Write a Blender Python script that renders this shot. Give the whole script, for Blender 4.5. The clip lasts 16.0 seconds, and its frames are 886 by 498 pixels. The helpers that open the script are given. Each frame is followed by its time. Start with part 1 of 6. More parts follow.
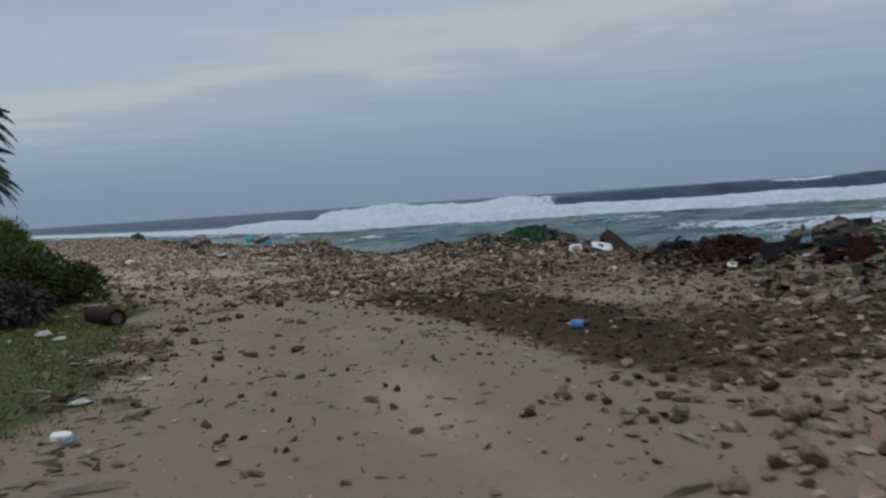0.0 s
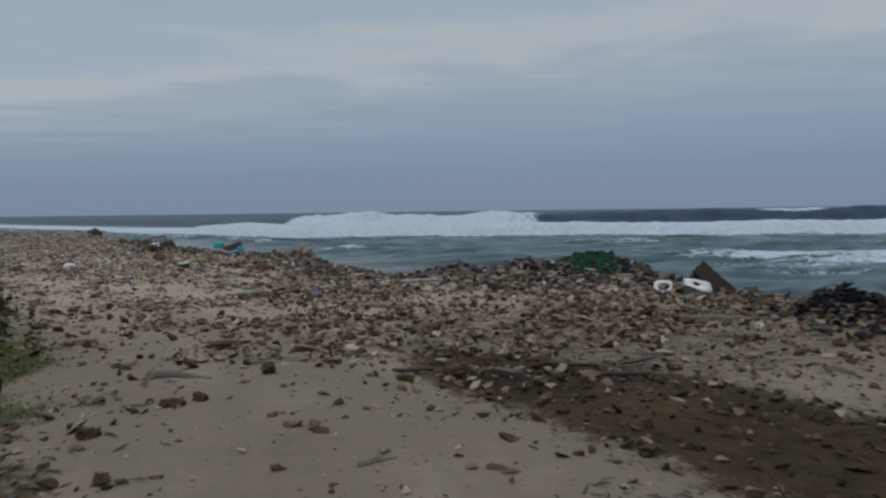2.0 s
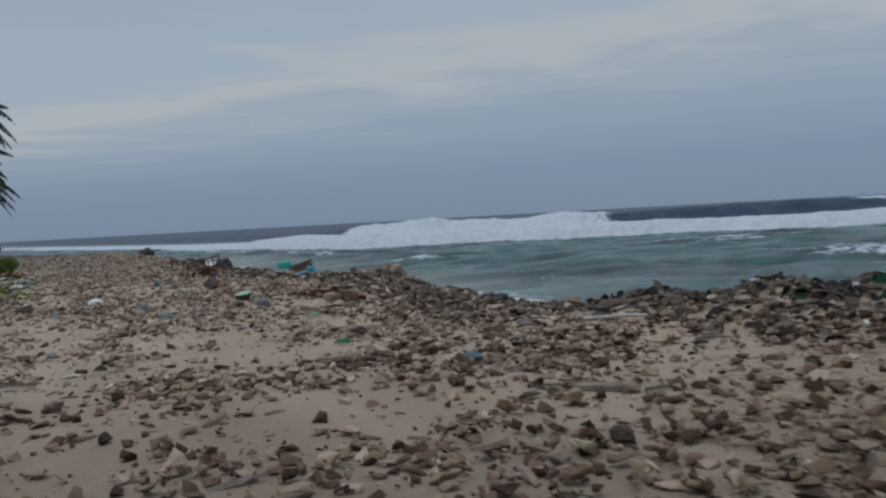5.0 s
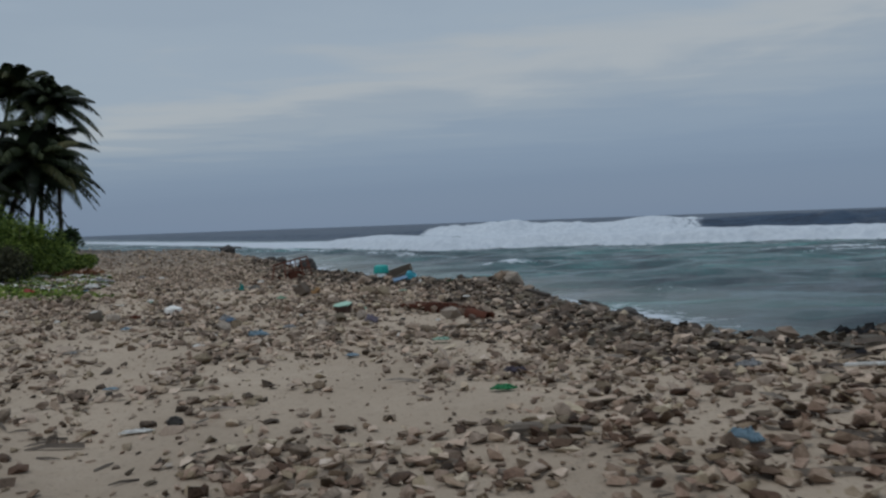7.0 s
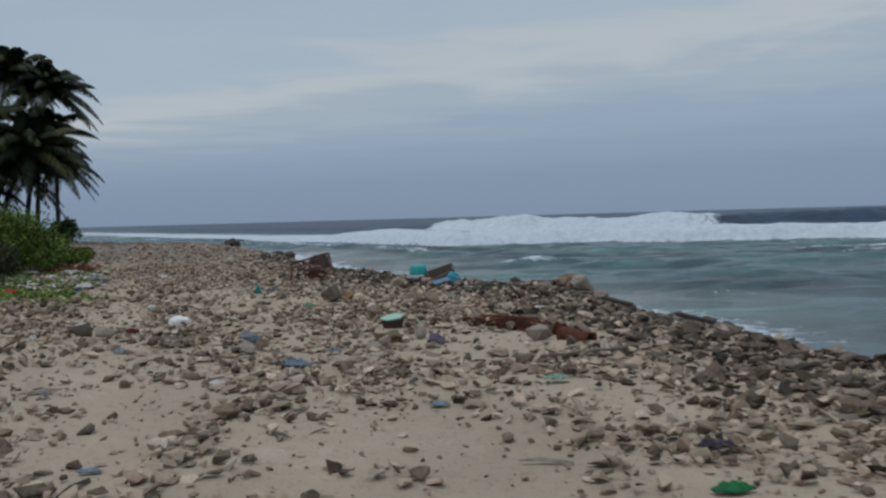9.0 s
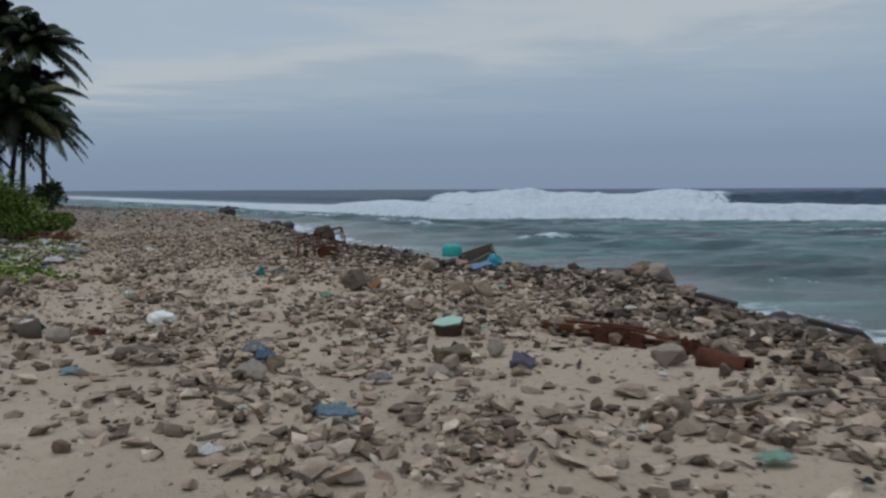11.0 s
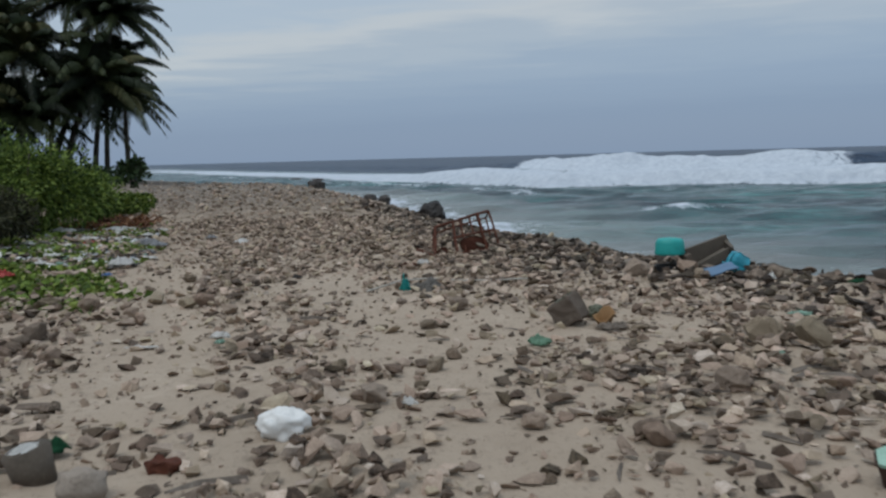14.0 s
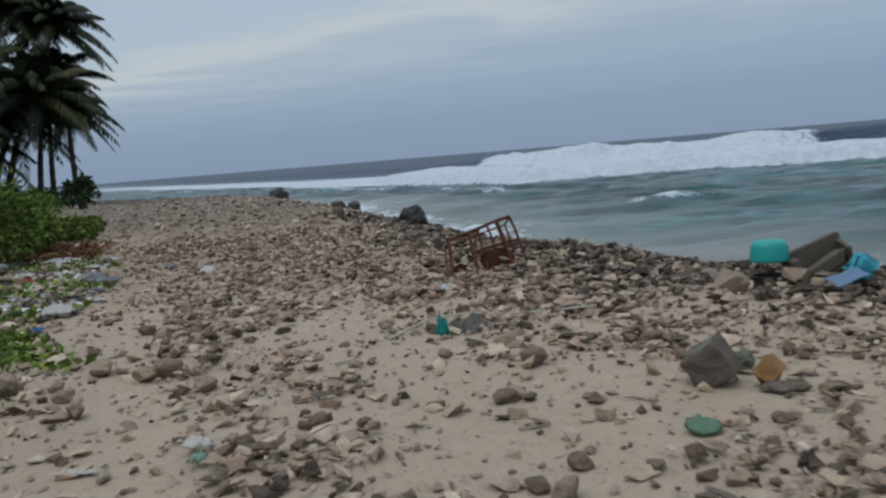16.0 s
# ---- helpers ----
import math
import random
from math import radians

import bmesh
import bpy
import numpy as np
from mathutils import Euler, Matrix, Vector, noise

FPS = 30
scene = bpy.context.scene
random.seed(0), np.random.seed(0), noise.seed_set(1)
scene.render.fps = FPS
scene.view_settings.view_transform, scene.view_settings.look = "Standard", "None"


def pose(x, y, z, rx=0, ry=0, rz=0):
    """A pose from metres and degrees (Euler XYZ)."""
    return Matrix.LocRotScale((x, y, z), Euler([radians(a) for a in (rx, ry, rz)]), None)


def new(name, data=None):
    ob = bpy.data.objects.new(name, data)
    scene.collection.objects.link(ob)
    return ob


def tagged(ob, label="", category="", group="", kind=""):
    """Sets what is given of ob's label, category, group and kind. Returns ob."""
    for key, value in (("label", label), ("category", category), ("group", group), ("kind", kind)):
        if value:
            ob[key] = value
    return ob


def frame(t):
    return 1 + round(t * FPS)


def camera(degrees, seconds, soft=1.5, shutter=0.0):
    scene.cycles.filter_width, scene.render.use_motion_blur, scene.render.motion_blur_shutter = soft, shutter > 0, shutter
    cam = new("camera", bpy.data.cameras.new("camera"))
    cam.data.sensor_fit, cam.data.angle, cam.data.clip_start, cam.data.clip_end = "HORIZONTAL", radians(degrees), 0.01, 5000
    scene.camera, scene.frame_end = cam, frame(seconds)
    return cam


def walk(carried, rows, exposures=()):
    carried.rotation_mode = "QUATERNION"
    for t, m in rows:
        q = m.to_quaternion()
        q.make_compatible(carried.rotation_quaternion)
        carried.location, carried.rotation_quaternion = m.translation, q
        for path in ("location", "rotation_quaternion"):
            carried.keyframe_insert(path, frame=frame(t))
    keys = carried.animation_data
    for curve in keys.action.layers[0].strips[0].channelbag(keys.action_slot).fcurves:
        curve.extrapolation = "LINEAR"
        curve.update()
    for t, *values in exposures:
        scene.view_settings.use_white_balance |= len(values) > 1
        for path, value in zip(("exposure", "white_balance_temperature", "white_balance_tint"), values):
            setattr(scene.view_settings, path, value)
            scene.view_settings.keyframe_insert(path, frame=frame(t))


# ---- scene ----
cam = camera(55.4, 16.0, soft=2.45, shutter=0.4)
METRES, EYE, TILT, LEAN, TURN = 28.846, 1.5, 0.0, 0.0, 0.0
ROWS = [
    (0.0, 0.0, 0.0, 0.0, -0.22, -3.27, 3.87),
    (0.5, -0.0109, 0.0451, 0.0008, -0.49, -3.36, 1.44),
    (1.0, -0.0219, 0.0895, 0.0008, -0.75, -3.21, 0.6),
    (1.5, -0.0325, 0.1312, 0.0011, -1.0, -2.75, 0.39),
    (2.0, -0.0421, 0.1737, 0.0011, -2.23, -2.58, 0.71),
    (2.5, -0.0515, 0.2143, 0.0009, -3.25, -2.52, 0.77),
    (3.0, -0.0606, 0.2549, -0.0003, -5.0, -2.51, 1.45),
    (3.5, -0.0705, 0.2912, 0.0005, -5.56, -2.61, 1.4),
    (4.0, -0.0802, 0.326, 0.0004, -3.26, -2.47, 2.13),
    (6.5, -0.1302, 0.4645, 0.0018, 5.14, -1.82, 2.41),
    (7.0, -0.1419, 0.4889, 0.0016, 6.22, -1.77, 2.1),
    (7.5, -0.1544, 0.5149, 0.0007, 6.01, -1.97, 1.98),
    (8.0, -0.1662, 0.5387, 0.0028, 5.21, -2.23, 2.92),
    (8.5, -0.179, 0.5636, 0.0021, 5.97, -2.19, 1.66),
    (9.0, -0.1892, 0.5884, 0.0022, 6.29, -2.16, 1.58),
    (11.5, -0.2417, 0.7187, 0.0018, 6.09, -4.74, -0.05),
    (12.0, -0.2544, 0.746, 0.0019, 6.41, -5.18, -0.05),
    (12.5, -0.2698, 0.7731, 0.0023, 7.28, -5.23, 0.1),
    (13.0, -0.2857, 0.7983, 0.0023, 10.31, -6.21, 0.47),
    (13.5, -0.2986, 0.8219, 0.0034, 11.09, -6.17, 0.93),
    (14.0, -0.3075, 0.8467, 0.0048, 11.18, -6.22, 1.51),
    (14.5, -0.3186, 0.8686, 0.0046, 9.88, -5.5, 2.09),
    (15.0, -0.3297, 0.8909, 0.004, 10.7, -4.71, 2.47),
    (15.5, -0.3384, 0.9106, 0.005, 8.94, -6.15, 4.42),
    (16.0, -0.3499, 0.9309, 0.0047, 8.22, -6.35, 4.69),
]
walk(cam, [(t, pose(0, 0, EYE, TILT, LEAN, TURN) @ pose(METRES * x, METRES * y, METRES * z, 90 + pitch, roll, yaw)) for t, x, y, z, yaw, pitch, roll in ROWS],
     exposures=[(0.0, 0.07), (1.4, 0.09), (2.0, -0.06), (2.6, -0.05), (4.0, -0.03), (6.5, -0.09), (7.0, -0.1), (7.6, 0.06), (9.0, 0.1), (12.0, 0.1), (14.0, 0.25), (16.0, 0.25)])

# ---- sky and light ----
SUN_EL, SUN_ROT = radians(66), radians(215)
world = bpy.data.worlds.new("overcast_sky")
scene.world = world
world.use_nodes = True


def calc(tree, op, a, b=None, clamp=False):
    n = tree.nodes.new("ShaderNodeMath")
    n.operation, n.use_clamp = op, clamp
    for slot, v in ((0, a), (1, b)):
        if v is None:
            continue
        if isinstance(v, (int, float)):
            n.inputs[slot].default_value = v
        else:
            tree.links.new(v, n.inputs[slot])
    return n.outputs[0]


def blend(tree, fac, a, b, how="MIX"):
    n = tree.nodes.new("ShaderNodeMix")
    n.data_type, n.blend_type = "RGBA", how
    for slot, v in ((0, fac), (6, a), (7, b)):
        if isinstance(v, (int, float)):
            n.inputs[slot].default_value = v
        elif isinstance(v, tuple):
            n.inputs[slot].default_value = (*v, 1)
        else:
            tree.links.new(v, n.inputs[slot])
    return n.outputs[2]


def ramp(tree, fac, stops, smooth=True):
    n = tree.nodes.new("ShaderNodeValToRGB")
    n.color_ramp.interpolation = "EASE" if smooth else "LINEAR"
    els = n.color_ramp.elements
    while len(els) < len(stops):
        els.new(0.5)
    for e, (p, c) in zip(els, stops):
        e.position = p
        e.color = (*c, 1) if isinstance(c, tuple) else (c, c, c, 1)
    tree.links.new(fac, n.inputs[0])
    return n.outputs[0]


def noise_of(tree, vec, scale, detail=4, rough=0.55, distort=0.0):
    n = tree.nodes.new("ShaderNodeTexNoise")
    n.inputs["Scale"].default_value, n.inputs["Detail"].default_value = scale, detail
    n.inputs["Roughness"].default_value, n.inputs["Distortion"].default_value = rough, distort
    if vec is not None:
        tree.links.new(vec, n.inputs["Vector"])
    return n.outputs["Fac"]


def build_sky():
    t = world.node_tree
    t.nodes.clear()
    out = t.nodes.new("ShaderNodeOutputWorld")
    bg = t.nodes.new("ShaderNodeBackground")
    co = t.nodes.new("ShaderNodeTexCoord").outputs["Generated"]
    sep = t.nodes.new("ShaderNodeSeparateXYZ")
    t.links.new(co, sep.inputs[0])
    z = calc(t, "MAXIMUM", sep.outputs[2], 0.02)
    # the cloud deck as a flat layer seen from below
    px, py = calc(t, "DIVIDE", sep.outputs[0], z), calc(t, "DIVIDE", sep.outputs[1], z)
    plane = t.nodes.new("ShaderNodeCombineXYZ")
    t.links.new(px, plane.inputs[0]), t.links.new(py, plane.inputs[1])
    streak = t.nodes.new("ShaderNodeMapping")
    streak.inputs["Rotation"].default_value = (0, 0, radians(29))
    streak.inputs["Scale"].default_value = (0.22, 0.8, 1)
    streak.inputs["Location"].default_value = (3.7, 1.2, 0)
    t.links.new(plane.outputs[0], streak.inputs[0])
    wisps = noise_of(t, streak.outputs[0], 1.0, 4, 0.5, 0.5)
    puffs = noise_of(t, plane.outputs[0], 0.8, 5, 0.52, 0.5)
    u = calc(t, "ADD", calc(t, "MULTIPLY", px, 0.485), calc(t, "MULTIPLY", py, 0.874))
    u = calc(t, "ADD", u, calc(t, "MULTIPLY", calc(t, "SUBTRACT", wisps, 0.5), 2.8))
    u = calc(t, "ADD", u, calc(t, "MULTIPLY", calc(t, "SUBTRACT", puffs, 0.5), 3.6))
    deck = ramp(t, calc(t, "DIVIDE", u, 20.0, True), SKY_STOPS)
    # an overcast sky grows brighter towards the zenith
    lift = ramp(t, sep.outputs[2], [(0.0, 0.34), (0.36, 0.34), (1.0, 0.6)])
    deck = blend(t, 1.0, deck, blend(t, 1.0, lift, (2.94, 2.94, 2.94), "MULTIPLY"), "MULTIPLY")
    low = ramp(t, sep.outputs[2], [(0.0, 1.0), (0.11, 0.0)])
    deck = blend(t, low, deck, HAZE)
    sky = t.nodes.new("ShaderNodeTexSky")
    sky.sky_type, sky.sun_disc = "NISHITA", False
    sky.sun_elevation, sky.sun_rotation = SUN_EL, SUN_ROT
    clear = blend(t, 1.0, sky.outputs[0], (0.1, 0.1, 0.1), "MULTIPLY")
    t.links.new(blend(t, 0.94, clear, deck), bg.inputs[0])
    bg.inputs[1].default_value = 1.0
    t.links.new(bg.outputs[0], out.inputs[0])


SKY_STOPS = [(0.0, (0.39, 0.47, 0.56)), (0.10, (0.328, 0.403, 0.487)), (0.17, (0.345, 0.42, 0.5)), (0.235, (0.418, 0.462, 0.498)),
             (0.30, (0.325, 0.39, 0.46)), (0.40, (0.265, 0.34, 0.435)), (0.6, (0.232, 0.308, 0.415)), (1.0, (0.195, 0.268, 0.38))]
HAZE = (0.19, 0.258, 0.365)
build_sky()
sun = new("sun", bpy.data.lights.new("sun", "SUN"))
sun.data.energy, sun.data.angle, sun.data.color = 0.68, radians(30), (1.0, 0.96, 0.9)
sun.matrix_world = Matrix.Rotation(-SUN_ROT, 4, "Z") @ Matrix.Rotation(SUN_EL - math.pi / 2, 4, "X")

# ---- materials ----


def shader(name, rough=0.85, spec=0.3, metal=0.0):
    m = bpy.data.materials.new(name)
    m.use_nodes = True
    b = m.node_tree.nodes["Principled BSDF"]
    b.inputs["Roughness"].default_value, b.inputs["Metallic"].default_value = rough, metal
    b.inputs["Specular IOR Level"].default_value = spec
    return m, m.node_tree, b


def bump(t, b, height, strength, dist):
    n = t.nodes.new("ShaderNodeBump")
    n.inputs["Strength"].default_value, n.inputs["Distance"].default_value = strength, dist
    t.links.new(height, n.inputs["Height"])
    t.links.new(n.outputs[0], b.inputs["Normal"])


def mat(name, stops, scale=5.0, fine=45.0, rough=0.85, relief=0.4, depth=0.01, vary="", spread=0.5, metal=0.0, spec=0.2, tints=None):
    """Two scales of noise over a colour ramp; vary: island or object brightens and darkens each piece."""
    m, t, b = shader(name, rough, spec, metal)
    co = t.nodes.new("ShaderNodeTexCoord").outputs["Object"]
    if vary == "object":
        info = t.nodes.new("ShaderNodeObjectInfo")
        off = t.nodes.new("ShaderNodeVectorMath")
        off.operation = "ADD"
        t.links.new(co, off.inputs[0])
        s = t.nodes.new("ShaderNodeMath")
        s.operation = "MULTIPLY"
        t.links.new(info.outputs["Random"], s.inputs[0])
        s.inputs[1].default_value = 40
        t.links.new(s.outputs[0], off.inputs[1])
        co, rnd = off.outputs[0], info.outputs["Random"]
    elif vary == "island":
        rnd = t.nodes.new("ShaderNodeNewGeometry").outputs["Random Per Island"]
    a, f = noise_of(t, co, scale, 5), noise_of(t, co, fine, 4, 0.65)
    fac = calc(t, "ADD", calc(t, "MULTIPLY", a, 0.6), calc(t, "MULTIPLY", f, 0.4))
    if vary:
        fac = calc(t, "ADD", fac, calc(t, "MULTIPLY", calc(t, "SUBTRACT", rnd, 0.5), spread), True)
    col = ramp(t, fac, stops)
    if tints:
        again = calc(t, "FRACT", calc(t, "MULTIPLY", rnd, 17.3))
        col = blend(t, 1.0, col, ramp(t, again, tints), "MULTIPLY")
    t.links.new(col, b.inputs["Base Color"])
    bump(t, b, f, relief, depth)
    return m


# the darkest stops, widely spread, also stand in for the stones' shaded sides
CORAL = [(0.08, (0.036, 0.028, 0.021)), (0.3, (0.13, 0.1, 0.077)), (0.5, (0.252, 0.201, 0.158)), (0.73, (0.385, 0.316, 0.252)), (0.97, (0.56, 0.485, 0.41))]
STONE_TINTS = [(0.0, (1.11, 0.98, 0.92)), (0.3, (1.08, 1.0, 0.95)), (0.6, (1.04, 1.0, 0.98)), (0.8, (1.03, 1.01, 0.88)), (1.0, (1.09, 1.0, 0.92))]
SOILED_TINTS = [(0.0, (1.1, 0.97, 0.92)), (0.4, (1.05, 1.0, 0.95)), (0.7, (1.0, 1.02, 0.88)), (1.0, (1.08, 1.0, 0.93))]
coral = mat("coral_rubble", CORAL, 7, 60, 0.92, 0.7, 0.012, "island", 0.7, tints=STONE_TINTS)
coral_damp = mat("damp_coral_rubble", [(0.1, (0.02, 0.016, 0.013)), (0.36, (0.055, 0.044, 0.035)), (0.55, (0.105, 0.085, 0.068)), (0.75, (0.18, 0.15, 0.122)), (0.97, (0.40, 0.35, 0.30))], 7, 60, 0.85, 0.5, 0.008, "island", 0.64, tints=STONE_TINTS)
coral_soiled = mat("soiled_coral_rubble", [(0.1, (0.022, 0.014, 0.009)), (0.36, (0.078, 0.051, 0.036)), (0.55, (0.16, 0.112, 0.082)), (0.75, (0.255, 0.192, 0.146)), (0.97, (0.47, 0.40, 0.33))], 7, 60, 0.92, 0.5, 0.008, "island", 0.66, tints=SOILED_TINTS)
pebble_mat = mat("pale_pebbles", [(0.1, (0.10, 0.077, 0.058)), (0.4, (0.2, 0.157, 0.12)), (0.6, (0.29, 0.232, 0.18)), (0.9, (0.46, 0.39, 0.32))], 9, 80, 0.92, 0.4, 0.005, "island", 0.55, tints=STONE_TINTS)
earth_clod = mat("earth_clods", [(0.2, (0.018, 0.011, 0.006)), (0.5, (0.054, 0.033, 0.018)), (0.9, (0.16, 0.113, 0.074))], 9, 70, 0.95, 0.6, 0.006, "island", 0.5)
coral_big = mat("coral_rock", [(0.08, (0.06, 0.047, 0.036)), (0.3, (0.14, 0.109, 0.083)), (0.5, (0.225, 0.178, 0.138)), (0.73, (0.33, 0.27, 0.213)), (0.97, (0.46, 0.4, 0.335))], 4, 38, 0.92, 0.8, 0.02, "object", 0.42, tints=STONE_TINTS)
dark_rock = mat("dark_wet_rock", [(0.2, (0.02, 0.017, 0.015)), (0.6, (0.055, 0.047, 0.041)), (0.9, (0.11, 0.097, 0.085))], 3, 25, 0.5, 0.6, 0.03, "object", 0.3, 0, 0.2)
pale_rock = mat("pale_coral", [(0.2, (0.14, 0.113, 0.088)), (0.5, (0.31, 0.255, 0.205)), (0.85, (0.49, 0.425, 0.36))], 6, 50, 0.9, 0.8, 0.02)
wood = mat("driftwood", [(0.15, (0.05, 0.04, 0.033)), (0.5, (0.13, 0.105, 0.085)), (0.9, (0.30, 0.255, 0.21))], 9, 70, 0.9, 0.5, 0.006, "island", 0.5)
rust = mat("rusty_iron", [(0.25, (0.026, 0.012, 0.008)), (0.5, (0.10, 0.036, 0.022)), (0.8, (0.19, 0.074, 0.04))], 10, 70, 0.85, 0.6, 0.004, "", 0.3, 0.25)
rust_brown = mat("rusty_drum", [(0.2, (0.013, 0.007, 0.005)), (0.5, (0.034, 0.017, 0.011)), (0.85, (0.07, 0.036, 0.024))], 8, 60, 0.8, 0.6, 0.006, "", 0.3, 0.15)
dark_wood = mat("wet_driftwood", [(0.2, (0.022, 0.018, 0.015)), (0.5, (0.055, 0.044, 0.036)), (0.9, (0.12, 0.098, 0.08))], 6, 50, 0.8, 0.6, 0.01)
concrete = mat("weathered_board", [(0.2, (0.055, 0.044, 0.034)), (0.5, (0.105, 0.085, 0.066)), (0.85, (0.19, 0.16, 0.125))], 5, 40, 0.85, 0.5, 0.006)


def plastic(name, c, rough=0.45, worn=0.5):
    d = tuple(v * worn for v in c)
    return mat(name, [(0.25, d), (0.5, c), (0.9, tuple(min(1, v * 1.25 + 0.02) for v in c))], 7, 55, rough, 0.25, 0.003, "", 0.3, 0, 0.4)


teal = plastic("teal_plastic", (0.012, 0.30, 0.27))
cyan = plastic("cyan_plastic", (0.03, 0.28, 0.36))
blue = plastic("blue_plastic", (0.035, 0.15, 0.38))
pale_blue = plastic("pale_blue_film", (0.25, 0.34, 0.41), 0.4, 0.7)
green = plastic("green_plastic", (0.015, 0.22, 0.07))
mint = plastic("mint_foam", (0.30, 0.46, 0.36), 0.85, 0.7)
white = plastic("white_plastic", (0.7, 0.68, 0.64), 0.7, 0.6)
red = plastic("red_plastic", (0.45, 0.05, 0.04))
purple = plastic("faded_purple", (0.082, 0.067, 0.088), 0.75, 0.6)
ochre = plastic("ochre_plastic", (0.24, 0.125, 0.042), 0.6, 0.5)
black = plastic("black_rubber", (0.022, 0.022, 0.023), 0.6, 0.6)
grey_bag = plastic("grey_film", (0.27, 0.27, 0.27), 0.5, 0.6)
net_green = mat("green_netting", [(0.3, (0.012, 0.04, 0.019)), (0.5, (0.022, 0.1, 0.046)), (0.8, (0.055, 0.18, 0.09))], 14, 140, 0.9, 0.8, 0.01)
net_red = mat("red_brown_netting", [(0.3, (0.018, 0.007, 0.006)), (0.5, (0.05, 0.014, 0.011)), (0.8, (0.10, 0.035, 0.025))], 11, 120, 0.95, 0.9, 0.015)
net_grey = mat("grey_tarpaulin", [(0.25, (0.05, 0.043, 0.035)), (0.5, (0.11, 0.094, 0.075)), (0.8, (0.21, 0.185, 0.15))], 5, 60, 0.9, 0.8, 0.015)
bark = mat("palm_bark", [(0.3, (0.035, 0.03, 0.025)), (0.6, (0.09, 0.08, 0.066)), (0.9, (0.16, 0.14, 0.12))], 3, 30, 0.95, 0.6, 0.02)


def leafy(name, stops, spread=0.7, vary="island"):
    return mat(name, stops, 0.6, 8, 0.65, 0.15, 0.004, vary, spread, 0, 0.2)


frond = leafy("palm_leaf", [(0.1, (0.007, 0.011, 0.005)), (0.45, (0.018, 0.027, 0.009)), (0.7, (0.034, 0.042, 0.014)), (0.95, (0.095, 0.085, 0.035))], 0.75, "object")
leaf = leafy("shrub_leaf", [(0.1, (0.018, 0.034, 0.006)), (0.5, (0.082, 0.13, 0.02)), (0.9, (0.235, 0.3, 0.062))], 0.72)
vine_leaf = leafy("vine_leaf", [(0.1, (0.03, 0.052, 0.008)), (0.5, (0.11, 0.165, 0.025)), (0.9, (0.28, 0.33, 0.08))])
leaf_dark = leafy("dark_leaf", [(0.1, (0.010, 0.02, 0.008)), (0.5, (0.027, 0.05, 0.017)), (0.9, (0.06, 0.085, 0.03))])
leaf_dead = leafy("dead_leaf", [(0.1, (0.05, 0.022, 0.012)), (0.5, (0.15, 0.062, 0.03)), (0.9, (0.26, 0.13, 0.06))])
grass_blade = leafy("grass_blade", [(0.1, (0.026, 0.036, 0.007)), (0.5, (0.072, 0.088, 0.015)), (0.9, (0.16, 0.165, 0.042))])


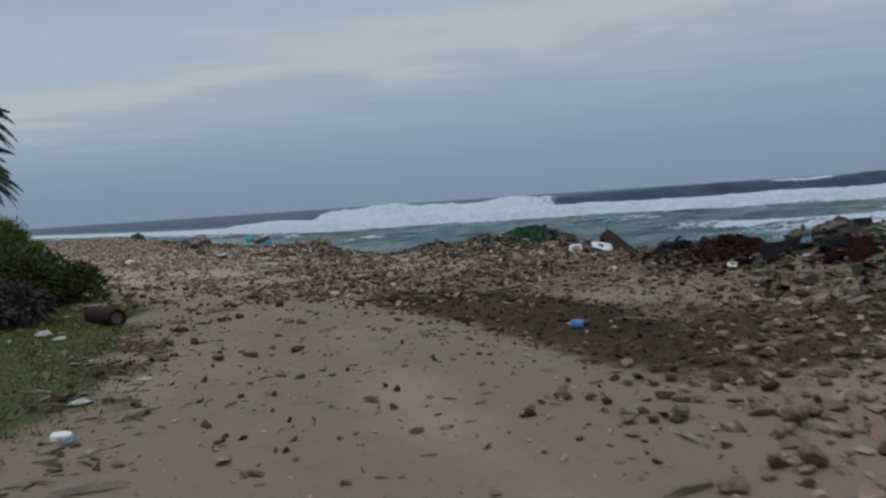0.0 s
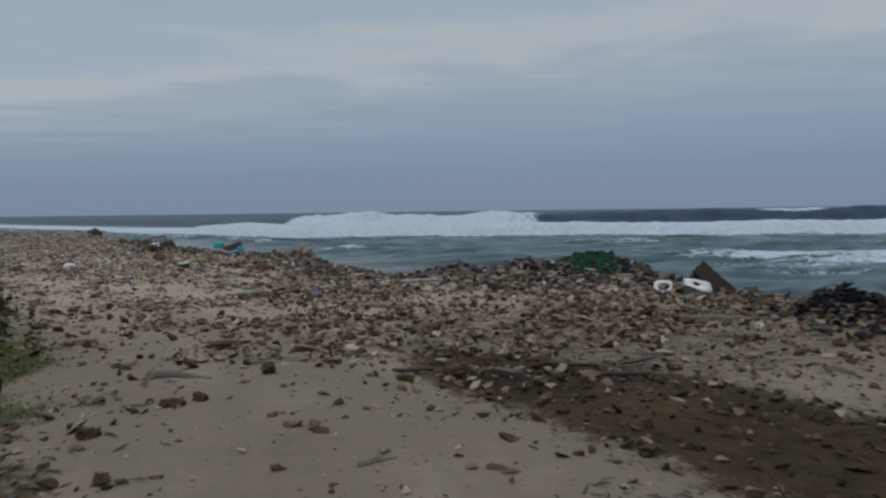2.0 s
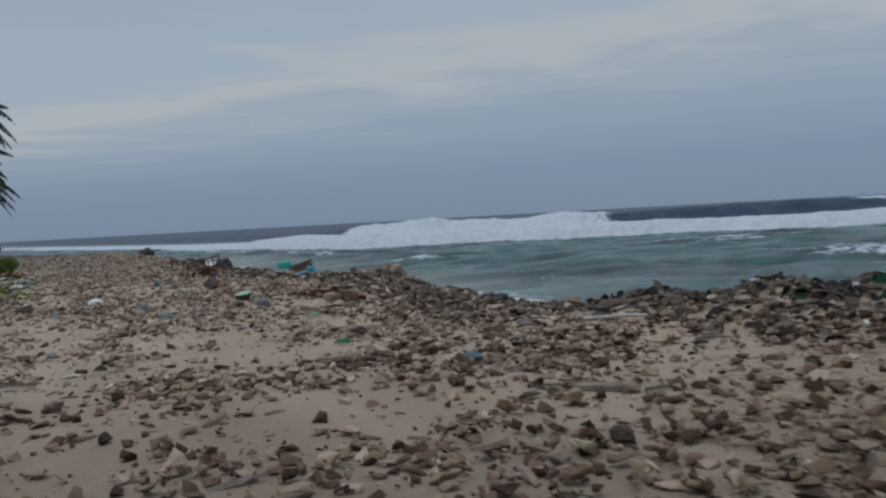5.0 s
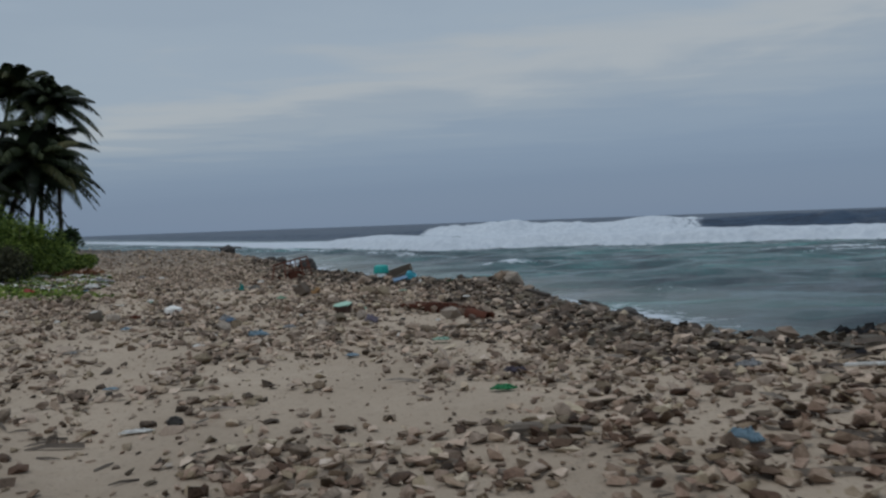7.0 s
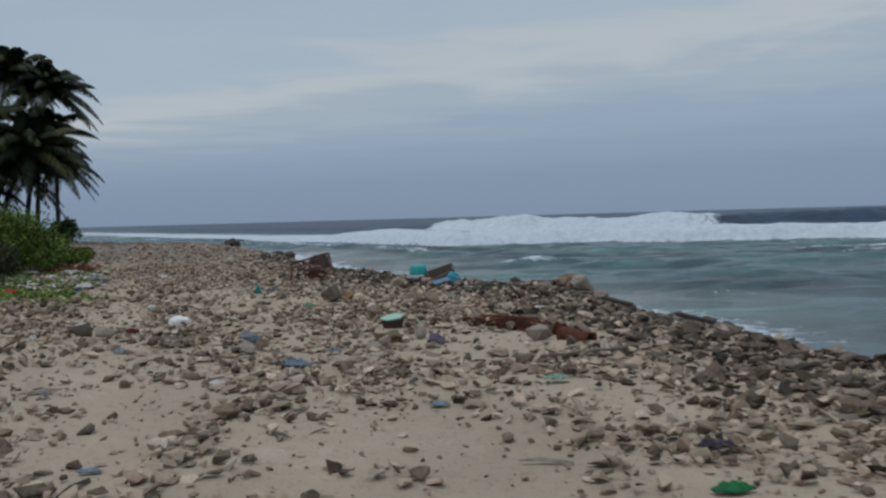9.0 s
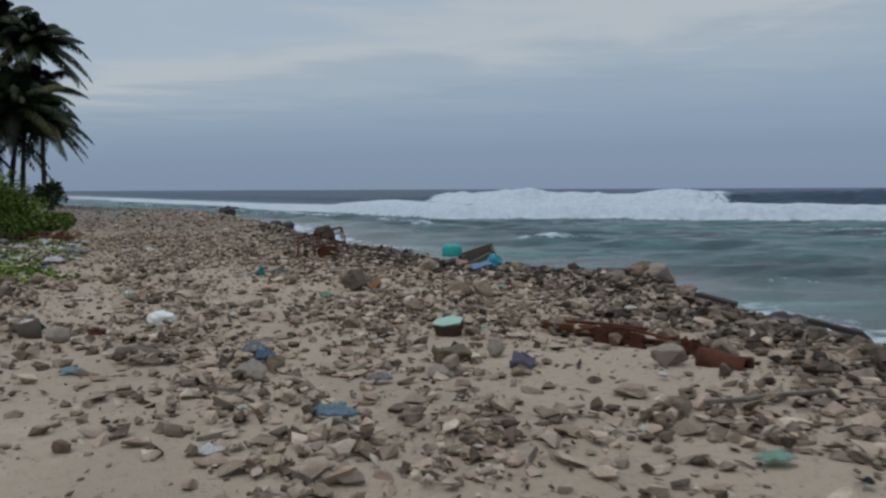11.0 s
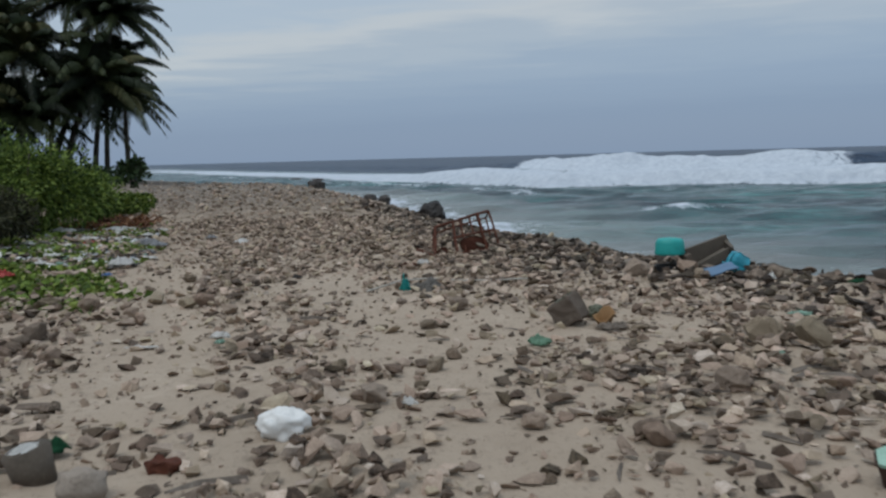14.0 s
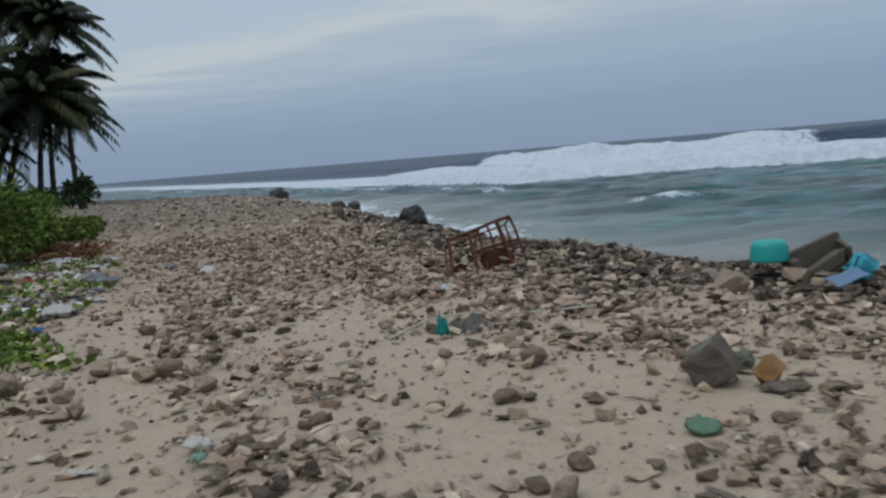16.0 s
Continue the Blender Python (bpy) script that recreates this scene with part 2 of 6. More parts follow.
def sand_material():
    m, t, b = shader("coral_sand", 0.95, 0.2)
    co = t.nodes.new("ShaderNodeTexCoord").outputs["Object"]
    broad, mid = noise_of(t, co, 0.7, 5), noise_of(t, co, 5, 5, 0.6)
    grain, speck = noise_of(t, co, 130, 3, 0.7), noise_of(t, co, 38, 3, 0.6)
    fac = calc(t, "ADD", calc(t, "MULTIPLY", broad, 0.45), calc(t, "ADD", calc(t, "MULTIPLY", mid, 0.35), calc(t, "MULTIPLY", grain, 0.2)))
    clean = ramp(t, fac, [(0.25, (0.316, 0.241, 0.175)), (0.5, (0.415, 0.326, 0.244)), (0.75, (0.52, 0.42, 0.324))])
    dirty = ramp(t, fac, [(0.25, (0.158, 0.119, 0.084)), (0.5, (0.226, 0.173, 0.124)), (0.75, (0.308, 0.241, 0.176))])
    grime = t.nodes.new("ShaderNodeAttribute")
    grime.attribute_name = "grime"
    soil = t.nodes.new("ShaderNodeAttribute")
    soil.attribute_name = "soil"
    col = blend(t, grime.outputs["Fac"], clean, dirty)
    stony = t.nodes.new("ShaderNodeAttribute")
    stony.attribute_name = "stony"
    cells = t.nodes.new("ShaderNodeTexVoronoi")
    cells.inputs["Scale"].default_value = 4.5
    t.links.new(co, cells.inputs["Vector"])
    pick = t.nodes.new("ShaderNodeSeparateColor")
    t.links.new(cells.outputs["Color"], pick.inputs[0])
    col = blend(t, stony.outputs["Fac"], col, ramp(t, pick.outputs[0], [(0.0, (0.11, 0.088, 0.068)), (0.5, (0.19, 0.155, 0.122)), (1.0, (0.30, 0.248, 0.2))]))
    dots = ramp(t, speck, [(0.62, 0.0), (0.70, 1.0)])
    col = blend(t, calc(t, "MULTIPLY", dots, 0.55), col, (0.12, 0.098, 0.075))
    chips = ramp(t, noise_of(t, co, 15, 4, 0.65, 0.6), [(0.56, 0.0), (0.66, 1.0)])
    col = blend(t, calc(t, "MULTIPLY", chips, 0.4), col, (0.17, 0.133, 0.102))
    earth = ramp(t, fac, [(0.3, (0.013, 0.0075, 0.0026)), (0.46, (0.036, 0.021, 0.0078)), (0.57, (0.066, 0.041, 0.018)), (0.7, (0.13, 0.089, 0.05))])
    ragged = calc(t, "ADD", soil.outputs["Fac"], calc(t, "ADD", calc(t, "MULTIPLY", calc(t, "SUBTRACT", mid, 0.5), 1.3), calc(t, "MULTIPLY", calc(t, "SUBTRACT", speck, 0.5), 1.0)))
    turf = t.nodes.new("ShaderNodeAttribute")
    turf.attribute_name = "turf"
    mossy = ramp(t, fac, [(0.3, (0.028, 0.036, 0.009)), (0.55, (0.062, 0.072, 0.018)), (0.75, (0.11, 0.112, 0.038))])
    patchy = calc(t, "ADD", turf.outputs["Fac"], calc(t, "MULTIPLY", calc(t, "SUBTRACT", mid, 0.5), 0.8))
    col = blend(t, ramp(t, patchy, [(0.3, 0.0), (0.7, 0.9)]), col, mossy)
    col = blend(t, ramp(t, ragged, [(0.22, 0.0), (0.7, 1.0)]), col, earth)
    t.links.new(col, b.inputs["Base Color"])
    bump(t, b, calc(t, "ADD", calc(t, "MULTIPLY", mid, 0.6), calc(t, "ADD", calc(t, "MULTIPLY", speck, 0.5), calc(t, "MULTIPLY", grain, 0.2))), 0.8, 0.05)
    return m


def sea_material():
    m, t, b = shader("sea_water", 0.16, 0.24)
    co = t.nodes.new("ShaderNodeTexCoord").outputs["Object"]
    foam = t.nodes.new("ShaderNodeAttribute")
    foam.attribute_name = "foam"
    deep = t.nodes.new("ShaderNodeAttribute")
    deep.attribute_name = "deep"
    flat = t.nodes.new("ShaderNodeMapping")
    flat.inputs["Scale"].default_value = (0.25, 1.0, 1.0)
    t.links.new(co, flat.inputs[0])
    patch = noise_of(t, flat.outputs[0], 0.12, 5, 0.6)
    chop = noise_of(t, flat.outputs[0], 0.9, 6, 0.6, 0.3)
    lace = noise_of(t, co, 1.6, 8, 0.68, 0.6)
    shallow = ramp(t, calc(t, "ADD", calc(t, "MULTIPLY", patch, 0.45), calc(t, "MULTIPLY", chop, 0.55)),
                   [(0.40, (0.003, 0.014, 0.021)), (0.49, (0.009, 0.045, 0.048)), (0.55, (0.02, 0.08, 0.079)), (0.63, (0.062, 0.17, 0.162))])
    far = ramp(t, chop, [(0.3, (0.006, 0.017, 0.038)), (0.7, (0.018, 0.042, 0.08))])
    silt = t.nodes.new("ShaderNodeAttribute")
    silt.attribute_name = "silt"
    shallow = blend(t, silt.outputs["Fac"], shallow, (0.29, 0.295, 0.27))
    water = blend(t, deep.outputs["Fac"], shallow, far)
    w = calc(t, "ADD", foam.outputs["Fac"], calc(t, "MULTIPLY", calc(t, "SUBTRACT", lace, 0.5), 1.1))
    w = calc(t, "ADD", w, calc(t, "MULTIPLY", calc(t, "SUBTRACT", chop, 0.5), 0.5))
    w = ramp(t, w, [(0.36, 0.0), (0.62, 1.0)])
    froth = ramp(t, lace, [(0.25, (0.40, 0.44, 0.49)), (0.75, (0.56, 0.595, 0.63))])
    t.links.new(blend(t, w, water, froth), b.inputs["Base Color"])
    t.links.new(calc(t, "ADD", calc(t, "MULTIPLY", w, 0.6), calc(t, "ADD", calc(t, "MULTIPLY", deep.outputs["Fac"], 0.2), 0.2)), b.inputs["Roughness"])
    n = t.nodes.new("ShaderNodeBump")
    n.inputs["Strength"].default_value, n.inputs["Distance"].default_value = 0.8, 0.25
    t.links.new(calc(t, "ADD", chop, calc(t, "MULTIPLY", lace, 0.35)), n.inputs["Height"])
    t.links.new(n.outputs[0], b.inputs["Normal"])
    return m


sand, sea_mat = sand_material(), sea_material()

# ---- helpers for meshes ----


def value_noise(x, y, seed=0):
    xi, yi = np.floor(x).astype(np.int64), np.floor(y).astype(np.int64)
    fx, fy = x - xi, y - yi
    fx, fy = fx * fx * (3 - 2 * fx), fy * fy * (3 - 2 * fy)

    def grid(a, c):
        h = (a * 374761393 + c * 668265263 + seed * 974634721) & 0xFFFFFFFF
        h = ((h ^ (h >> 13)) * 1274126177) & 0xFFFFFFFF
        return ((h ^ (h >> 16)) & 0xFFFF) / 65535.0

    top = grid(xi, yi) * (1 - fx) + grid(xi + 1, yi) * fx
    low = grid(xi, yi + 1) * (1 - fx) + grid(xi + 1, yi + 1) * fx
    return top * (1 - fy) + low * fy


def fbm(x, y, octaves=4, seed=0, gain=0.5):
    total, amp, norm = 0.0, 1.0, 0.0
    for o in range(octaves):
        total = total + amp * value_noise(x * 2 ** o, y * 2 ** o, seed + o)
        norm, amp = norm + amp, amp * gain
    return total / norm


def smooth(a, b, v):
    s = np.clip((v - a) / (b - a), 0, 1)
    return s * s * (3 - 2 * s)


def fast_mesh(name, verts, faces, material, soft=False):
    verts, faces = np.asarray(verts, np.float32), np.asarray(faces, np.int32)
    me = bpy.data.meshes.new(name)
    me.vertices.add(len(verts))
    me.vertices.foreach_set("co", verts.ravel())
    k = faces.shape[1]
    me.loops.add(faces.size)
    me.loops.foreach_set("vertex_index", faces.ravel())
    me.polygons.add(len(faces))
    me.polygons.foreach_set("loop_start", np.arange(0, faces.size, k, dtype=np.int32))
    me.polygons.foreach_set("use_smooth", np.full(len(faces), soft))
    me.update(calc_edges=True)
    me.validate()
    me.materials.append(material)
    return me


def from_bm(name, bm, material, soft=False):
    me = bpy.data.meshes.new(name)
    for f in bm.faces:
        f.smooth = soft
    bm.normal_update()
    bm.to_mesh(me)
    bm.free()
    me.materials.append(material)
    return me


def part(name, bm, material, parent, label="", soft=False):
    ob = new(name, from_bm(name, bm, material, soft))
    ob.parent = parent
    return tagged(ob, label)


def thing(name, label, category, m, group=""):
    ob = new(name)
    ob.empty_display_size = 0.1
    ob.matrix_world = m
    return tagged(ob, label, category, group)


def single(name, bm, material, label, category, m, group="", soft=False):
    ob = new(name, from_bm(name, bm, material, soft))
    ob.matrix_world = m
    return tagged(ob, label, category, group)


def box(sx, sy, sz, at=(0, 0, 0), bevel=0.01, jitter=0.0, seed=0, turn=None, cuts=0):
    bm = bmesh.new()
    bmesh.ops.create_cube(bm, size=1.0)
    bmesh.ops.scale(bm, vec=(sx, sy, sz), verts=bm.verts)
    if cuts:
        bmesh.ops.subdivide_edges(bm, edges=bm.edges[:], cuts=cuts, use_grid_fill=True)
    if bevel:
        edges = [e for e in bm.edges if len(e.link_faces) == 2 and e.calc_face_angle(0) > 0.5]
        bmesh.ops.bevel(bm, geom=edges, offset=bevel, segments=2, affect="EDGES", profile=0.6)
    if jitter:
        for v in bm.verts:
            v.co += noise.noise_vector(v.co * 3.1 / max(sx, sy, sz) + Vector((seed, seed * 2.3, 1))) * jitter
    if turn is not None:
        bmesh.ops.transform(bm, matrix=turn, verts=bm.verts)
    bmesh.ops.translate(bm, vec=at, verts=bm.verts)
    return bm


def tube(a, b, r, sides=8, bend=0.0, seed=0, rings=4, taper=1.0):
    """A bar from a to b, a little uneven, with closed ends."""
    a, b = Vector(a), Vector(b)
    bm = bmesh.new()
    way = (b - a).normalized()
    side = way.orthogonal().normalized()
    up = way.cross(side)
    rows = []
    for i in range(rings + 1):
        f = i / rings
        c = a.lerp(b, f) + (side * math.sin(f * math.pi) + up * noise.noise((seed, f * 2, 0))) * bend * (0 < i < rings)
        rr = r * (1 + (taper - 1) * f)
        rows.append([bm.verts.new(c + (side * math.cos(g) + up * math.sin(g)) * rr * (1 + 0.3 * (bend > 0) * noise.noise((seed * 1.3 + math.cos(g), math.sin(g), f * 4)))) for g in (2 * math.pi * k / sides for k in range(sides))])
    for i in range(rings):
        for k in range(sides):
            bm.faces.new((rows[i][k], rows[i][(k + 1) % sides], rows[i + 1][(k + 1) % sides], rows[i + 1][k]))
    bm.faces.new(rows[0][::-1])
    bm.faces.new(rows[-1])
    return bm


def lump(sx, sy, sz, seed, sub=3, rough=0.35, sharp=2.0, sink=0.25, blocky=0.25):
    """An uneven stone, resting on z = 0 and a little sunk."""
    bm = bmesh.new()
    bmesh.ops.create_icosphere(bm, subdivisions=sub, radius=0.5)
    o = Vector((seed * 7.3, seed * 3.1, seed * 1.7))
    for v in bm.verts:
        n = v.co.normalized()
        d = noise.noise(n * sharp + o) * rough + noise.noise(n * sharp * 2.7 + o) * rough * 0.45 + noise.noise(n * sharp * 6 + o) * rough * 0.2
        facet = max(abs(n.x), abs(n.y), abs(n.z))
        v.co = n * 0.5 * (1 + d) * (1 - blocky + blocky / facet * 0.8)
    bmesh.ops.scale(bm, vec=(sx, sy, sz), verts=bm.verts)
    low = min(v.co.z for v in bm.verts)
    bmesh.ops.translate(bm, vec=(0, 0, -low - sink * sz), verts=bm.verts)
    return bm


def join(*bms):
    out = bmesh.new()
    for b in bms:
        me = bpy.data.meshes.new("tmp")
        b.to_mesh(me)
        b.free()
        out.from_mesh(me)
        bpy.data.meshes.remove(me)
    return out


# ---- the lie of the land ----
SEA = -1.2
CREST = [(14, -30), (10.5, -4), (9.2, 4), (8.4, 9), (7.2, 13), (5.9, 16.3), (4.2, 19.3), (2.4, 21.6), (0.6, 23.5), (-0.4, 24.3), (-1.8, 24.6), (-2.6, 26.0), (-3.2, 27.2), (-3.95, 28.8), (-4.5, 31.4),
         (-5.5, 34.6), (-6.6, 35.5), (-8.7, 37.4), (-10.7, 41.0), (-12.6, 43.3), (-14.2, 46.4), (-16.2, 51.0), (-20.0, 59.5), (-25.6, 70), (-28.3, 76.8), (-34.5, 84.0), (-55, 100), (-110, 125), (-400, 170), (-4900, 300)]
MOUNDS = [(2.15, 20.5, 1.25, 0.9, 0.60), (1.2, 22.1, 1.0, 0.7, 0.42), (-0.2, 23.2, 0.8, 0.6, 0.24), (4.95, 14.5, 0.95, 0.7, 0.36), (4.35, 15.6, 0.7, 0.5, 0.26), (5.9, 12.3, 1.15, 1.0, 0.62),
          (6.9, 10.2, 1.5, 1.2, 0.6), (-4.75, 33.35, 0.75, 0.6, 0.2), (-5.6, 34.2, 1.0, 0.7, 0.1), (-7.8, 35.9, 1.1, 0.7, 0.06), (-11.0, 39.2, 1.0, 0.9, 0.12), (1.5, 18.2, 2.2, 1.6, 0.10)]


def line_distance(x, y, pts):
    best = np.full(np.shape(x), 1e9)
    for (ax, ay), (bx, by) in zip(pts, pts[1:]):
        dx, dy = bx - ax, by - ay
        f = np.clip(((x - ax) * dx + (y - ay) * dy) / (dx * dx + dy * dy), 0, 1)
        best = np.minimum(best, np.hypot(x - ax - f * dx, y - ay - f * dy))
    return best


def crest_side(x, y):
    """Metres from the crest of the beach: below zero on land, above on the sea's side."""
    best = line_distance(x, y, CREST)
    edge = np.interp(y, [p[1] for p in CREST], [p[0] for p in CREST])
    return np.where(x > edge, best, -best)


def lane_offset(x, y):
    """Metres to the right of the left wheel track, which runs along the beach."""
    return (x + 8.8 + (y - 22.7) * 0.5) * 0.89


def ground_z(x, y):
    x, y = np.asarray(x, float), np.asarray(y, float)
    s = crest_side(x, y) + (fbm(x * 0.6, y * 0.6, 3, 5) - 0.5) * 0.9
    z = 0.04 + 0.0 * s
    z = z - np.where(s > 0, 0.29 * s, 0)
    z = np.maximum(z, -4.2 + 0.3 * fbm(x * 0.2, y * 0.2, 3, 8))
    for mx, my, rx, ry, h in MOUNDS:
        z = z + h * np.exp(-(((x - mx) / rx) ** 2 + ((y - my) / ry) ** 2))
    land = smooth(-0.3, -1.5, s)
    z = z + land * ((fbm(x * 0.35, y * 0.35, 3, 11) - 0.5) * 0.12 + (fbm(x * 1.6, y * 1.6, 3, 12) - 0.5) * 0.06)
    q = lane_offset(x, y)
    for c in (0.0, 2.35):
        z = z - 0.035 * np.exp(-((q - c) / 0.35) ** 2) * land
    z = z + 0.35 * smooth(-1.2, -6, q) * land
    return z


def stretch(dense_a, dense_b, step, far_a, far_b, grow=1.12):
    mid = np.arange(dense_a, dense_b + step / 2, step)
    lo, hi = [mid[0]], [mid[-1]]
    d = step
    while lo[-1] > far_a:
        d *= grow
        lo.append(lo[-1] - d)
    d = step
    while hi[-1] < far_b:
        d *= grow
        hi.append(hi[-1] + d)
    return np.concatenate([lo[1:][::-1], mid, hi[1:]])


def sheet(name, xs, ys, zfun, material):
    X, Y = np.meshgrid(xs, ys)
    X, Y = X.ravel(), Y.ravel()
    Z = zfun(X, Y)
    nx, ny = len(xs), len(ys)
    i = (np.arange(ny - 1)[:, None] * nx + np.arange(nx - 1)[None, :]).ravel()
    me = fast_mesh(name, np.stack([X, Y, Z], 1), np.stack([i, i + 1, i + nx + 1, i + nx], 1), material, True)
    return new(name, me), X, Y, Z


def attribute(ob, name, values):
    ob.data.attributes.new(name, "FLOAT", "POINT").data.foreach_set("value", np.asarray(values, np.float32))


SOIL_LINE = [(-0.8, 13.8), (0.65, 11.5), (1.65, 9.4), (2.6, 6.4), (4.1, 2.9), (5.5, 0.0)]


def soil_at(x, y):
    w = 0.4 + 0.7 * smooth(14.2, 11.8, y)
    d = line_distance(x, y, SOIL_LINE) / w
    s = smooth(1.5, 0.4, d) * 1.0
    side = smooth(0.5, 2.5, x) * smooth(13, 9.5, y) * smooth(0, 3, y) * 0.85
    s = np.maximum(s, 0.75 * np.exp(-((x + 2.95 + 0.2 * (y - 6.5)) / 0.42) ** 2) * smooth(13, 10, y) * smooth(0.35, 0.6, fbm(x * 1.9, y * 1.9, 3, 33)))
    s = np.maximum(s, 0.40 * smooth(-2.4, -0.4, x) * smooth(10.5, 13, y) * smooth(22, 17, y))
    s = s * (1 - 0.62 * smooth(1.6, 3.0, x) * smooth(0.4, 0.6, fbm(x * 1.3 + 4, y * 2.0, 3, 37)))
    return np.maximum(s, side * fbm(x * 0.9, y * 0.9, 3, 31) * 1.35) * (0.2 + 0.8 * smooth(5.2, 7.6, y))


def grass_zone(x, y):
    edge = -2.6 - 0.29 * (y - 6) * smooth(5, 9, y) + (fbm(x * 1.5, y * 1.5, 3, 51) - 0.5) * 1.0
    ragged = y + (fbm(x * 0.5, y * 0.5, 3, 59) - 0.5) * 5
    return smooth(-22, -8, ragged) * smooth(16, 12.5, ragged) * smooth(edge + 0.2, edge - 0.6, x)


ground, gx, gy, gz = sheet("ground", stretch(-24, 10, 0.22, -4800, 4800), stretch(1, 50, 0.22, -400, 4800), ground_z, sand)
attribute(ground, "soil", soil_at(gx, gy))
inland = smooth(-4.4, -7.0, lane_offset(gx, gy) + (fbm(gx * 0.25, gy * 0.25, 4, 57) - 0.5) * 5) * (0.35 + 0.65 * fbm(gx * 0.4, gy * 0.4, 3, 58))
attribute(ground, "turf", np.maximum(grass_zone(gx, gy), inland))
attribute(ground, "grime", np.clip(smooth(23, 13, gy) * 0.92 + (fbm((gx + 0.25 * gy) * 1.7, gy * 0.12, 3, 47) - 0.5) * 0.9 * smooth(19, 12, gy) + (fbm(gx * 0.75 + 0.2 * gy, gy * 0.42, 3, 92) - 0.34) * 0.9 * smooth(17, 12, gy) + smooth(33, 41, gy) * 0.5 + smooth(44, 60, gy) * 0.5 + smooth(-22, -40, gx) * 0.9 + smooth(-0.5, 1.5, crest_side(gx, gy)) * 0.6 + (fbm(gx * 0.5, gy * 0.5, 3, 44) - 0.5) * 0.5 + (fbm(lane_offset(gx, gy) * 1.3, gy * 0.12, 3, 45) - 0.5) * 0.7, 0, 1))
attribute(ground, "stony", np.clip(smooth(44, 62, gy) * 0.95 + smooth(-24, -34, gx) * 0.9 + smooth(-0.2, 1.2, crest_side(gx, gy)) * 0.7, 0, 1))
tagged(ground, "pale coral sand beach with a dark earth patch", "ground", kind="structure")

# ---- the sea ----


SPILL = (-5.6, 65.8)


def reef_line(x):
    return 97 - 0.22 * np.maximum(x, 0) + np.where(x < -14, (-14 - x) * 1.33, 0)


def sea_shape(x, y):
    slope = np.where(x < -14, 1.66, 1.0)
    wob = (fbm(x * 0.05, y * 0.02, 3, 61) - 0.5) * 10 + (fbm(x * 0.4, y * 0.2, 3, 62) - 0.5) * 2.2
    d = (y - reef_line(x) + wob) / slope
    left = smooth(-60, -20, x)
    lag = smooth(2, -6, d)
    z = SEA + lag * (0.13 * np.sin(d * 0.55 + 7 * fbm(x * 0.05, y * 0.05, 2, 63)) + 0.36 * (fbm(x * 0.12, y * 0.42, 4, 64) - 0.5) * 2 + 0.16 * (0.5 - np.abs(fbm(x * 0.3, y * 0.85, 3, 88) - 0.5) * 4))
    z = z + lag * 0.30 * np.exp(-(((d + 13 + 5 * (fbm(x * 0.04, y * 0, 2, 70) - 0.5)) / 1.6) ** 2)) * smooth(0.45, 0.65, fbm(x * 0.06 + 3, y * 0, 2, 71))
    small = np.exp(-((x - SPILL[0]) / 2.9) ** 2) * np.exp(-((y - SPILL[1] - 0.12 * (x - SPILL[0]) + 1.2 * (fbm(x * 0.3, y * 0, 2, 93) - 0.5)) / 1.0) ** 2)
    z = z + 0.35 * small
    lumps = fbm(x * 0.55, y * 0.55, 4, 65)
    bore = smooth(-0.8, 1.4, d) * (0.45 + 0.55 * smooth(26, 4, d))
    step = smooth(-34, -25, x + 5 * (fbm(x * 0.2, y * 0.05, 2, 83) - 0.5))
    high = (0.3 + 0.35 * left + 0.66 * step) * (0.75 + 0.5 * fbm(x * 0.12, y * 0.03, 3, 66))
    z = z + bore * high * (0.78 + 0.38 * lumps)
    # the outer breaker: white where it has broken, a dark face beside it
    cr = d - 33 + 3 * (fbm(x * 0.06, y * 0, 2, 67) - 0.5)
    tall = 1.0 + 0.75 * smooth(-26, -10, x) + 0.35 * smooth(20, 45, x)
    z = z + tall * np.exp(-(np.where(cr < 0, cr / 3.2, cr / 9)) ** 2) * (0.85 + 0.3 * fbm(x * 0.2, y * 0.05, 3, 68))
    patchy = (fbm(x * 0.11, y * 0.04, 3, 81) - 0.5)
    broken = smooth(-27, -20, x + patchy * 8) * smooth(20, 6, x + patchy * 18)
    z = z + broken * np.exp(-((cr + 2) / 4.0) ** 2) * ((lumps - 0.4) * 0.8 + (fbm(x * 0.16, y * 0.1, 3, 82) - 0.5) * 1.1)
    out = smooth(40, 70, d)
    z = z + out * (0.8 * np.sin(d * 0.075 + 3 * fbm(x * 0.01, y * 0.01, 2, 69)) + 0.5 * (fbm(x * 0.05, y * 0.12, 3, 72) - 0.5)) * smooth(900, 200, d)
    # whiteness
    foam = smooth(-2.2, 0.9, d) * (0.55 + 0.5 * smooth(14, 6, d)) * smooth(26, 12, d) * (0.75 + 0.25 * left)
    foam = np.maximum(foam, 0.5 * smooth(0.48, 0.62, fbm(x * 0.06 + 5, y * 0, 2, 84)) * np.exp(-((d + 6 + 4 * (fbm(x * 0.1, y * 0, 2, 85) - 0.5)) / 1.3) ** 2))
    foam = np.maximum(foam, broken * smooth(-16, -6, cr) * smooth(7, 1, cr) * 1.05)
    foam = np.maximum(foam, 0.16 * smooth(0.56, 0.72, fbm(x * 0.05, y * 0.22, 4, 73)) * lag * 1.3)
    foam = np.maximum(foam, 0.62 * smooth(0.46, 0.64, fbm(x * 0.03 + 9, y * 0.25, 3, 76)) * smooth(-4, -12, d) * smooth(-72, -40, d) * smooth(5, 18, x))
